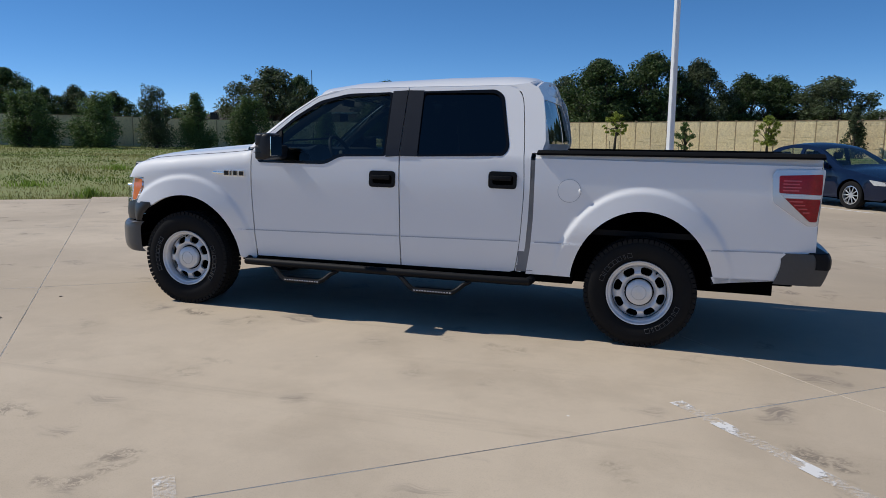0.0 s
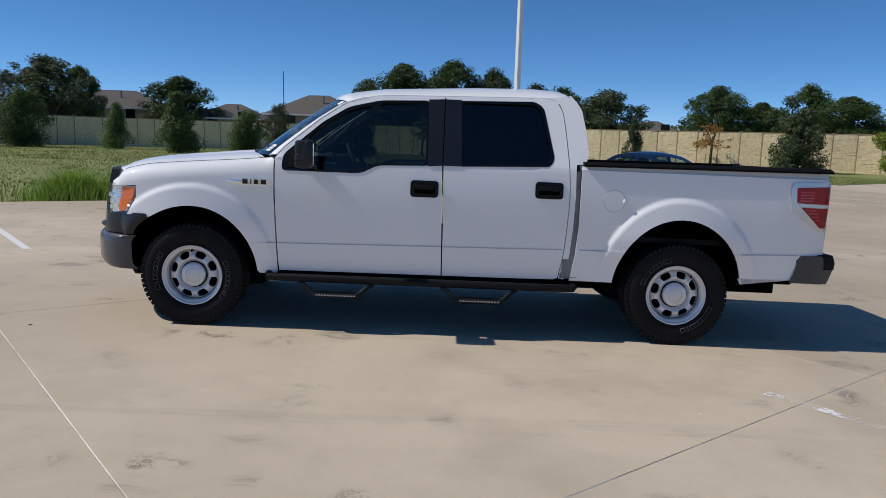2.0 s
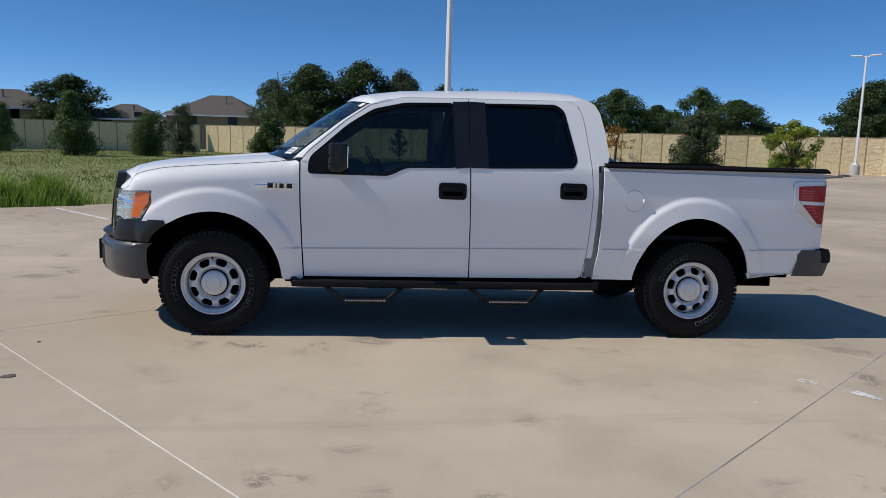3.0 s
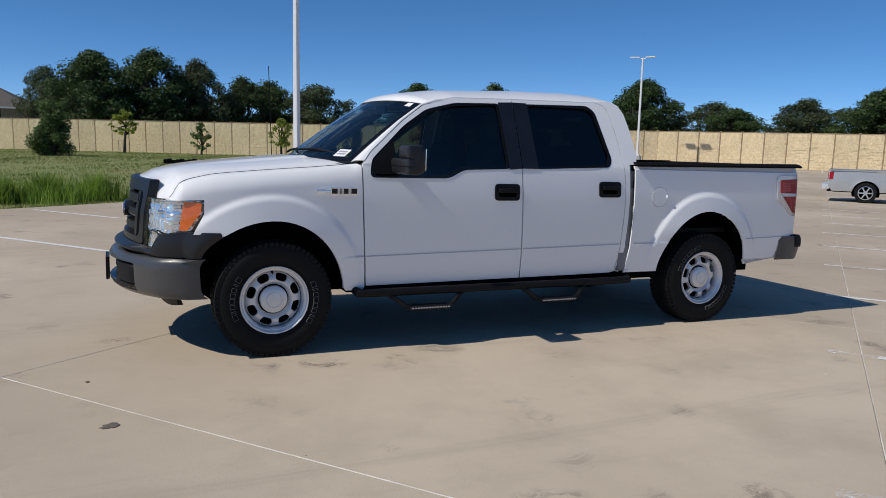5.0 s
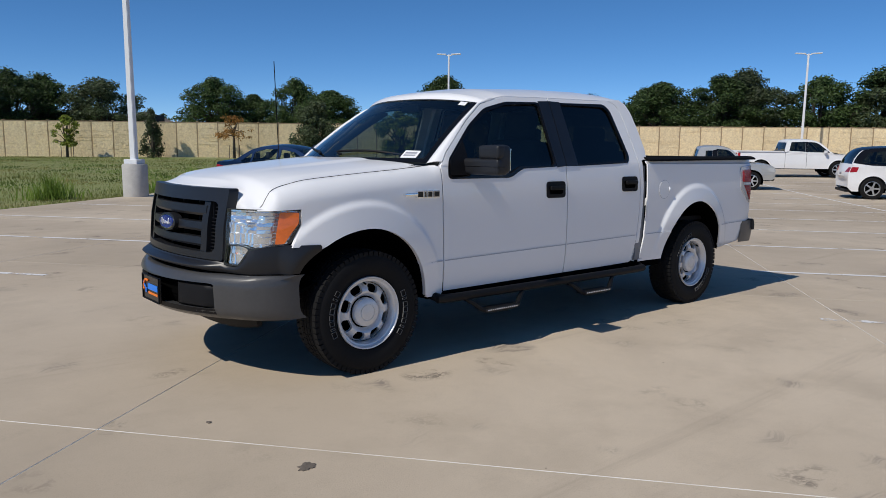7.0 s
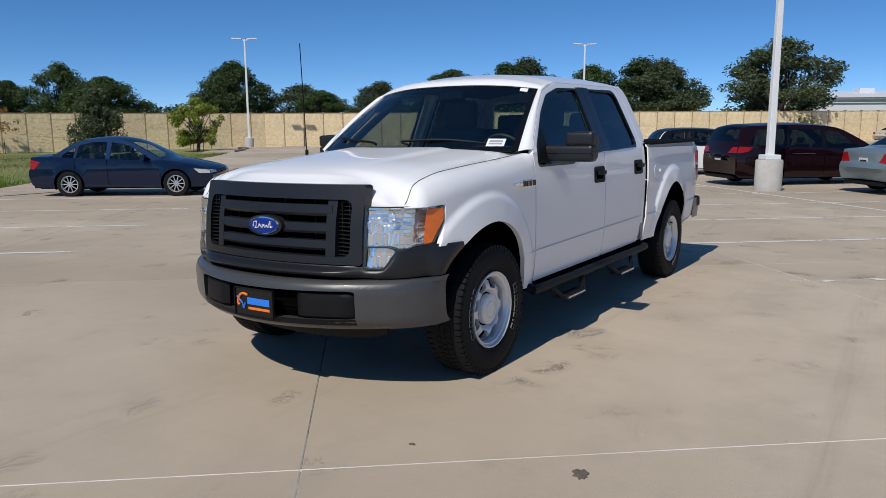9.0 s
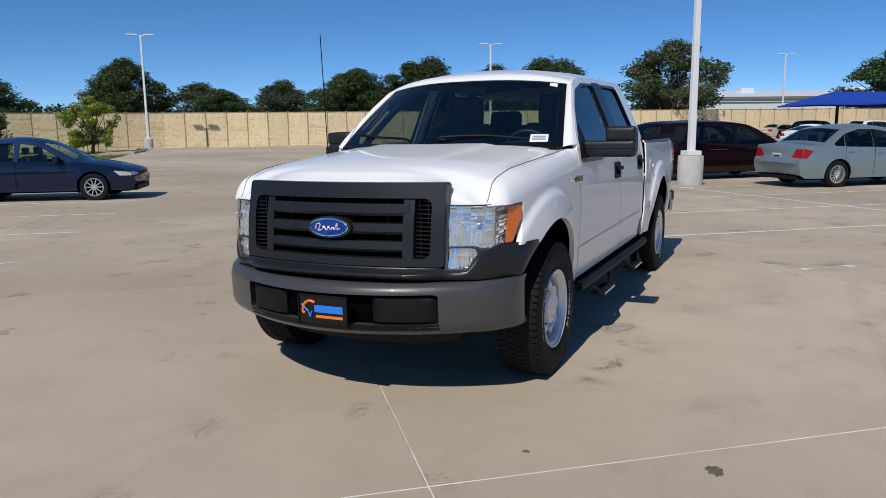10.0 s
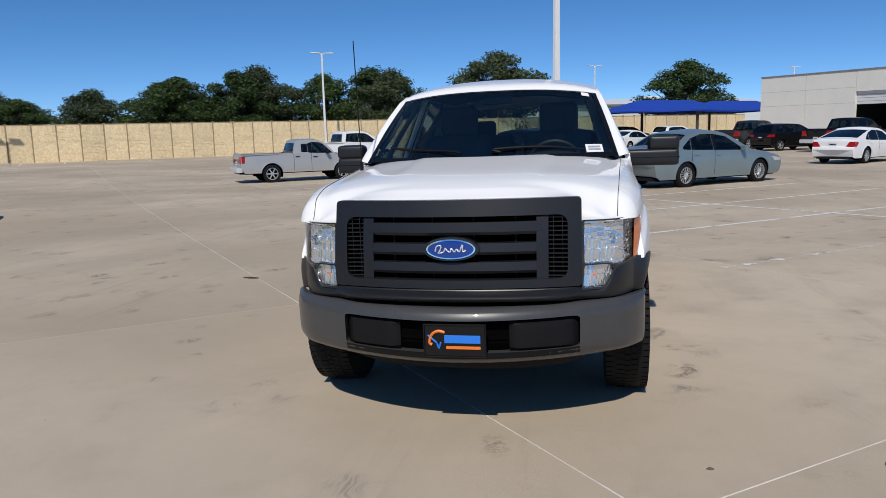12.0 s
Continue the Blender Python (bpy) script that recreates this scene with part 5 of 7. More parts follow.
def truck_under():
    # step bars with two drop steps a side
    for s in (0, 1):
        f = flip_y if s else (lambda b: b)
        bm = bmesh.new()
        tube(bm, curve([(-1.27, -0.86, 0.42), (-1.25, -0.92, 0.405), (-1.15, -0.945, 0.398), (0.0, -0.945, 0.398), (0.95, -0.945, 0.40), (1.05, -0.92, 0.405), (1.07, -0.86, 0.42)], 5), 0.030, 12)
        # flat plate added to block light between bar and sill
        box(bm, -1.2, 1.0, -0.94, -0.84, 0.398, 0.412, 0.002)
        bar = part("step_bar", f(bm), M_BLACKP, truck, "black tubular step bar", True)
        for x0 in (-1.03, 0.05):
            bm = bmesh.new()
            tube(bm, curve([(x0, -0.95, 0.375), (x0 + 0.05, -0.97, 0.345), (x0 + 0.14, -1.005, 0.285), (x0 + 0.30, -1.005, 0.281), (x0 + 0.44, -1.005, 0.287), (x0 + 0.52, -0.97, 0.345), (x0 + 0.57, -0.95, 0.375)], 4), 0.017, 8)
            d = part("drop_step", f(bm), M_BLACKP, bar, "black drop step", True)
            bm = box(bmesh.new(), x0 + 0.13, x0 + 0.45, -1.026, -0.93, 0.277, 0.297, 0.004)
            part("tread_plate", f(bm), M_GRAYP, d)
            bm = bmesh.new()
            for k in range(14):
                box(bm, x0 + 0.145 + 0.0215 * k, x0 + 0.157 + 0.0215 * k, -1.0285, -1.023, 0.283, 0.291)
            part("grip_studs", f(bm), M_STEEL, d)
        # sill and inner wheel housings, near-black: the arches' shade is in the colour
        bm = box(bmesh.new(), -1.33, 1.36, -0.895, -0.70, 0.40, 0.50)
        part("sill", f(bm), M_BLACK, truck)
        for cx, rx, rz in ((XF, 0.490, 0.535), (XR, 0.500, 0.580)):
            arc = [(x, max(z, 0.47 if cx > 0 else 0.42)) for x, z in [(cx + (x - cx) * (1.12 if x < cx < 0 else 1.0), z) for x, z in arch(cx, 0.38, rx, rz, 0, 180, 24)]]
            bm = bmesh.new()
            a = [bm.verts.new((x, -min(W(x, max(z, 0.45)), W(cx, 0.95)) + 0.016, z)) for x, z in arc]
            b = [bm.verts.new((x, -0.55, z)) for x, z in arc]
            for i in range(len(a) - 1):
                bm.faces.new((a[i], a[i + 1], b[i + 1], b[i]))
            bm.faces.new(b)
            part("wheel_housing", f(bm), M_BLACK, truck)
        bm = box(bmesh.new(), 2.31, 2.33, -0.895, -0.72, 0.47, 0.56, 0.004)
        part("mud_flap", f(bm), M_BLACKP, truck)
    # box closing the cab-to-bed gap; the gap's shade is in its grey
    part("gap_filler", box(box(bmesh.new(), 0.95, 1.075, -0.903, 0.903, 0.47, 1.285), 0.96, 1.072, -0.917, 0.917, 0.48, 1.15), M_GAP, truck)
    for s in (0, 1):
        f = flip_y if s else (lambda b: b)
        bm = bmesh.new()
        tube(bm, [(x, -hood_y(x) - 0.001, interp(HOODLINE, x) + 0.0012) for x in lin(-2.47, -1.28, 60)], 0.0018, 6)
        part("hood_gap", f(bm), M_BLACK, truck)
        # grey strips laid on the panels draw the crease's shading in colour
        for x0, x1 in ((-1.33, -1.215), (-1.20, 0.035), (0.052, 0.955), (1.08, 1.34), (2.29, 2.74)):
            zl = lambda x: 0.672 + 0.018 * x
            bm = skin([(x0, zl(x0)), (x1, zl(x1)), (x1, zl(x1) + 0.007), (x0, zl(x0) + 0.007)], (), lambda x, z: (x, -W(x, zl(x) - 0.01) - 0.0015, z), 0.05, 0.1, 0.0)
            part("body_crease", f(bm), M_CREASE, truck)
    # plain underbody boxes, with the underside's deep shade in their near-black colour
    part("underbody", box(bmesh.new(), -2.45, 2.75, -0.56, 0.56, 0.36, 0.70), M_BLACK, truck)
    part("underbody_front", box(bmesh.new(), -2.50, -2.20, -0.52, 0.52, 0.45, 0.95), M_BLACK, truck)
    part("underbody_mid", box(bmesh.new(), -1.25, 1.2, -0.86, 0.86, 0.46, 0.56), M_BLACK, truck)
    for x in (XF, XR):
        bm = bmesh.new()
        tube(bm, [(x, -0.8, HUBZ), (x, 0.8, HUBZ)], 0.05, 10)
        part("axle", bm, M_BLACK, truck)
    # badge on each front fender: plain chrome shapes
    for s in (0, 1):
        f = flip_y if s else (lambda b: b)
        bm = bmesh.new()
        box(bm, -1.56, -1.46, -0.957, -0.93, 1.098, 1.116, 0.003)
        bd = part("fender_badge", f(bm), M_CHROME, truck, "chrome and black model badge", True)
        bm = bmesh.new()
        for x0, x1 in ((-1.462, -1.412), (-1.402, -1.388), (-1.378, -1.337), (-1.327, -1.277)):
            box(bm, x0, x1, -0.954, -0.93, 1.084, 1.13, 0.003)
        part("badge_block", f(bm), M_CHROME, bd)
        bm = bmesh.new()
        for x0, x1 in ((-1.457, -1.418), (-1.400, -1.391), (-1.373, -1.342), (-1.322, -1.282)):
            box(bm, x0, x1, -0.9565, -0.95, 1.090, 1.124)
        part("badge_fill", f(bm), M_GLOSSB, bd)


def truck_inside():
    part("cabin_floor", box(bmesh.new(), -1.2, 1.0, -0.82, 0.82, 0.56, 0.60), M_INNER, truck)
    part("headliner", sheet(lin(-0.57, 0.90, 6), lin(-0.64, 0.64, 8), lambda x, y: (x, y, 1.755 + 0.03 * sm(x, -0.57, -0.2) + 0.06 * (1 - (y / 0.64) ** 2)), 0.01), M_SEAT, truck)
    part("dashboard", sheet(lin(0, 1, 10), lin(-0.82, 0.82, 16), lambda u, y: (-1.45 + 0.27 * (y / 0.84) ** 2 + 0.68 * u * (1 - 0.25 * (y / 0.82) ** 2), y, 1.28 + 0.04 * math.sin(u * 3.14) + 0.045 * sm(u, 0.6, 0.8) * math.exp(-((y + 0.4) / 0.22) ** 2) - 0.35 * sm(u, 0.85, 1.0)), 0.02), M_INNER, truck, "dark grey dashboard", True)
    bm = bmesh.new()
    m = pose(-0.66, -0.40, 1.25, 0, -28, 0)
    n = 32
    tube(bm, [m @ Vector((0, 0.185 * math.cos(t), 0.185 * math.sin(t))) for t in lin(0, 2 * math.pi, n)], 0.015, 8, False)
    for a in (180, 0, 270):
        tube(bm, [m @ Vector((0, 0, 0)), m @ Vector((0, 0.18 * math.cos(radians(a)), 0.18 * math.sin(radians(a))))], 0.014, 6)
    cyl(bm, 0.06, 0.05, 0.05, 16, m @ pose(0.0, 0, 0, 0, 90, 0))
    part("steering_wheel", bm, M_INNER, truck, "dark steering wheel", True)
    for x, y, w in ((-0.05, -0.40, 0.26), (-0.05, 0.42, 0.26), (0.85, -0.38, 0.34), (0.85, 0.38, 0.34)):
        seat = part("seat_back", box(bmesh.new(), -0.07, 0.07, -w, w, -0.36, 0.36, 0.06, pose(x, y, 1.13, 0, 10, 0), 3), M_SEAT, truck, "grey cloth seat", True)
        part("seat_cushion", box(bmesh.new(), -0.26, 0.26, -w, w, -0.08, 0.08, 0.05, pose(x - 0.3, y, 0.85), 3), M_SEAT, seat, "", True)
        hr = 1.60 if x < 0.5 else 1.50
        part("headrest", box(bmesh.new(), -0.055, 0.055, -0.155, 0.155, -0.12, 0.13, 0.05, pose(x + 0.09, y, hr - 0.01, 0, 8, 0), 3), M_SEAT, seat, "", True)
    bm = box(bmesh.new(), -0.80, -0.77, -0.11, 0.11, 1.685, 1.745, 0.012)
    part("rear_view_mirror", bm, M_INNER, truck, "", True)
    # passenger grab handle on the far pillar
    bm = bmesh.new()
    tube(bm, curve([(-1.08, 0.79, 1.40), (-1.02, 0.755, 1.46), (-0.90, 0.72, 1.56), (-0.84, 0.70, 1.62)], 4), 0.02, 8)
    part("grab_handle", bm, M_TRIM, truck, "grey grab handle", True)


for make in (truck_panels, truck_front, truck_lamps, truck_wheels, truck_cab, truck_mirrors, truck_bed, truck_under, truck_inside):
    make()
truck.matrix_basis = TILT

# ---------- precast screen wall ----------
M_WALLP = mat("tan_precast_stone", (0.90, 0.70, 0.44), 0.92, vary=0.34, scale=7, bump=0.8, bscale=18, dist=0.03, random_obj=0.06)
# brown posts and caps, with the dark of the shadow gaps in the colour
M_POST = mat("tan_precast_post", (0.40, 0.29, 0.175), 0.9, vary=0.2, scale=3, bump=0.3, bscale=40)
WH, BAY = 2.86, 1.68


def wall_panel_mesh(seed):
    """One bay: rough coursed stone face on both sides, joints recessed."""
    rnd = random.Random(seed)
    bm = bmesh.new()
    L = BAY - 0.09
    box(bm, 0, L, -0.05, 0.05, -0.4, WH - 0.06)
    z = -0.1
    while z < WH - 0.1:
        h = rnd.choice((0.08, 0.10, 0.13, 0.15))
        h = min(h, WH - 0.06 - z)
        x = 0.0
        while x < L - 0.01:
            w = min(rnd.uniform(0.14, 0.42), L - x)
            if L - x - w < 0.12:
                w = L - x
            o = 0.05 + rnd.random() * 0.030
            box(bm, x + 0.006, x + w - 0.006, -o, o, z + 0.007, z + h - 0.007)
            x += w
        z += h
    return mesh("panel", bm, M_WALLP)


PANELS = [wall_panel_mesh(s) for s in range(4)]
bm = bmesh.new()
box(bm, -0.034, 0.034, -0.055, 0.055, -0.4, WH - 0.061, 0.012, seg=1)
box(bm, -0.09, 0.09, -0.11, 0.11, WH + 0.001, WH + 0.05, 0.012, seg=1)
POST_ME = mesh("post", bm, M_POST)
bm = bmesh.new()
box(bm, -0.075, BAY - 0.075, -0.085, 0.085, WH - 0.06, WH, 0.01, seg=1)
CAP_ME = mesh("cap", bm, M_POST)


def wall_run(name, p, q, label):
    rnd = random.Random(name)
    p, q = Vector(p), Vector(q)
    d = q - p
    n = round(d.length / BAY)
    top = empty(name, label, "wall", kind="structure")
    ang = math.degrees(math.atan2(d.y, d.x))
    d.normalize()
    for i in range(n):
        c = p + d * BAY * i
        z = gz(c.x, c.y)
        for me, off in ((POST_ME, 0.0), (CAP_ME, 0.0), (rnd.choice(PANELS), 0.045)):
            o = new(me.name, me)
            o.parent = top
            o.matrix_basis = pose(c.x + d.x * off, c.y + d.y * off, z, 0, 0, ang)
    return top


CORNER = Vector((-15.9, 78.3))
BEND = Vector((39.8, 44.8))
wall_run("wall_north", CORNER, BEND, "tan precast stone screen wall along the grass")
wall_run("wall_east", BEND, BEND + Vector((math.cos(radians(-50.3)), math.sin(radians(-50.3)))) * 84, "tan precast stone screen wall beside the lot")
wall_run("wall_west", Vector((-37, 70.5)), CORNER, "shaded tan precast stone screen wall")
wall_run("wall_far_west", Vector((-66, 41)), Vector((-37, 70.5)), "shaded tan precast stone screen wall")


# ---------- lamp posts ----------
def street_lamp(a, b, ph=0.9, turn=0.0, xy=None):
    x, y = xy or ab(a, b)
    top = empty("street_lamp", "white steel parking lot lamp on a round concrete pedestal", "street lamp", "lot lamps")
    bm = bmesh.new()
    lathe(bm, [(0.001, 0), (0.335, 0), (0.335, ph - 0.03), (0.315, ph), (0.001, ph)], 40, "z")
    part("pedestal", bm, M_PED, top, "grey cast concrete pedestal", True)
    bm = bmesh.new()
    box(bm, -0.2, 0.2, -0.2, 0.2, ph + 0.002, ph + 0.13, 0.02)
    part("base_cover", bm, M_POLE, top)
    bm = bmesh.new()
    h = 8.45
    r0, r1 = 0.085, 0.06
    vs = [bm.verts.new((sx * r, sy * r, z)) for r, z in ((r0, ph + 0.1), (r1, h)) for sx, sy in ((-1, -1), (1, -1), (1, 1), (-1, 1))]
    for i in range(4):
        bm.faces.new((vs[i], vs[(i + 1) % 4], vs[4 + (i + 1) % 4], vs[4 + i]))
    bm.faces.new(vs[4:])
    bmesh.ops.bevel(bm, geom=[e for e in bm.edges if abs(e.verts[0].co.z - e.verts[1].co.z) > 1], offset=0.015, segments=2, affect="EDGES")
    part("pole", bm, M_POLE, top, "square tapered white steel pole")
    for s in (-1, 1):
        bm = bmesh.new()
        tube(bm, [(0, 0, h - 0.12), (s * 0.28, 0, h - 0.02)], 0.035, 8)
        arm = part("arm", bm, M_POLE, top)
        bm = box(bmesh.new(), 0.22, 0.98, -0.17, 0.17, h - 0.03, h + 0.05, 0.025)
        for v in bm.verts:
            v.co.x *= s
            v.co.z += 0.04 * (abs(v.co.x) - 0.22)
        bmesh.ops.recalc_face_normals(bm, faces=bm.faces)
        part("lamp_head", bm, M_POLE, arm, "flat white lamp head")
    top.matrix_basis = pose(x, y, gz(x, y), 0, 0, HEAD + turn)
    return top


for a, b, ph in ((15.45, -10.0, 0.9), (15.1, 10.69, 0.80), (57.3, -8.9, 0.8), (59.8, 19.1, 0.8), (64.6, 52.6, 0.8), (15.4, 47, 0.8)):
    street_lamp(a, b, ph)
street_lamp(0, 0, 0.8, 0.0, (93.5, -25.4))

# ---------- parked vehicles (front to +x) ----------
def paint(name, c, rough=0.3, metal=0.0):
    return mat(name, c, rough, metal, coat=0.7, vary=0.05, scale=2, spec=0.0)


P_NAVY = paint("navy_metallic", (0.006, 0.014, 0.040), 0.35, 0.2)
P_SILVERB = paint("pale_blue_silver", (0.25, 0.32, 0.345), 0.33, 0.5)
P_MAROON = paint("dark_maroon", (0.011, 0.0032, 0.0048), 0.4, 0.0)
P_PEWTER = paint("pewter_silver", (0.46, 0.465, 0.46), 0.38, 0.4)
P_WHITE = paint("parked_white", (0.78, 0.78, 0.78))
P_DARKGREY = paint("dark_grey_metallic", (0.025, 0.027, 0.03), 0.4, 0.1)
P_BLACK = paint("black_gloss", (0.008, 0.008, 0.009), 0.2)
P_BEIGE = paint("pale_cream", (0.55, 0.50, 0.40))
M_HEADL = mat("clear_headlamp", (0.5, 0.52, 0.53), 0.15, coat=1.0, vary=0.3, scale=25)
M_CLEARGL = glass("pale_green_car_glass", (0.74, 0.82, 0.76), 1.5)
M_CARGLASS = glass("parked_car_glass", (0.15, 0.18, 0.18), 1.5)
M_ALLOY = mat("alloy_silver", (0.62, 0.63, 0.65), 0.3, metal=0.7)
M_PLATE = mat("licence_plate", (0.6, 0.62, 0.66), 0.5)


def alloy_wheel(r, spokes, rim_r, steel=False):
    """Meshes for one wheel: tyre, rim, spokes, hub; outer face to -y."""
    w = 0.105
    bm = bmesh.new()
    lathe(bm, [(rim_r, -w * 0.8), (rim_r + 0.015, -w), (r * 0.93, -w), (r, -w * 0.75), (r, w * 0.75), (r * 0.93, w), (rim_r, w * 0.8)], 40)
    tyre = mesh("tyre", bm, M_RUBBER, True)
    bm = bmesh.new()
    lathe(bm, [(rim_r + 0.008, -w * 0.86), (rim_r - 0.012, -w * 0.9), (rim_r - 0.02, -w * 0.4), (rim_r - 0.02, w * 0.6)], 36)
    lathe(bm, [(rim_r * 0.30, -w * 0.6), (rim_r * 0.26, -w * 0.78), (0.001, -w * 0.8)], 20)
    for k in range(spokes):
        m = Matrix.Rotation(2 * math.pi * k / spokes, 4, "Y")
        sw = rim_r * (0.42 if steel else 1.05) * 1.7 / spokes
        box(bm, rim_r * 0.2, rim_r - 0.008, -w * 0.80, -w * 0.62, -sw * 0.32, sw * 0.32, 0.004, m, 1)
    rim = mesh("rim", bm, M_ALLOY, True)
    bm = bmesh.new()
    lathe(bm, [(rim_r - 0.02, -w * 0.25), (0.001, -w * 0.25)], 24)
    return {"tyre": tyre, "rim": rim, "brake": mesh("brake", bm, M_BLACK)}


def vehicle(name, label, category, body, top, belt, hw, wheels, r, windows, glass_x, xy, turn=0.0, tumble=0.42, sill=0.24, spokes=10, lamps=(), cuts=(), trims=(), bedx=None, rim=None, roof=None, group="parked cars", dz=0.0, crown=0.05, taper=0.05, arch_gap=0.055, upper=None, pane=None, pillars=True):
    """A car built from its upper outline: top runs from the front's foot over hood and roof to the tail's foot."""
    x0, x1 = top[-1][0], top[0][0]
    L = x1 - x0
    mid = (x0 + x1) / 2
    zb = lambda x: interp(belt, x)

    def wid(x, z):
        w = hw - 0.05 * ((z - 0.62) / 0.4) ** 2 * (0.5 if z > 0.62 else 0.9)
        if z > zb(x):
            w = hw - 0.012 - tumble * (z - zb(x))
        k = max(0.0, abs(x - mid) - L * 0.30) / (L * 0.20)
        w -= taper * k ** 2 + 0.10 * max(0.0, k - 0.72) ** 1.5
        for cx in wheels:
            d = math.hypot(x - cx, z - r)
            w += 0.018 * (1 - sm(d, r + 0.05, r + 0.13))
        return max(0.1, w)
    car = empty(name, label, category, group)
    pane = pane or M_CARGLASS
    out = []
    ra = r + arch_gap
    pts = [(x1, top[0][1])] + list(top[1:-1]) + [(x0, top[-1][1])]
    lower = []
    for cx in sorted(wheels):
        s = math.degrees(math.asin(max(-0.9, min(0.9, (sill - r) / ra))))
        lower += arch(cx, r, ra, ra, 180 - s, s, 18)
    out = curve(pts, 3) + [(x0 + 0.12, sill)] + lower + [(x1 - 0.12, sill)]
    holes = [round_poly(w, 0.03, 3) for w in windows]
    part("body_side", skin(out, holes, lambda x, z: (x, -wid(x, z), z), 0.16, 0.09, 0.02), body, car, "", True)
    part("body_side", flip_y(skin(out, holes, lambda x, z: (x, -wid(x, z), z), 0.16, 0.09, 0.02)), body, car, "", True)
    prof = curve(pts, 5)
    # the upper body: a dark liner inside, and a second colour outside where the car has one
    up = [p for p in curve(pts, 3) if p[1] > zb(p[0]) + 0.02]
    base = [(x, zb(x) + 0.02) for x in lin(up[-1][0], up[0][0], 8)[1:-1]]
    for s in (0, 1):
        bm = skin(up + base, holes, lambda x, z: (x, -wid(x, z) + 0.035, z - 0.004), 0.3, 0.2, 0.0)
        part("cabin_liner", flip_y(bm) if s else bm, M_INNER, car)
        if upper:
            bm = skin(up + base, holes, lambda x, z: (x, -wid(x, z) - 0.005, z), 0.16, 0.09, 0.0)
            part("pillar_cover", flip_y(bm) if s else bm, upper, car, "black upper body", True)
    def over(i, v, off=0.0):
        x, z = prof[int(i)]
        w = wid(x, z)
        a, b = prof[max(0, int(i) - 1)], prof[min(len(prof) - 1, int(i) + 1)]
        n = Vector((-(b[1] - a[1]), b[0] - a[0])).normalized() if (a != b) else Vector((0, 1))
        if n.y < 0 and abs(n.y) > 0.2:
            n = -n
        if b[0] < a[0]:
            n = Vector(((b[1] - a[1]), -(b[0] - a[0]))).normalized()
        c = crown * (1 - v * v) + off
        return (x + n.x * c, v * w, z + n.y * c)
    idx = list(range(len(prof)))
    skip = [i for i in idx if bedx and bedx[0] < prof[i][0] < bedx[1] and prof[i][1] > 0.8]
    runs, panes, at = [], [], 0
    for nm, ga, gb in glass_x:
        sel = [i for i in idx if min(ga, gb) <= prof[i][0] <= max(ga, gb) and prof[i][1] > zb(prof[i][0]) - 0.02]
        if len(sel) > 1:
            panes.append((nm, sel))
            runs.append(idx[at:sel[0] + 1])
            at = sel[-1]
    if bedx:
        runs.append(idx[at:min(skip) + 1])
        at = max(skip)
    runs.append(idx[at:])
    for run in runs:
        if len(run) > 1:
            part("body_top", sheet(run, lin(-1, 1, 10), over, 0.0, (0, 0, -1) if run[-1] < len(prof) - 2 else (0.5, 0, -1)), body, car, "", True)
    for nm, sel in panes:
        part(nm, sheet(sel, lin(-0.90, 0.90, 8), over, 0.0), pane, car, "tinted glass", True)
        for s in (-1, 1):
            part("glass_pillar", sheet(sel, lin(0.895 * s, 1.0 * s, 1), over, 0.01), body, car, "", True)
    if bedx:
        zf = prof[skip[len(skip) // 2]][1]
        bw = hw - 0.12
        part("bed_liner", box(bmesh.new(), bedx[0] + 0.08, bedx[1], -bw, bw, zf - 0.52, zf - 0.45), M_BLACKP, car)
        part("cab_wall", box(bmesh.new(), bedx[1] - 0.02, bedx[1] + 0.03, -bw, bw, zf - 0.5, zf + 0.02), body, car)
        for s in (-1, 1):
            part("bed_rail", box(bmesh.new(), bedx[0], bedx[1], s * (hw - 0.06) - 0.05, s * (hw - 0.06) + 0.05, zf - 0.03, zf + 0.008, 0.01), body, car)
    for wpoly in holes:
        for s in (0, 1):
            bm = skin(wpoly, (), lambda x, z: (x, -wid(x, z) + 0.004, z), 0.3, 0.2, 0.0)
            part("side_window", flip_y(bm) if s else bm, pane, car, "tinted side window", True)
    # black trim on the pillars between side windows
    for p, q in zip(windows, windows[1:]) if pillars else ():
        bar = [(p[-1][0] - 0.004, p[-1][1]), (p[-2][0] - 0.004, p[-2][1]), (q[1][0] + 0.004, q[1][1]), (q[0][0] + 0.004, q[0][1])]
        for s in (0, 1):
            bm = skin(bar, (), lambda x, z: (x, -wid(x, z) - 0.004, z), 0.2, 0.12, 0.004)
            part("pillar_trim", flip_y(bm) if s else bm, M_GLOSSB, car, "", True)
    # seats and dash seen through the glass
    wx = [p[0] for w in windows for p in w]
    fx, zs = max(wx) - 0.95, zb(max(wx) - 0.9)
    for sx in (fx, fx - 0.95):
        if sx > min(wx) + 0.1:
            for s in (-1, 1):
                st = part("seat", box(bmesh.new(), sx - 0.12, sx + 0.08, s * hw * 0.42 - 0.24, s * hw * 0.42 + 0.24, sill + 0.2, zs + 0.14, 0.06), M_INNER, car, "", True)
                part("headrest", box(bmesh.new(), sx - 0.13, sx - 0.02, s * hw * 0.42 - 0.12, s * hw * 0.42 + 0.12, zs + 0.17, zs + 0.34, 0.04), M_INNER, st, "", True)
    part("dashboard", box(bmesh.new(), max(wx) - 0.25, max(wx) + 0.25, -hw * 0.85, hw * 0.85, zs - 0.3, zs - 0.03, 0.05), M_INNER, car, "", True)
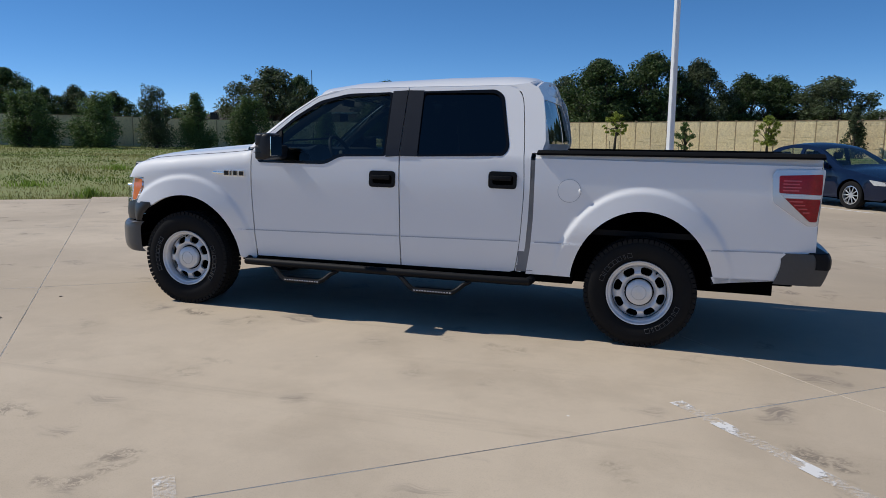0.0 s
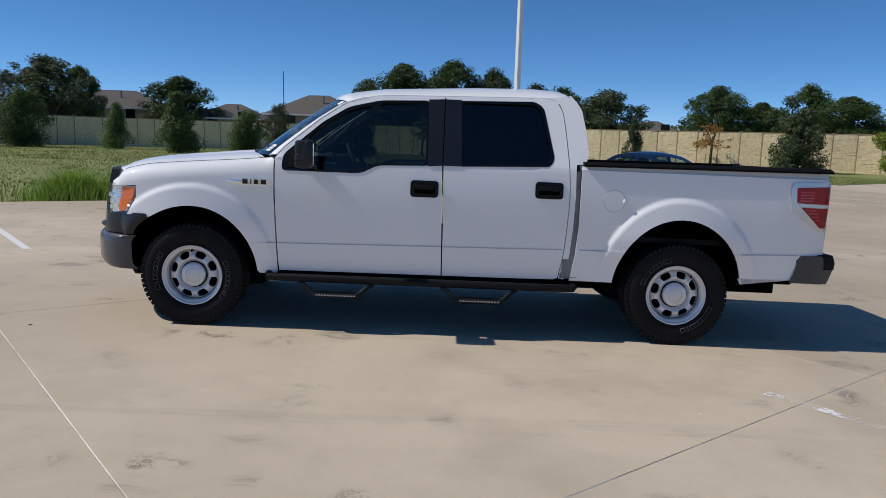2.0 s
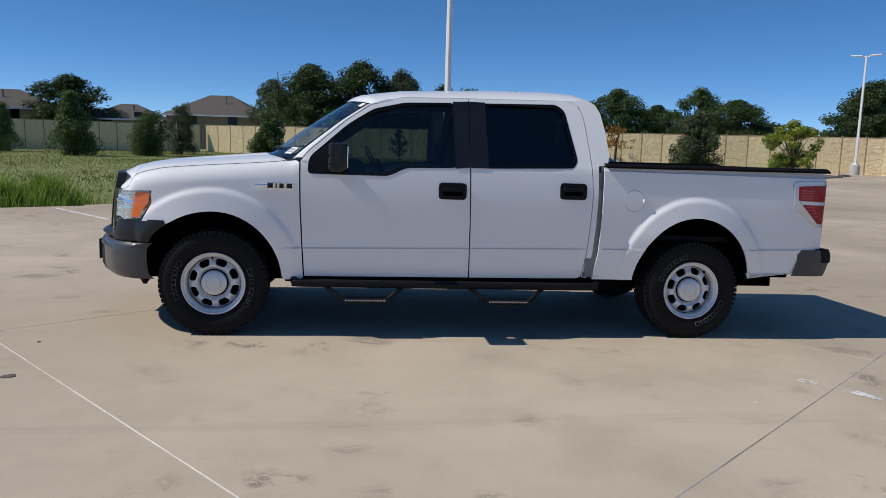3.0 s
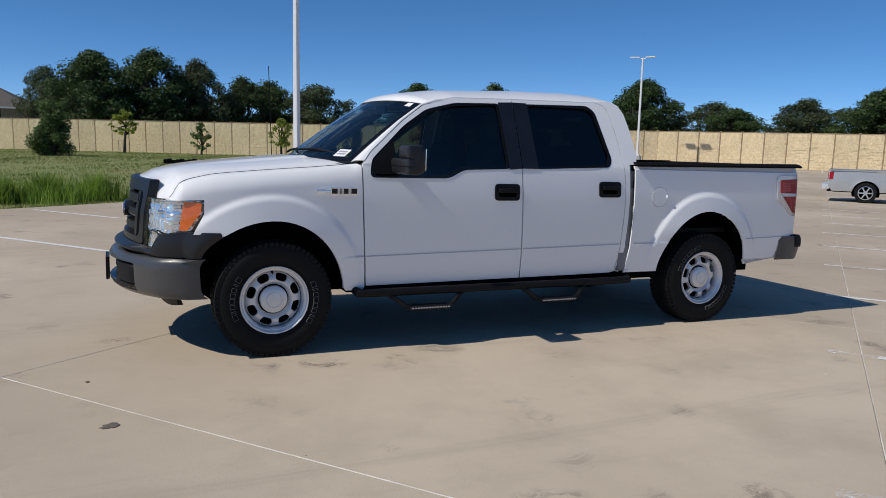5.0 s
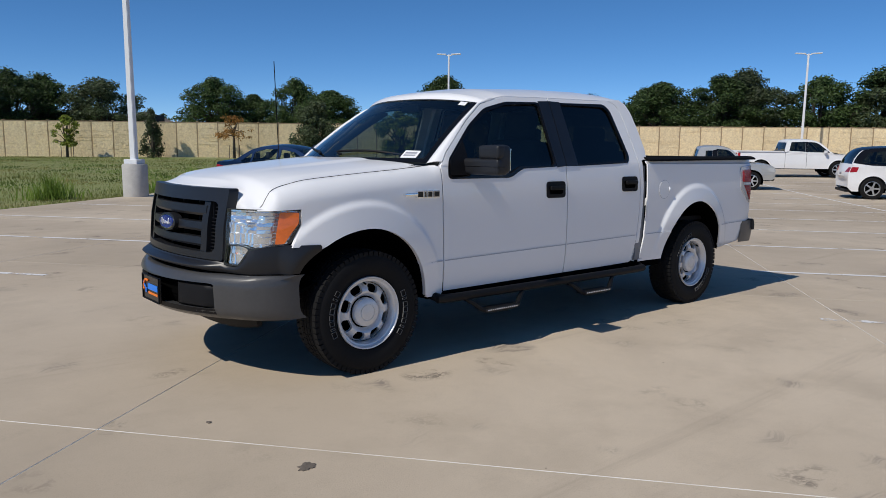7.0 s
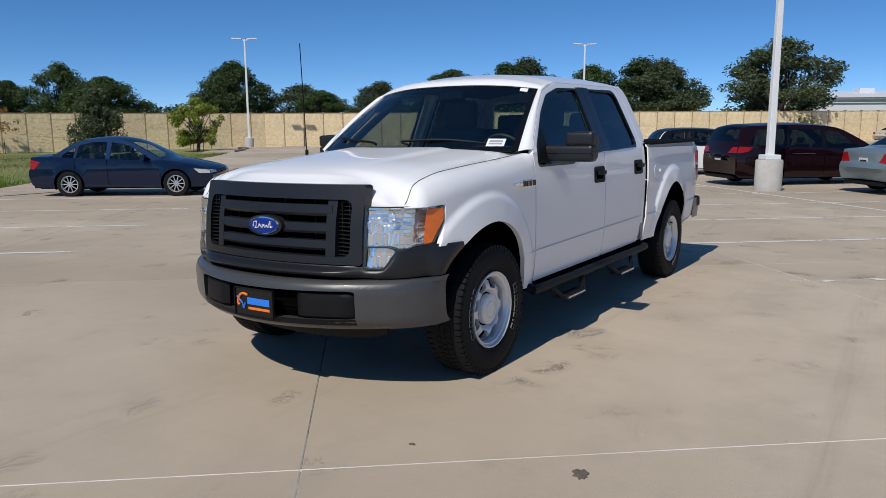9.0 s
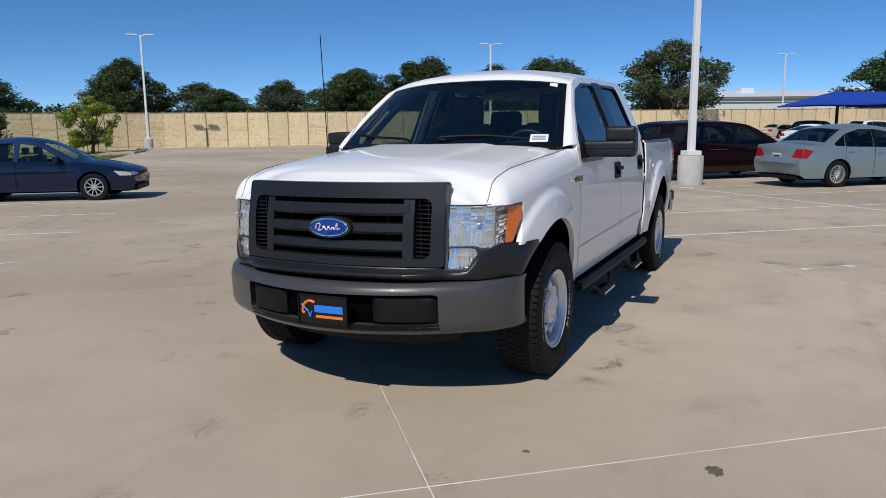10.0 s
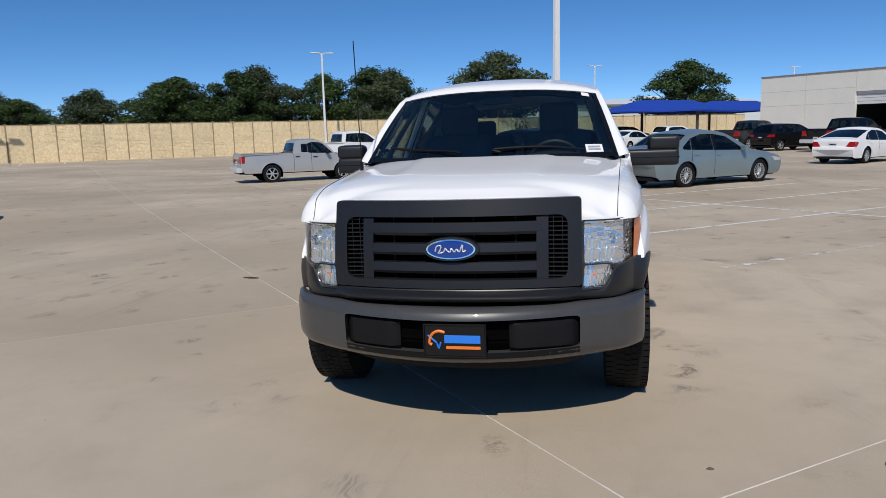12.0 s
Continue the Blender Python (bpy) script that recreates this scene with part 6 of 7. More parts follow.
    part("cabin_tub", box(bmesh.new(), min(wx) - 0.1, max(wx), -hw * 0.88, hw * 0.88, sill + 0.1, zs - 0.25), M_INNER, car)
    sel = [i for i in idx if prof[i][1] > max(p[1] for p in prof) - 0.10]
    part("roof_liner", sheet(sel, lin(-0.93, 0.93, 6), lambda i, v: over(i, v, -0.04), 0.0), M_INNER, car)
    if roof:
        sel = [i for i in idx if roof[1] <= prof[i][0] <= roof[2] and prof[i][1] > roof[3]]
        part("roof_panel", sheet(sel, lin(-1.01, 1.01, 10), lambda i, v: over(i, v, 0.008), 0.0), roof[0], car, "", True)
    for x, z0, z1 in cuts:
        for s in (0, 1):
            bm = skin([(x, z0), (x + 0.012, z0), (x + 0.012, z1), (x, z1)], (), lambda x, z: (x, -wid(x, z) - 0.003, z), 1, 0.15, 0.0)
            part("door_gap", flip_y(bm) if s else bm, M_BLACK, car)
            bm = skin(round_poly([(x + 0.08, zb(x) - 0.13), (x + 0.26, zb(x) - 0.13), (x + 0.26, zb(x) - 0.095), (x + 0.08, zb(x) - 0.095)], 0.012), (), lambda x, z: (x, -wid(x, z) - 0.02, z), 1, 1, 0.02)
            part("door_handle", flip_y(bm) if s else bm, trims[0] if trims else body, car)
    for nm, poly, m in lamps:
        for s in (0, 1):
            bm = skin(round_poly(poly, 0.02, 3), (), lambda x, z: (x, -wid(x, z) - 0.006, z), 0.08, 0.1, 0.01)
            part(nm, flip_y(bm) if s else bm, m, car, "", True)
        # the lamp wraps round the end, lying on the curved skin
        zl = [p[1] for p in poly]
        front = poly[0][0] > mid
        rise = []
        for x, z in (prof if front else prof[::-1]):
            if rise and z <= rise[-1][0]:
                continue
            rise.append((z, x))
        sg = 1 if front else -1

        def on_end(k, z, side):
            v0 = 0.62 if front else 0.58 + 0.20 * (z - min(zl)) / (max(zl) - min(zl))
            v = v0 + (1.004 - v0) * k
            x = interp(rise, z)
            return (x + sg * (crown * (1 - v * v) * 0.95 + 0.007), side * v * wid(x, z), z)
        for s in (-1, 1):
            bm = sheet(lin(0.0, 1.0, 6), lin(min(zl) + 0.01, max(zl) - (0.03 if front else 0.01), 4), lambda k, z: on_end(k, z, s), 0.012, (-sg, 0, 0))
            part(nm, bm, m, car, "", True)
    # plate, bumpers' dark lower band, mirrors
    part("number_plate", box(bmesh.new(), x0 - 0.058, x0 - 0.05, -0.16, 0.16, 0.72, 0.86), M_PLATE, car, "plate with plain grey bars")
    part("plate_bar", box(bmesh.new(), x0 - 0.062, x0 - 0.056, -0.12, 0.12, 0.77, 0.81), M_GRAYP, car)
    part("front_number_plate", box(bmesh.new(), x1 + 0.052, x1 + 0.062, -0.155, 0.155, sill + 0.20, sill + 0.34), M_PLATE, car, "plate with plain grey bars")
    part("plate_bar", box(bmesh.new(), x1 + 0.060, x1 + 0.065, -0.12, 0.12, sill + 0.25, sill + 0.29), M_GRAYP, car)
    part("rear_valance", box(bmesh.new(), x0 - 0.045, x0 + 0.2, -hw * 0.72, hw * 0.72, sill - 0.03, sill + 0.05, 0.02), M_BLACKP, car)
    part("front_valance", box(bmesh.new(), x1 - 0.2, x1 + 0.05, -hw * 0.72, hw * 0.72, sill - 0.03, sill + 0.10, 0.045), M_BLACKP, car)
    part("front_grille", box(bmesh.new(), x1 - 0.1, x1 + 0.055, -hw * 0.45, hw * 0.45, sill + 0.26, sill + 0.42, 0.02), M_BLACKP, car)
    part("floor_pan", box(bmesh.new(), x0 + 0.15, x1 - 0.15, -hw * 0.8, hw * 0.8, sill - 0.04, sill + 0.25), M_BLACK, car)
    gx = max(glass_x[0][1:]) - 0.32
    for s in (-1, 1):
        part("side_mirror", box(bmesh.new(), gx - 0.14, gx - 0.02, s * (hw + 0.09) - 0.10, s * (hw + 0.09) + 0.10, zb(gx) + 0.02, zb(gx) + 0.16, 0.03), trims[0] if trims else body, car, "", True)
    # wheels
    ms = alloy_wheel(r, spokes, rim or r * 0.66)
    for cx in wheels:
        for s in (-1, 1):
            wl = new("wheel")
            wl.parent = car
            wl.matrix_basis = pose(cx, s * (hw - 0.105), r, 0, 0, 180 if s > 0 else 0)
            for n, me in ms.items():
                o = new(n, me)
                o.parent = wl
            arcs = arch(cx, r, ra + 0.01, ra + 0.01, -20, 200, 14)
            bm = bmesh.new()
            a = [bm.verts.new((x, s * (hw - 0.03), z)) for x, z in arcs]
            b = [bm.verts.new((x, s * (hw - 0.30), z)) for x, z in arcs]
            for i in range(len(a) - 1):
                bm.faces.new((a[i], a[i + 1], b[i + 1], b[i]))
            bm.faces.new(b)
            # near-black housing: shade inside the arch is put into its colour
            part("wheel_housing", bm, M_BLACK, car)
    x, y = xy
    car.matrix_basis = pose(x, y, gz(x, y) + dz, 0, 0, HEAD + turn)
    return car


def sedan(label, body, xy, turn, L=4.55, H=1.46, hw=0.88, wb=2.60, r=0.32, spokes=10, fast=False, dz=0.0, name="sedan", pane=None, pillars=True):
    k, h = L / 4.55, H / 1.46
    roof_end = -1.05 if not fast else -0.75
    rear = -1.68 if not fast else -1.95
    top = [(2.25, 0.30), (2.275, 0.50), (2.22, 0.66), (2.02, 0.745), (1.5, 0.86), (1.05, 0.935), (0.62, 1.16), (0.20, 1.365), (-0.20, 1.442), (-0.60, 1.445), (roof_end, 1.375), ((roof_end + rear) / 2, 1.21), (rear, 1.03), (-2.10, 1.0), (-2.20, 0.96), (-2.215, 0.74), (-2.27, 0.66), (-2.285, 0.52), (-2.22, 0.30)]
    top = [(x * k, z * h) for x, z in top]
    belt = [(-2.3 * k, 0.98 * h), (-1.2 * k, 0.955 * h), (1.0 * k, 0.88 * h), (2.3 * k, 0.7 * h)]
    wins = [[(0.80, 0.91), (0.20, 1.285), (-0.22, 1.36), (-0.25, 0.94)], [(-0.35, 0.945), (-0.33, 1.365), (-0.70, 1.365), (-1.02, 1.28), (-1.08, 0.965)], [(-1.14, 0.97), (-1.09, 1.26), (-1.42, 1.04), (-1.40, 0.985)]]
    wins = [[(x * k, z * h) for x, z in w] for w in wins]
    return vehicle(name, label, "car", body, top, belt, hw, (-wb / 2 + 0.02, wb / 2 + 0.06), r, wins, (("windshield", 1.02 * k, 0.24 * k), ("rear_window", rear * k + 0.06, roof_end * k - 0.02)), xy, turn, spokes=spokes, dz=dz, pane=pane, pillars=pillars,
                   lamps=(("headlight", [(1.82 * k, 0.70 * h), (2.2 * k, 0.66 * h), (2.23 * k, 0.58 * h), (1.95 * k, 0.58 * h)], M_HEADL), ("tail_light", [(-1.96 * k, 0.88 * h), (-2.19 * k, 0.93 * h), (-2.21 * k, 0.70 * h), (-2.12 * k, 0.70 * h)], M_RED)),
                   cuts=((-0.32 * k, 0.30, 0.93 * h), (-1.12 * k, 0.42, 0.95 * h)))


# dark blue saloon beside the grass
sedan("dark blue metallic sedan parked beside the grass edge", P_NAVY, (6.2, 14.3), -4, pane=M_CLEARGL, pillars=False)
sedan("pale silver-blue sedan parked on the lot", P_SILVERB, (16.53, -3.75), 0, L=4.97, H=1.54, hw=0.945, wb=2.87, r=0.335, spokes=15)
sedan("white compact sedan with sloping roof parked on the lot", P_WHITE, (27.8, -11.8), 8, L=4.65, H=1.42, hw=0.90, wb=2.70, r=0.325, spokes=10, fast=True)
sedan("white sedan parked among other cars", P_WHITE, (49.4, -3.6), 12, L=4.65, H=1.42, hw=0.90, wb=2.70, r=0.325, spokes=10, fast=True)


def minivan(label, body, xy, turn, dz=0.0):
    top = [(2.54, 0.32), (2.57, 0.55), (2.50, 0.78), (2.15, 0.96), (1.70, 1.06), (1.30, 1.28), (0.80, 1.545), (0.40, 1.655), (-0.5, 1.72), (-1.6, 1.70), (-2.20, 1.66), (-2.38, 1.45), (-2.50, 1.10), (-2.56, 0.80), (-2.54, 0.34)]
    belt = [(-2.6, 1.10), (-1.0, 1.07), (0.6, 0.99), (1.7, 0.93), (2.6, 0.75)]
    wins = [[(1.30, 1.02), (0.62, 1.50), (0.20, 1.57), (0.16, 1.06)], [(0.04, 1.07), (0.06, 1.58), (-0.95, 1.60), (-0.95, 1.10)], [(-1.06, 1.11), (-1.06, 1.60), (-1.85, 1.585), (-2.18, 1.18), (-1.95, 1.14)]]
    car = vehicle("minivan", label, "car", body, top, belt, 1.0, (-1.50, 1.52), 0.345, wins, (("windshield", 1.66, 0.72), ("rear_window", -2.48, -2.22)), xy, turn, tumble=0.36, spokes=7, dz=dz, pane=M_CARGLASS,
                  lamps=(("headlight", [(1.95, 0.92), (2.40, 0.86), (2.48, 0.72), (2.1, 0.74)], M_HEADL), ("tail_light", [(-2.05, 1.10), (-2.47, 1.12), (-2.52, 0.93), (-2.2, 0.98)], M_RED)), cuts=((0.10, 0.32, 1.05), (-1.0, 0.36, 1.09)), crown=0.06)
    for s in (0, 1):
        bm = skin([(-0.9, 0.90), (-0.2, 0.90), (-0.2, 0.915), (-0.9, 0.915)], (), lambda x, z: (x, -1.012, z), 0.5, 1, 0.01)
        part("chrome_strip", flip_y(bm) if s else bm, M_CHROME, car)
    return car


minivan("dark maroon minivan parked behind a lamp pedestal", P_MAROON, (18.6, 0.04), 2)


def suv(label, body, xy, turn, roofm=None, dz=0.0, L=4.3, name="suv"):
    k = L / 4.3
    top = [(2.12, 0.34), (2.15, 0.60), (2.05, 0.86), (1.70, 0.97), (1.15, 1.05), (0.75, 1.30), (0.35, 1.52), (0.0, 1.61), (-0.9, 1.64), (-1.65, 1.58), (-1.92, 1.35), (-2.05, 1.05), (-2.13, 0.80), (-2.12, 0.36)]
    top = [(x * k, z) for x, z in top]
    belt = [(-2.2 * k, 1.08), (0, 1.02), (1.2 * k, 0.97), (2.2 * k, 0.85)]
    wins = [[(0.80, 1.05), (0.28, 1.45), (-0.08, 1.53), (-0.10, 1.06)], [(-0.20, 1.07), (-0.18, 1.54), (-0.95, 1.55), (-1.0, 1.10)], [(-1.08, 1.11), (-1.06, 1.545), (-1.55, 1.49), (-1.78, 1.18), (-1.7, 1.14)]]
    wins = [[(x * k, z) for x, z in w] for w in wins]
    return vehicle(name, label, "car", body, top, belt, 0.90, (-1.42 * k, 1.22 * k), 0.345, wins, (("windshield", 1.12 * k, 0.32 * k), ("rear_window", -2.04 * k, -1.68 * k)), xy, turn, tumble=0.34, spokes=5, dz=dz,
                   lamps=(("headlight", [(1.65 * k, 0.92), (2.0 * k, 0.86), (2.08 * k, 0.72), (1.75 * k, 0.75)], M_HEADL), ("tail_light", [(-1.85 * k, 1.02), (-2.05 * k, 1.02), (-2.1 * k, 0.85), (-1.9 * k, 0.87)], M_RED)), cuts=((-0.15 * k, 0.34, 1.04), (-1.02 * k, 0.42, 1.08)),
                   roof=(roofm, -1.75 * k, 0.33 * k, 1.45) if roofm else None, upper=roofm)


suv("white small crossover with a black roof parked on the lot", P_WHITE, (22.75, 3.75), -5, P_BLACK)
suv("black crossover parked nose-in on the lot", P_BLACK, (44.3, -13.0), -6, None, L=4.6)


def pickup(label, body, xy, turn, crew=True, L=5.85, H=1.9, hw=0.98, wb=3.7, r=0.40, spokes=6, dz=0.0, trim=None, nose_l=0.98, cl=None):
    h = H / 1.9
    x1 = L / 2
    xw = x1 - nose_l
    cab0 = x1 - nose_l - 0.27
    cl = cl or 2.35 * L / 5.85
    cab1 = cab0 - cl
    ws = 1.0 if crew else 0.78
    top = [(x1 - 0.02, 0.45), (x1, 0.75 * h), (x1 - 0.06, 1.02 * h), (x1 - 0.45, 1.14 * h), (cab0, 1.22 * h), (cab0 - 0.32 * ws, 1.50 * h), (cab0 - 0.66 * ws, 1.76 * h), (cab0 - 1.0 * ws, 1.87 * h), (cab0 - 1.4 * ws, 1.895 * h), (cab1 + 0.28, 1.87 * h), (cab1 + 0.16, 1.74 * h), (cab1 + 0.03, 1.30 * h), (cab1 - 0.1, 1.29 * h), (-x1 + 0.3, 1.30 * h), (-x1 + 0.05, 1.30 * h), (-x1, 1.10 * h), (-x1 + 0.02, 0.55)]
    belt = [(-3, 1.30 * h), (cab1, 1.27 * h), (cab0, 1.2 * h), (x1, 1.0 * h)]
    xb = cab0 - 1.28 if crew else cab0 - 1.08
    wins = [[(cab0 - 0.16, 1.26 * h), (cab0 - 0.68 * ws, 1.68 * h), (cab0 - 0.86 * ws, 1.76 * h), (xb + 0.08, 1.79 * h), (xb + 0.06, 1.28 * h)], [(xb - 0.05, 1.29 * h), (xb - 0.03, 1.79 * h), (cab1 + 0.36, 1.77 * h), (cab1 + 0.24, 1.33 * h)]]
    if not crew:
        wins[1] = [(xb - 0.12, 1.32 * h), (xb - 0.11, 1.72 * h), (xb - 0.37, 1.71 * h), (xb - 0.39, 1.34 * h)]
    v = vehicle("pickup", label, "truck", body, top, belt, hw, (xw - wb, xw), r, wins, (("windshield", cab0 - 0.02, cab0 - 0.72 * ws), ("rear_window", cab1 + 0.04, cab1 + 0.16)), xy, turn, tumble=0.32, sill=0.45 * h, spokes=spokes, dz=dz,
                lamps=(("headlight", [(x1 - 0.32, 1.0 * h), (x1 - 0.06, 0.98 * h), (x1 - 0.03, 0.82 * h), (x1 - 0.2, 0.82 * h)], M_HEADL), ("tail_light", [(-x1 + 0.17, 1.22 * h), (-x1 + 0.03, 1.22 * h), (-x1 + 0.03, 0.90 * h), (-x1 + 0.15, 0.92 * h)], M_RED)),
                cuts=((xb + 0.01, 0.5 * h, 1.27 * h), (cab1 + 0.06, 0.5 * h, 1.28 * h)), bedx=(-x1 + 0.06, cab1 + 0.0), trims=(M_BLACKP,) if trim else (), crown=0.04, taper=0.03, arch_gap=0.07)
    part("rear_bumper", box(bmesh.new(), -x1 - 0.18, -x1 + 0.05, -hw * 0.95, hw * 0.95, 0.50 * h, 0.72 * h, 0.03), trim or M_STEEL, v, "step bumper", True)
    return v


pickup("small silver extended-cab pickup parked on the lot", P_PEWTER, (22.7, 11.2), -2, crew=False, L=5.0, H=1.66, hw=0.90, wb=2.95, r=0.355, spokes=6, trim=M_STEEL, nose_l=0.85, cl=1.85)
pickup("white crew-cab pickup parked beyond a small silver pickup", P_WHITE, (34.0, 12.9), 2, r=0.41)
pickup("dark grey crew-cab pickup parked near the building", P_DARKGREY, (48.0, -11.5), 8)
pickup("black crew-cab pickup parked near the building", P_BLACK, (41.8, -15.7), 0)
suv("black suv parked under the shade canopies", P_BLACK, (69.5, -4.3), 2, None, L=4.7)
suv("white suv parked under the shade canopies", P_WHITE, (64.8, -8.4), 4, None, L=4.7)
sedan("pale cream old sedan parked by the far wall", P_BEIGE, (73.0, -1.4), 8, L=5.0, H=1.4)

# ---------- building, canopies, houses ----------
M_TILT = mat("painted_concrete_panel", (0.72, 0.705, 0.655), 0.85, vary=0.07, scale=0.8, bump=0.15, bscale=60)
M_COPING = mat("grey_metal_coping", (0.20, 0.21, 0.22), 0.5)
M_DOORW = mat("white_sectional_door", (0.66, 0.67, 0.68), 0.5, vary=0.05)
M_BLUECAN = mat("blue_shade_fabric", (0.008, 0.055, 0.40), 0.75, vary=0.12, scale=1.2)
M_RUST = mat("brown_steel_post", (0.07, 0.05, 0.045), 0.6)
M_SHINGLE = mat("brown_roof_shingles", (0.115, 0.10, 0.09), 0.9, vary=0.3, scale=6, bump=0.5, bscale=14, dist=0.03)
M_BRICKH = mat("pale_house_brick", (0.36, 0.27, 0.21), 0.9, vary=0.25, scale=8)
M_METALW = mat("white_metal_roof", (0.72, 0.74, 0.77), 0.5, vary=0.05)


def warehouse():
    p, q = Vector((61.5, -14.9)), Vector((35.0, -36.5))
    d = (q - p)
    L = d.length
    ang = math.degrees(math.atan2(d.y, d.x))
    b = empty("warehouse", "pale grey tilt-up concrete dealership service building", "building")
    H = 5.45
    dx0, dx1, dh = 8.4, 15.0, 3.9
    cuts = [0, 4.2, dx0, dx1, 21, 27, L]
    for a, c in zip(cuts, cuts[1:]):
        z0 = dh if abs(a - dx0) < 0.01 else 0
        wall = part("wall_panel", box(bmesh.new(), a + 0.012, c - 0.012, 0, 0.25, z0 - (0.4 if z0 == 0 else 0), H), M_TILT, b, "pale concrete wall panel")
    for z in (1.2, 3.05, 4.2):
        part("reveal_groove", box(bmesh.new(), 0, dx0, -0.004, 0.01, z, z + 0.03), M_PED, b)
    part("coping", box(bmesh.new(), -0.05, L + 0.05, -0.06, 0.32, H, H + 0.09, 0.01), M_COPING, b)
    part("side_wall", box(bmesh.new(), -0.01, 0.25, 0.26, 26, -0.4, H), M_TILT, b)
    part("roof", box(bmesh.new(), 0.3, L, 0.3, 26, H - 0.5, H - 0.3), M_COPING, b)
    door = part("garage_door", box(bmesh.new(), dx0 + 0.02, dx1 - 0.02, 0.20, 0.26, 2.95, dh - 0.02), M_DOORW, b, "raised white sectional door")
    for k in range(3):
        part("door_groove", box(bmesh.new(), dx0 + 0.02, dx1 - 0.02, 0.192, 0.201, 3.15 + 0.25 * k, 3.17 + 0.25 * k), M_COPING, door)
    # near-black back and sides put the unlit bay's shade into colour
    part("dark_bay", box(bmesh.new(), dx0 - 1, dx1 + 1, 9, 9.2, -0.3, 5), M_INNER, b)
    part("bay_floor", box(bmesh.new(), dx0 - 1, dx1 + 1, 0.3, 9, -0.3, 0.02), M_PED, b)
    part("bay_side", box(bmesh.new(), dx0 - 1.2, dx0 - 1, 0.3, 9, -0.3, 5), M_INNER, b)
    part("bay_side", box(bmesh.new(), dx1 + 1, dx1 + 1.2, 0.3, 9, -0.3, 5), M_INNER, b)
    b.matrix_basis = pose(p.x, p.y, gz(p.x, p.y), 0, 0, ang) @ Matrix.Diagonal((1, 1, 1, 1))
    return b


warehouse()


def canopy(x, y, w, d, turn):
    c = empty("shade_canopy", "blue fabric shade canopy on brown steel posts", "canopy", "shade canopies")
    def fab(u, v):
        x, y = (u - 0.5) * d, (v - 0.5) * w
        k = min(1.0, (d / 2 - abs(x)) / (d * 0.46), (w / 2 - abs(y)) / 2.3)
        sag = 0.10 * (1 - k) * (math.sin(math.pi * u) ** 2 if abs(y) > abs(x) else math.sin(math.pi * v) ** 2)
        return (x, y, 3.0 + 1.12 * k ** 1.05 + sag)
    part("fabric", sheet(lin(0, 1, 24), lin(0, 1, 28), fab, 0.12), M_BLUECAN, c, "", True)
    for sx in (-1, 1):
        for sy in (-1, 1):
            bm = bmesh.new()
            tube(bm, [(sx * d * 0.42, sy * w * 0.05, 0), (sx * d * 0.42, sy * w * 0.05, 3.15)], 0.14, 8)
            if sy < 0:
                part("post", bm, M_RUST, c)
            else:
                bm.free()
    c.matrix_basis = pose(x, y, gz(x, y), 0, 0, turn)


for k in range(2):
    canopy(69.5 + 9.4 * k, -7.8 - 8.0 * k, 10.8, 8.8, 39)


def far_shed():
    s = empty("far_metal_building", "white metal-roofed building beyond the wall", "building")
    part("wall", box(bmesh.new(), -22, 22, -10, 10, -1, 5.0), M_METALW, s)
    bm = bmesh.new()
    a = [bm.verts.new(p) for p in ((-22.5, -10.5, 5.0), (22.5, -10.5, 5.0), (22.5, 0, 6.2), (-22.5, 0, 6.2), (22.5, 10.5, 5.0), (-22.5, 10.5, 5.0))]
    bm.faces.new((a[0], a[1], a[2], a[3])), bm.faces.new((a[3], a[2], a[4], a[5]))
    roof = part("roof", bm, M_METALW, s)
    part("fascia", box(bmesh.new(), -22.5, 22.5, -10.55, -10.48, 4.72, 4.9), M_COPING, s)
    for x in (-14, 3, 12):
        part("roof_unit", box(bmesh.new(), x, x + 2, -3, -1, 5.7, 6.5, 0.05), M_METALW, roof)
    s.matrix_basis = pose(122, -6, -0.3, 0, 0, -62)


far_shed()


def house(x, y, w, d, eave, ridge, turn):
    h = empty("house", "brick suburban house with a brown shingled hip roof", "house", "houses behind the wall")
    part("wall", box(bmesh.new(), -w / 2, w / 2, -d / 2, d / 2, -0.5, eave), M_BRICKH, h)
    bm = bmesh.new()
    o = 0.5
    e = [bm.verts.new(p) for p in ((-w / 2 - o, -d / 2 - o, eave), (w / 2 + o, -d / 2 - o, eave), (w / 2 + o, d / 2 + o, eave), (-w / 2 - o, d / 2 + o, eave))]
    r = [bm.verts.new((-w / 2 + d / 2, 0, ridge)), bm.verts.new((w / 2 - d / 2, 0, ridge))]
    for f in ((e[0], e[1], r[1], r[0]), (e[1], e[2], r[1]), (e[2], e[3], r[0], r[1]), (e[3], e[0], r[0]), e[::-1]):
        bm.faces.new(f)
    roof = part("roof", bm, M_SHINGLE, h)
    part("fascia", box(bmesh.new(), -w / 2 - o, w / 2 + o, -d / 2 - o - 0.03, -d / 2 - o, eave - 0.18, eave + 0.02), M_POLE, h)
    part("vent_pipe", box(bmesh.new(), w * 0.1, w * 0.1 + 0.15, -d * 0.25, -d * 0.25 + 0.15, ridge - 1.6, ridge - 0.2), M_COPING, roof)
    for k in (-1, 1):
        part("window", box(bmesh.new(), k * w * 0.22 - 0.6, k * w * 0.22 + 0.6, -d / 2 - 0.05, -d / 2 + 0.01, 3.2, 4.5), M_GLOSSB, h)
    h.matrix_basis = pose(x, y, -0.3, 0, 0, turn)


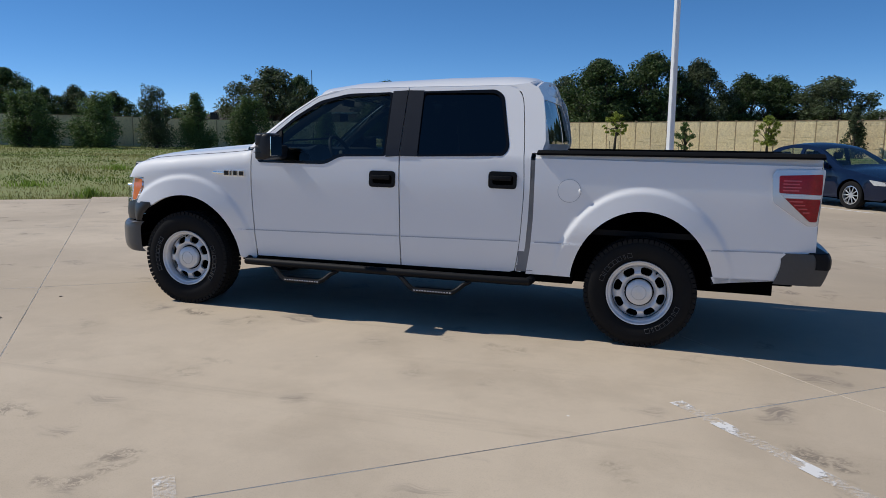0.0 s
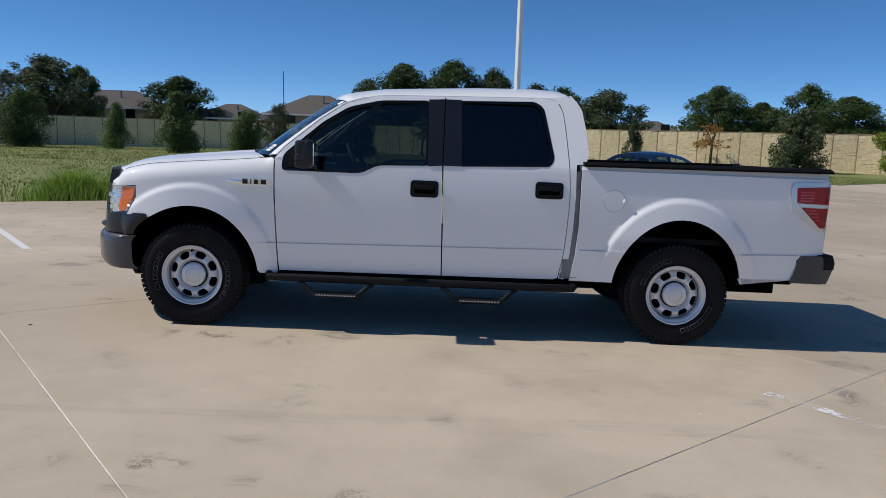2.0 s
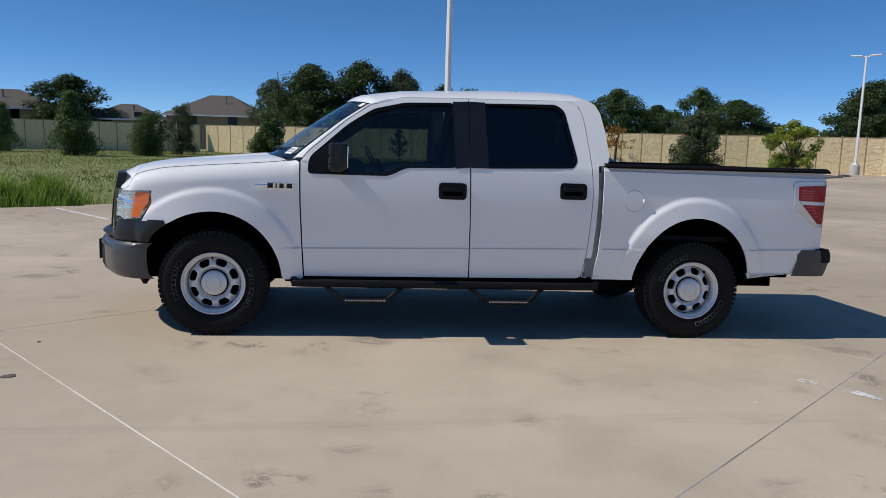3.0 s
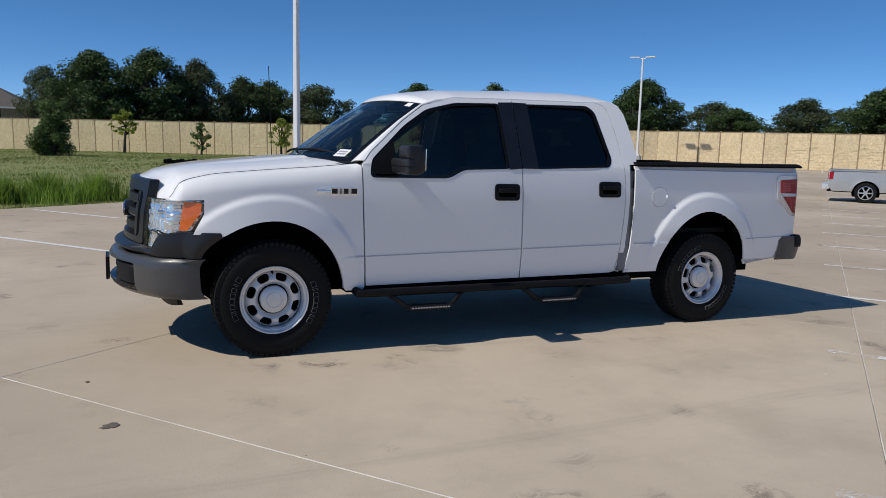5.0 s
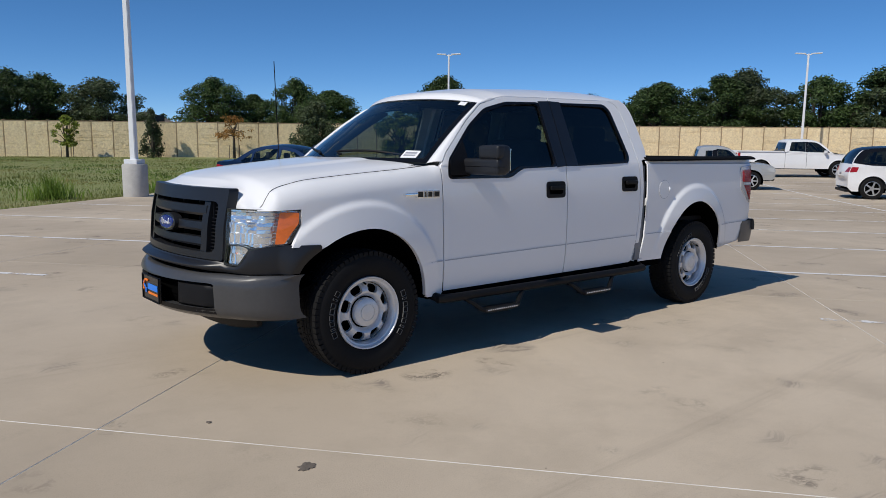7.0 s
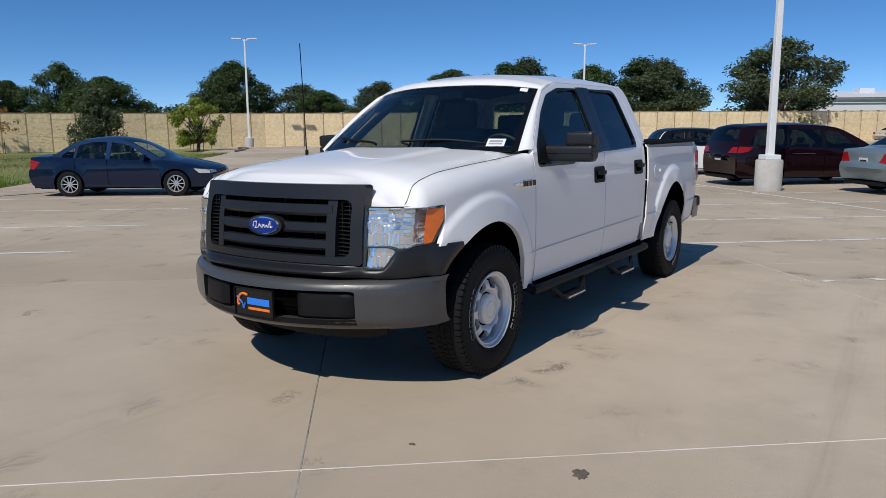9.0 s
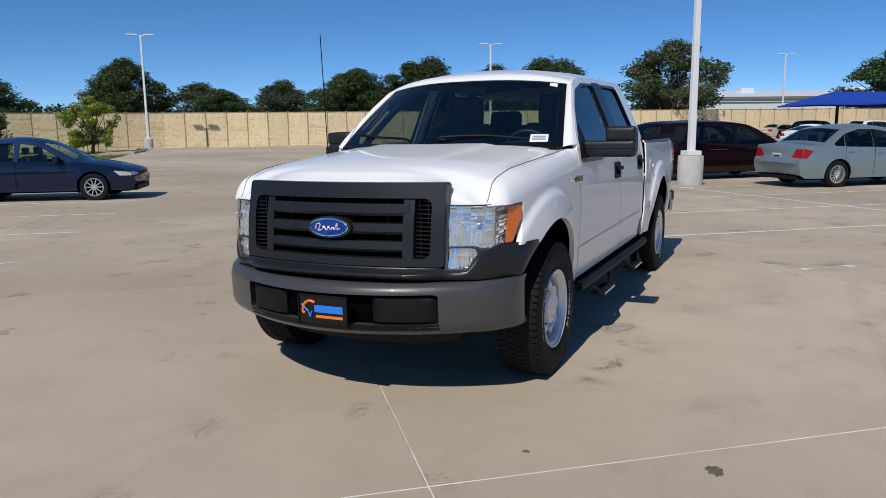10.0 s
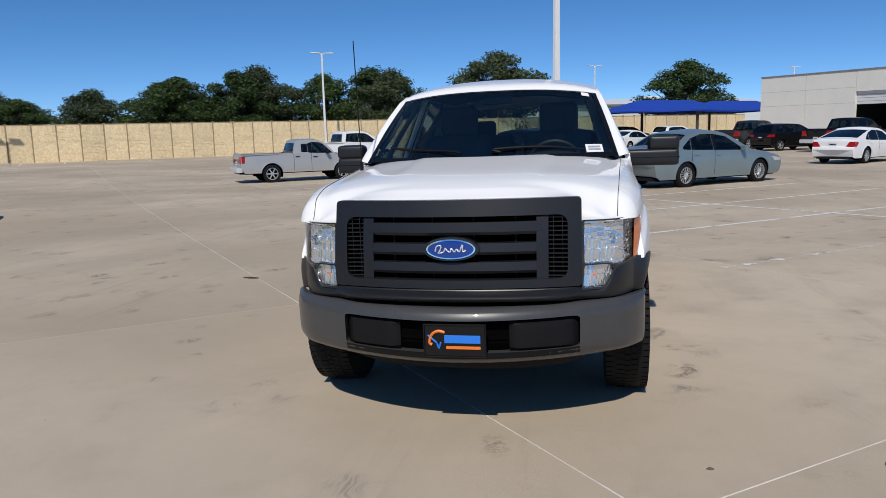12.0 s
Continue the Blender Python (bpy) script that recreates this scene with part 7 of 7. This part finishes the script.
for q in ((-46, 98, 15, 9, 4.6, 7.1, 8), (-29, 97, 9, 7, 3.6, 5.6, 2), (-17.5, 99, 12, 9, 4.4, 7.2, -6), (-60, 92, 8, 7, 3.0, 5.6, 30), (31, 102, 8, 7, 3.2, 5.0, -20), (-8, 108, 11, 9, 3.8, 6.0, -12)):
    house(*q)

# low black silt fence on the grass, kerb pieces near the far lamp
bm = bmesh.new()
x0, y0 = -0.1, 42.2
for k in range(10):
    h = 0.17 + 0.05 * math.sin(k * 2.1)
    box(bm, x0 + 0.24 * k, x0 + 0.24 * k + 0.245, y0 + 0.05 * math.sin(k * 1.3), y0 + 0.05 * math.sin(k * 1.3) + 0.02, gz(x0, y0) - 0.1, gz(x0, y0) + h)
thing("silt_fence", bm, M_BLACKP, "low sagging black silt fence standing on grass", "fence")
M_KERB = mat("pale_kerb_concrete", (0.45, 0.38, 0.31), 0.9, vary=0.15, scale=3)
for x, y, l, t in ((35.6, 39.8, 5.0, HEAD), (38.6, 40.3, 1.8, HEAD), (31.0, 38.2, 4.5, 38)):
    bm = bmesh.new()
    box(bm, -l / 2, l / 2, -0.09, 0.09, -0.1, 0.14, 0.03, pose(x, y, gz(x, y), 0, 0, t))
    thing("kerb", bm, M_KERB, "short pale concrete kerb beside the lot", "kerb", "kerbs")


# dark dried blotches and a dead leaf lying on the concrete
M_BLOT = mat("dark_dried_blotch", (0.15, 0.125, 0.10), 0.85, vary=0.4, scale=30, bump=0.4, bscale=200, dist=0.002)
M_DRYLEAF = mat("dry_brown_leaf", (0.09, 0.05, 0.03), 0.8, vary=0.3, scale=40)


def blotch(x, y, r, seed, m, name, label, category, lift=0.004, stretch=1.0, turn=0.0):
    """A flat patch with a ragged edge, thicker in the middle."""
    rnd = random.Random(seed)
    bm = bmesh.new()
    n = 22
    rim = [r * rnd.uniform(0.55, 1.0) for _ in range(n)]
    mid = bm.verts.new((0, 0, lift + 0.004))
    ring = [bm.verts.new((k * math.cos(6.2832 * i / n) * stretch, k * math.sin(6.2832 * i / n), lift)) for i, k in enumerate(rim)]
    foot = [bm.verts.new((v.co.x * 1.02, v.co.y * 1.02, 0.0005)) for v in ring]
    for i in range(n):
        bm.faces.new((mid, ring[i - 1], ring[i]))
        bm.faces.new((ring[i - 1], foot[i - 1], foot[i], ring[i]))
    o = thing(name, bm, m, label, category, kind="")
    o.matrix_basis = pose(x, y, gz(x, y), 0, 0, turn)


blotch(-2.83, -1.92, 0.042, 3, M_BLOT, "tar_spot", "small dark tar spot stuck to the concrete", "stain", stretch=1.3, turn=30)
blotch(-2.955, -1.15, 0.017, 4, M_BLOT, "tar_spot", "tiny dark tar spot stuck to the concrete", "stain")
blotch(1.40, 3.08, 0.045, 6, M_DRYLEAF, "dead_leaf", "dead brown leaf lying beside a slab joint", "leaf", 0.008, 2.4, 80)

# ---------- plants ----------
def leafmat(name, c, c2):
    """Leaf green in two tones, partly lit from behind."""
    m = mat(name, c, 0.5, vary=0.35, scale=0.9, random_obj=0.18, color2=c2, spec=0.35)
    nt = m.node_tree
    b = nt.nodes["Principled BSDF"]
    tl, mx = nt.nodes.new("ShaderNodeBsdfTranslucent"), nt.nodes.new("ShaderNodeMixShader")
    mx.inputs[0].default_value = 0.35
    # leaf to leaf
    geo, mr, hs = nt.nodes.new("ShaderNodeNewGeometry"), nt.nodes.new("ShaderNodeMapRange"), nt.nodes.new("ShaderNodeHueSaturation")
    mr.inputs["To Min"].default_value, mr.inputs["To Max"].default_value = 0.45, 1.75
    nt.links.new(geo.outputs["Random Per Island"], mr.inputs["Value"])
    nt.links.new(mr.outputs[0], hs.inputs["Value"])
    nt.links.new(b.inputs["Base Color"].links[0].from_socket, hs.inputs["Color"])
    nt.links.new(hs.outputs[0], b.inputs["Base Color"])
    nt.links.new(hs.outputs[0], tl.inputs["Color"])
    nt.links.new(b.outputs[0], mx.inputs[1])
    nt.links.new(tl.outputs[0], mx.inputs[2])
    nt.links.new(mx.outputs[0], nt.nodes["Material Output"].inputs["Surface"])
    return m


M_OAK = leafmat("oak_leaves", (0.075, 0.115, 0.034), (0.030, 0.052, 0.018))
M_LIVE = leafmat("grey_green_leaves", (0.10, 0.125, 0.06), (0.045, 0.062, 0.028))
M_CEDAR = leafmat("cedar_foliage", (0.13, 0.19, 0.055), (0.055, 0.095, 0.03))
M_YELLOW = leafmat("yellow_green_leaves", (0.30, 0.34, 0.05), (0.13, 0.18, 0.03))
M_RUSTL = leafmat("rusty_autumn_leaves", (0.36, 0.17, 0.04), (0.19, 0.11, 0.03))
M_BARK = mat("bark", (0.075, 0.06, 0.048), 0.95, vary=0.35, scale=5, bump=0.7, bscale=18, dist=0.03)


def leaves(clumps, per, size, rnd, flat=0.35):
    """Many small bent leaves scattered through clumps, denser toward their skins."""
    V, Fc = [], []
    for cx, cy, cz, rx, rz in clumps:
        k = int(per * (rx * rx * rz) ** 0.6)
        for _ in range(k):
            d = Vector((rnd.gauss(0, 1), rnd.gauss(0, 1), rnd.gauss(0, 1))).normalized()
            rr = rnd.random() ** 0.35
            rr *= 1 + 0.09 * rnd.gauss(0, 1)
            p = Vector((cx + d.x * rx * rr, cy + d.y * rx * rr, cz + d.z * rz * rr))
            n = (d + Vector((rnd.gauss(0, 0.6), rnd.gauss(0, 0.6), rnd.gauss(0.5, 0.6)))).normalized()
            u = n.cross(Vector((rnd.gauss(0, 1), rnd.gauss(0, 1), rnd.gauss(0, 1)))).normalized()
            v = n.cross(u)
            s = size * rnd.uniform(0.6, 1.5)
            b = len(V)
            bend = n * s * 0.25
            V += [p - u * s, p - v * s * 0.55 + bend, p + u * s, p + v * s * 0.55 + bend]
            Fc += [(b, b + 1, b + 2), (b, b + 2, b + 3)]
    me = bpy.data.meshes.new("crown")
    me.from_pydata([tuple(v) for v in V], [], Fc)
    return me


def make_tree(name, label, seed, h, w, mats, trunk_h=0.28, clump_n=26, per=95, size=0.20, droop=0.0, shape="oak", group="trees behind the wall"):
    """Trunk, limbs and a crown of leaf clumps; a tree of height h and crown width w."""
    rnd = random.Random(seed)
    t = empty(name, label, "tree", group)
    bm = bmesh.new()
    th = h * trunk_h
    r = 0.022 * h + 0.03
    lean = Vector((rnd.uniform(-0.05, 0.05) * h, rnd.uniform(-0.05, 0.05) * h, 0))
    tube(bm, [(0, 0, -0.4), (lean.x * 0.3, lean.y * 0.3, th * 0.6), (lean.x, lean.y, th * 1.25), (lean.x * 1.2, lean.y * 1.2, h * 0.7)], [r * 1.35, r, r * 0.8, r * 0.25], 8)
    clumps = []
    for i in range(clump_n):
        if shape == "oak":
            a, q = rnd.uniform(0, 6.283), rnd.random() ** 0.6
            zt = rnd.random()
            prof = math.sin(min(1.0, 0.18 + zt * 0.86) * math.pi) ** 0.55
            c = Vector((math.cos(a) * q * w * 0.45 * prof, math.sin(a) * q * w * 0.45 * prof, h * (trunk_h * 0.85 + (0.95 - trunk_h * 0.85) * zt)))
            rx = w * rnd.uniform(0.055, 0.125)
            clumps.append((*c, rx, rx * rnd.uniform(0.6, 0.85)))
        else:
            zt = (i + rnd.random()) / clump_n
            a = rnd.uniform(0, 6.283)
            rad = w * 0.42 * (0.55 + 0.6 * math.sin(min(1, zt + 0.18) * 3.1) if shape == "bush" else (1.02 - zt) ** 0.8)
            q = rnd.uniform(0.2, 0.95)
            c = Vector((math.cos(a) * rad * q, math.sin(a) * rad * q, h * (0.06 + 0.9 * zt)))
            rx = w * rnd.uniform(0.12, 0.2) * (1.1 - 0.5 * zt)
            clumps.append((*c, rx, rx * rnd.uniform(0.9, 1.5)))
    for c in clumps[::2]:
        base = Vector((lean.x, lean.y, th * rnd.uniform(0.8, 1.3)))
        tip = Vector(c[:3])
        midp = base.lerp(tip, 0.5) + Vector((rnd.gauss(0, 0.03), rnd.gauss(0, 0.03), 0.03)) * h
        tube(bm, [base, midp, tip], [r * 0.45, r * 0.26, r * 0.08], 5, False)
    part("trunk", bm, M_BARK, t, "", True)
    me = leaves(clumps, per, size, rnd)
    me.materials.append(mats)
    o = new("crown", me)
    o.parent = t
    return t


def plant(x, y, h, w, proto, ph, pw, turn, dz=0.0):
    """Sets a copy of a model tree, scaled to its height and width."""
    t = copy_thing(proto, pose(x, y, turf(x, y) + dz, 0, 0, turn))
    t.scale = (w / pw, w / pw, h / ph)
    return t


protos = []
for seed, m, lab in ((1, M_OAK, "broad dark green oak"), (2, M_OAK, "dense dark green oak"), (3, M_LIVE, "grey-green live oak"), (4, M_OAK, "open-crowned dark oak"), (5, M_LIVE, "spreading grey-green oak"), (6, M_OAK, "tall rounded dark oak")):
    protos.append(make_tree("oak_tree", lab + " standing beyond the wall", seed, 9.0, 9.0, m, 0.2, 135 if seed not in (3, 4) else 105, 250, 0.12))
spots = [(-64.8, 57.2, 7.9, 6.2), (-74.9, 72.6, 6.9, 6.4), (-73.6, 76.5, 7.3, 6.6), (-70.0, 79.7, 6.8, 6.4), (-44.9, 77.6, 10.0, 10.8), (-35.6, 94.2, 9.1, 10.6), (-44.6, 85.4, 9.4, 6.0),
         (-4.6, 81.4, 10.2, 9.6), (1.3, 83.6, 10.9, 10.4), (6.2, 85.4, 10.1, 9.0), (11.7, 87.9, 8.8, 8.4), (20.4, 86.5, 8.5, 10.8), (-9.8, 93.1, 9.6, 6.5), (34.8, 87.5, 9.3, 9.4), (41.5, 90.2, 7.4, 6.7), (44.2, 83.5, 9.3, 7.5),
         (-6.0, 88.5, 9.2, 8.6), (15.3, 89.8, 8.6, 9.7), (60.5, 71.6, 9.9, 8.6), (63.2, 62.5, 7.2, 10.4), (70.6, 46.6, 8.0, 9.0), (45.8, 77.3, 7.6, 9.0), (54.0, 64.8, 9.1, 8.0),
         (69.8, 55.2, 7.2, 8.8), (73.2, 36.4, 9.3, 9.6), (81.9, 25.6, 9.5, 10.8), (75.0, 9.4, 10.4, 10.6), (60.9, 57.4, 6.0, 7.0), (66.8, 42.6, 8.0, 8.5), (69.6, 37.3, 8.6, 9.0), (76.4, 29.7, 8.5, 8.6), (79.1, 22.3, 8.8, 9.2), (-80, 66, 7.5, 8)]
rnd = random.Random(11)
used = set()
for i, (x, y, h, w) in enumerate(spots):
    w *= 1.28 if x > 40 else 1.16
    k = (i * 5 + i // 6) % 6
    if k not in used:
        used.add(k)
        protos[k].matrix_basis = pose(x, y, turf(x, y), 0, 0, rnd.uniform(0, 360))
        protos[k].scale = (w / 9, w / 9, h / 9)
        base = protos[k]
    else:
        t = plant(x, y, h, w, protos[k], 9.0, 9.0, rnd.uniform(0, 360))
        t.scale = (w / 9, w / 9, h / 9)
t = plant(98.8, -13.4, 10.4, 14.5, protos[1], 9.0, 9.0, 40)
t.scale = (14.5 / 9, 14.5 / 9, 10.4 / 9)
# distant tree belt, one mass
bm_cl = []
for i in range(70):
    a = radians(-35 + i * 2.6)
    d = rnd.uniform(150, 190)
    bm_cl.append((d * math.cos(a), d * math.sin(a), rnd.uniform(1.0, 4.2), rnd.uniform(3.5, 6), rnd.uniform(2.5, 4)))
me = leaves(bm_cl, 26, 0.6, rnd)
me.materials.append(M_OAK)
tagged(new("far_woods", me), "low dark belt of distant trees", "trees", kind="stuff")

# cedars and shrubs before the shaded wall
ced = make_tree("cedar", "bushy dark green cedar standing in grass before the wall", 21, 5.0, 4.5, M_CEDAR, 0.05, 80, 420, 0.075, shape="bush", group="cedars")
ced2 = make_tree("cedar", "pointed dark green cedar standing in grass before the wall", 22, 5.0, 4.0, M_CEDAR, 0.05, 80, 420, 0.075, shape="cone", group="cedars")
olive = make_tree("shrub_tree", "grey-green leafy shrub standing in grass before the wall", 23, 5.5, 3.6, M_LIVE, 0.06, 70, 420, 0.075, shape="bush", group="shrubs")
for t, q in ((ced, (-49.3, 44.5, 4.7, 5.4, 4.5, 5.0)), (ced2, (-40.0, 54.8, 5.2, 4.4, 4.0, 5.0)), (olive, (-43.0, 52.7, 5.7, 3.8, 3.6, 5.5))):
    t.matrix_basis = pose(q[0], q[1], turf(q[0], q[1]), 0, 0, 30)
    t.scale = (q[3] / q[4], q[3] / q[4], q[2] / q[5])
for x, y, h, w, p, ph, pw in ((-45.4, 48.2, 4.7, 5.2, ced, 5.0, 4.5), (-36.0, 57.4, 5.0, 4.7, ced, 5.0, 4.5), (-21.5, 53.7, 4.9, 4.4, ced2, 5.0, 4.0), (-16.8, 57.6, 3.6, 3.9, ced, 5.0, 4.5), (-15.5, 64.0, 4.6, 2.8, olive, 5.5, 3.6), (-54, 40, 5, 5, ced, 5.0, 4.5), (-59, 36, 5.5, 4.5, ced2, 5.0, 4.0), (-30, 62, 4.2, 3.4, ced2, 5.0, 4.0)):
    t = plant(x, y, h, w, p, ph, pw, rnd.uniform(0, 360))
    t.scale = (w / pw, w / pw, h / ph)

# young yard trees before the lit wall
def young(x, y, h, w, m, seed, lab, th=0.42, n=18, per=900, size=0.08, shape="oak"):
    t = make_tree("young_tree", lab, seed, h, w * 1.1, m, th, int(n * 1.9), per, size, shape=shape, group="young trees")
    t.matrix_basis = pose(x, y, turf(x, y), 0, 0, seed * 40)
    for s in (-1, 1):
        bm = bmesh.new()
        sx, sy = x + 0.45 * s, y - 0.1
        tube(bm, [(0, 0, -0.2), (0, 0, 1.1)], 0.025, 6)
        st = thing("tree_stake", bm, M_RUST, "dark wooden stake beside a young tree", "stake", "tree stakes")
        st.matrix_basis = pose(sx, sy, turf(sx, sy))
young(-2.0, 67.0, 4.0, 2.3, M_YELLOW, 31, "slender young tree with a round green crown", 0.5)
young(4.3, 63.6, 2.9, 1.9, M_CEDAR, 32, "small dark green young tree", 0.2, 20)
young(10.7, 60.0, 3.4, 2.5, M_YELLOW, 33, "young tree with yellow-green leaves", 0.35)
young(16.4, 57.0, 4.0, 2.1, M_LIVE, 34, "narrow grey-green young tree", 0.1, 20, 700, shape="cone")
young(21.8, 53.3, 3.7, 3.5, M_RUSTL, 35, "thin young tree with rusty autumn leaves", 0.5, 12, 300)
young(26.1, 47.8, 4.6, 3.3, M_LIVE, 36, "upright grey-green young tree", 0.1, 34, shape="bush")
young(30.9, 42.6, 4.0, 4.3, M_YELLOW, 37, "bushy young tree with olive and yellow leaves", 0.18, 28)
young(-7.0, 56.5, 3.9, 2.9, M_CEDAR, 38, "bushy dark green young cedar", 0.05, 26, shape="bush")


# ---------- grass ----------
def blades(points, rnd, hmin, hmax, wide):
    V, Fc = [], []
    for x, y, s in points:
        h = rnd.uniform(hmin, hmax) * s
        a = rnd.uniform(0, 6.283)
        w = wide * rnd.uniform(0.7, 1.4)
        ux, uy = math.cos(a) * w, math.sin(a) * w
        lean = rnd.uniform(0.1, 0.75) * h
        b = rnd.uniform(0, 6.283)
        lx, ly = math.cos(b) * lean, math.sin(b) * lean
        z = turf(x, y) - 0.01
        k = len(V)
        V += [(x - ux, y - uy, z), (x + ux, y + uy, z), (x + lx * 0.35 + ux * 0.7, y + ly * 0.35 + uy * 0.7, z + h * 0.62), (x + lx * 0.35 - ux * 0.7, y + ly * 0.35 - uy * 0.7, z + h * 0.62), (x + lx, y + ly, z + h)]
        Fc += [(k, k + 1, k + 2, k + 3), (k + 3, k + 2, k + 4)]
    me = bpy.data.meshes.new("grass")
    me.from_pydata(V, [], Fc)
    return me


def grass_mat(name, c, c2, c3):
    m = bpy.data.materials.new(name)
    m.use_nodes = True
    nt = m.node_tree
    b = nt.nodes["Principled BSDF"]
    g = nt.nodes.new("ShaderNodeNewGeometry")
    co = nt.nodes.new("ShaderNodeTexCoord").outputs["Object"]
    n = node(nt, "ShaderNodeTexNoise", Scale=0.22, Detail=4.0)
    nt.links.new(co, n.inputs["Vector"])
    col = blend(nt, g.outputs["Random Per Island"], c, c2)
    col = blend(nt, remap(nt, n.outputs[0], 0.42, 0.62), col, c3)
    n2 = node(nt, "ShaderNodeTexNoise", Scale=0.55, Detail=5.0, Roughness=0.65)
    nt.links.new(co, n2.inputs["Vector"])
    col = blend(nt, calc(nt, "MULTIPLY", remap(nt, n2.outputs[0], 0.46, 0.60), 0.85), col, tuple(v * 0.42 for v in c))
    n3 = node(nt, "ShaderNodeTexNoise", Scale=0.09, Detail=3.0)
    nt.links.new(co, n3.inputs["Vector"])
    col = blend(nt, calc(nt, "MULTIPLY", remap(nt, n3.outputs[0], 0.45, 0.62), 0.6), col, tuple(0.7 * v for v in c3))
    nt.links.new(col, b.inputs["Base Color"])
    b.inputs["Roughness"].default_value = 0.6
    b.inputs["Specular IOR Level"].default_value = 0.25
    tl, mx = nt.nodes.new("ShaderNodeBsdfTranslucent"), nt.nodes.new("ShaderNodeMixShader")
    mx.inputs[0].default_value = 0.4
    nt.links.new(col, tl.inputs["Color"])
    nt.links.new(b.outputs[0], mx.inputs[1])
    nt.links.new(tl.outputs[0], mx.inputs[2])
    nt.links.new(mx.outputs[0], nt.nodes["Material Output"].inputs["Surface"])
    return m


M_GRASS = grass_mat("field_grass", (0.13, 0.225, 0.04), (0.24, 0.33, 0.07), (0.36, 0.32, 0.12))
M_WEED = grass_mat("tall_green_weeds", (0.22, 0.36, 0.05), (0.36, 0.50, 0.08), (0.28, 0.40, 0.07))
rnd = random.Random(5)
edge_pts, field_pts = [], []
while len(edge_pts) + len(field_pts) < 95000:
    a = rnd.uniform(-16, 50)
    k = rnd.random() ** 1.7
    b = edge_b(a) - 0.02 - k * 34
    x, y = ab(a, b)
    patch = 0.5 + 0.5 * noise.noise(Vector((x * 0.25, y * 0.25, 3)))
    if rnd.random() > 0.35 + patch * 0.8:
        continue
    tuft = max(0.0, noise.noise(Vector((x * 0.9, y * 0.9, 9)))) ** 1.5
    if k * 34 < 5.0:
        edge_pts.append((x, y, 0.45 + 0.55 * patch + 0.7 * math.exp(-(k * 34) / 1.0) + 1.6 * tuft))
    else:
        field_pts.append((x, y, 0.35 + 0.5 * patch + 2.4 * tuft))
g = tagged(new("grass", blades(edge_pts, rnd, 0.05, 0.13, 0.007)), "uneven green grass along the lot's edge", "grass", kind="stuff")
g.data.materials.append(M_GRASS)
g = tagged(new("field_grass", blades(field_pts, rnd, 0.05, 0.13, 0.016)), "rough tufted green and straw-coloured grass", "grass", kind="stuff")
g.data.materials.append(M_GRASS)
pts = []
while len(pts) < 45000:
    a = rnd.uniform(-20, 60)
    b = edge_b(min(a, 45)) - 28 - rnd.random() ** 0.9 * 34
    x, y = ab(a, b)
    if y > 78:
        continue
    pts.append((x, y, rnd.uniform(0.6, 1.2)))
g = tagged(new("far_grass", blades(pts, rnd, 0.05, 0.12, 0.022)), "short green and straw-coloured field grass", "grass", kind="stuff")
g.data.materials.append(M_GRASS)
pts = []
for cx, cy, r, n, *low in ((-8.1, 9.9, 1.0, 1900), (-7.3, 10.6, 0.9, 1500), (-4.3, 14.3, 1.0, 1300), (-3.2, 15.0, 0.9, 900), (-5.2, 13.9, 0.6, 500), (0.4, 17.8, 0.8, 400), (6.2, 22.3, 0.8, 300), (-10.4, 7.6, 0.5, 300, 0.40), (-9.5, 8.5, 0.45, 160, 0.3), (-12.9, 6.5, 0.6, 200, 0.3), (-14.2, 9.6, 0.9, 220, 0.3), (-18.7, 18.4, 1.0, 260, 0.35), (5.3, 20.4, 0.9, 360, 0.6), (4.0, 19.8, 0.7, 260, 0.6)):
    for _ in range(n):
        q = abs(rnd.gauss(0, 0.55)) * r
        t = rnd.uniform(0, 6.283)
        x, y = cx + math.cos(t) * q, cy + math.sin(t) * q
        da = (x - OX) * A_.x + (y - OY) * A_.y
        db = (x - OX) * B_.x + (y - OY) * B_.y
        if db > edge_b(da) - 0.05:
            continue
        pts.append((x, y, (1.1 - 0.5 * min(1, q / r)) * (low[0] if low else 1.0)))
g = tagged(new("weeds", blades(pts, rnd, 0.30, 0.80, 0.011)), "tall bright green weeds at the lot's edge", "weeds", kind="stuff")
g.data.materials.append(M_WEED)

# ---------- slabs of the lot, one by one ----------
for a0, a1, b0, b1 in SLABS:
    bm = bmesh.new()
    slab(bm, a0, a1, b0, b1)
    part("slab", bm, M_LOT, pavement, "", False)
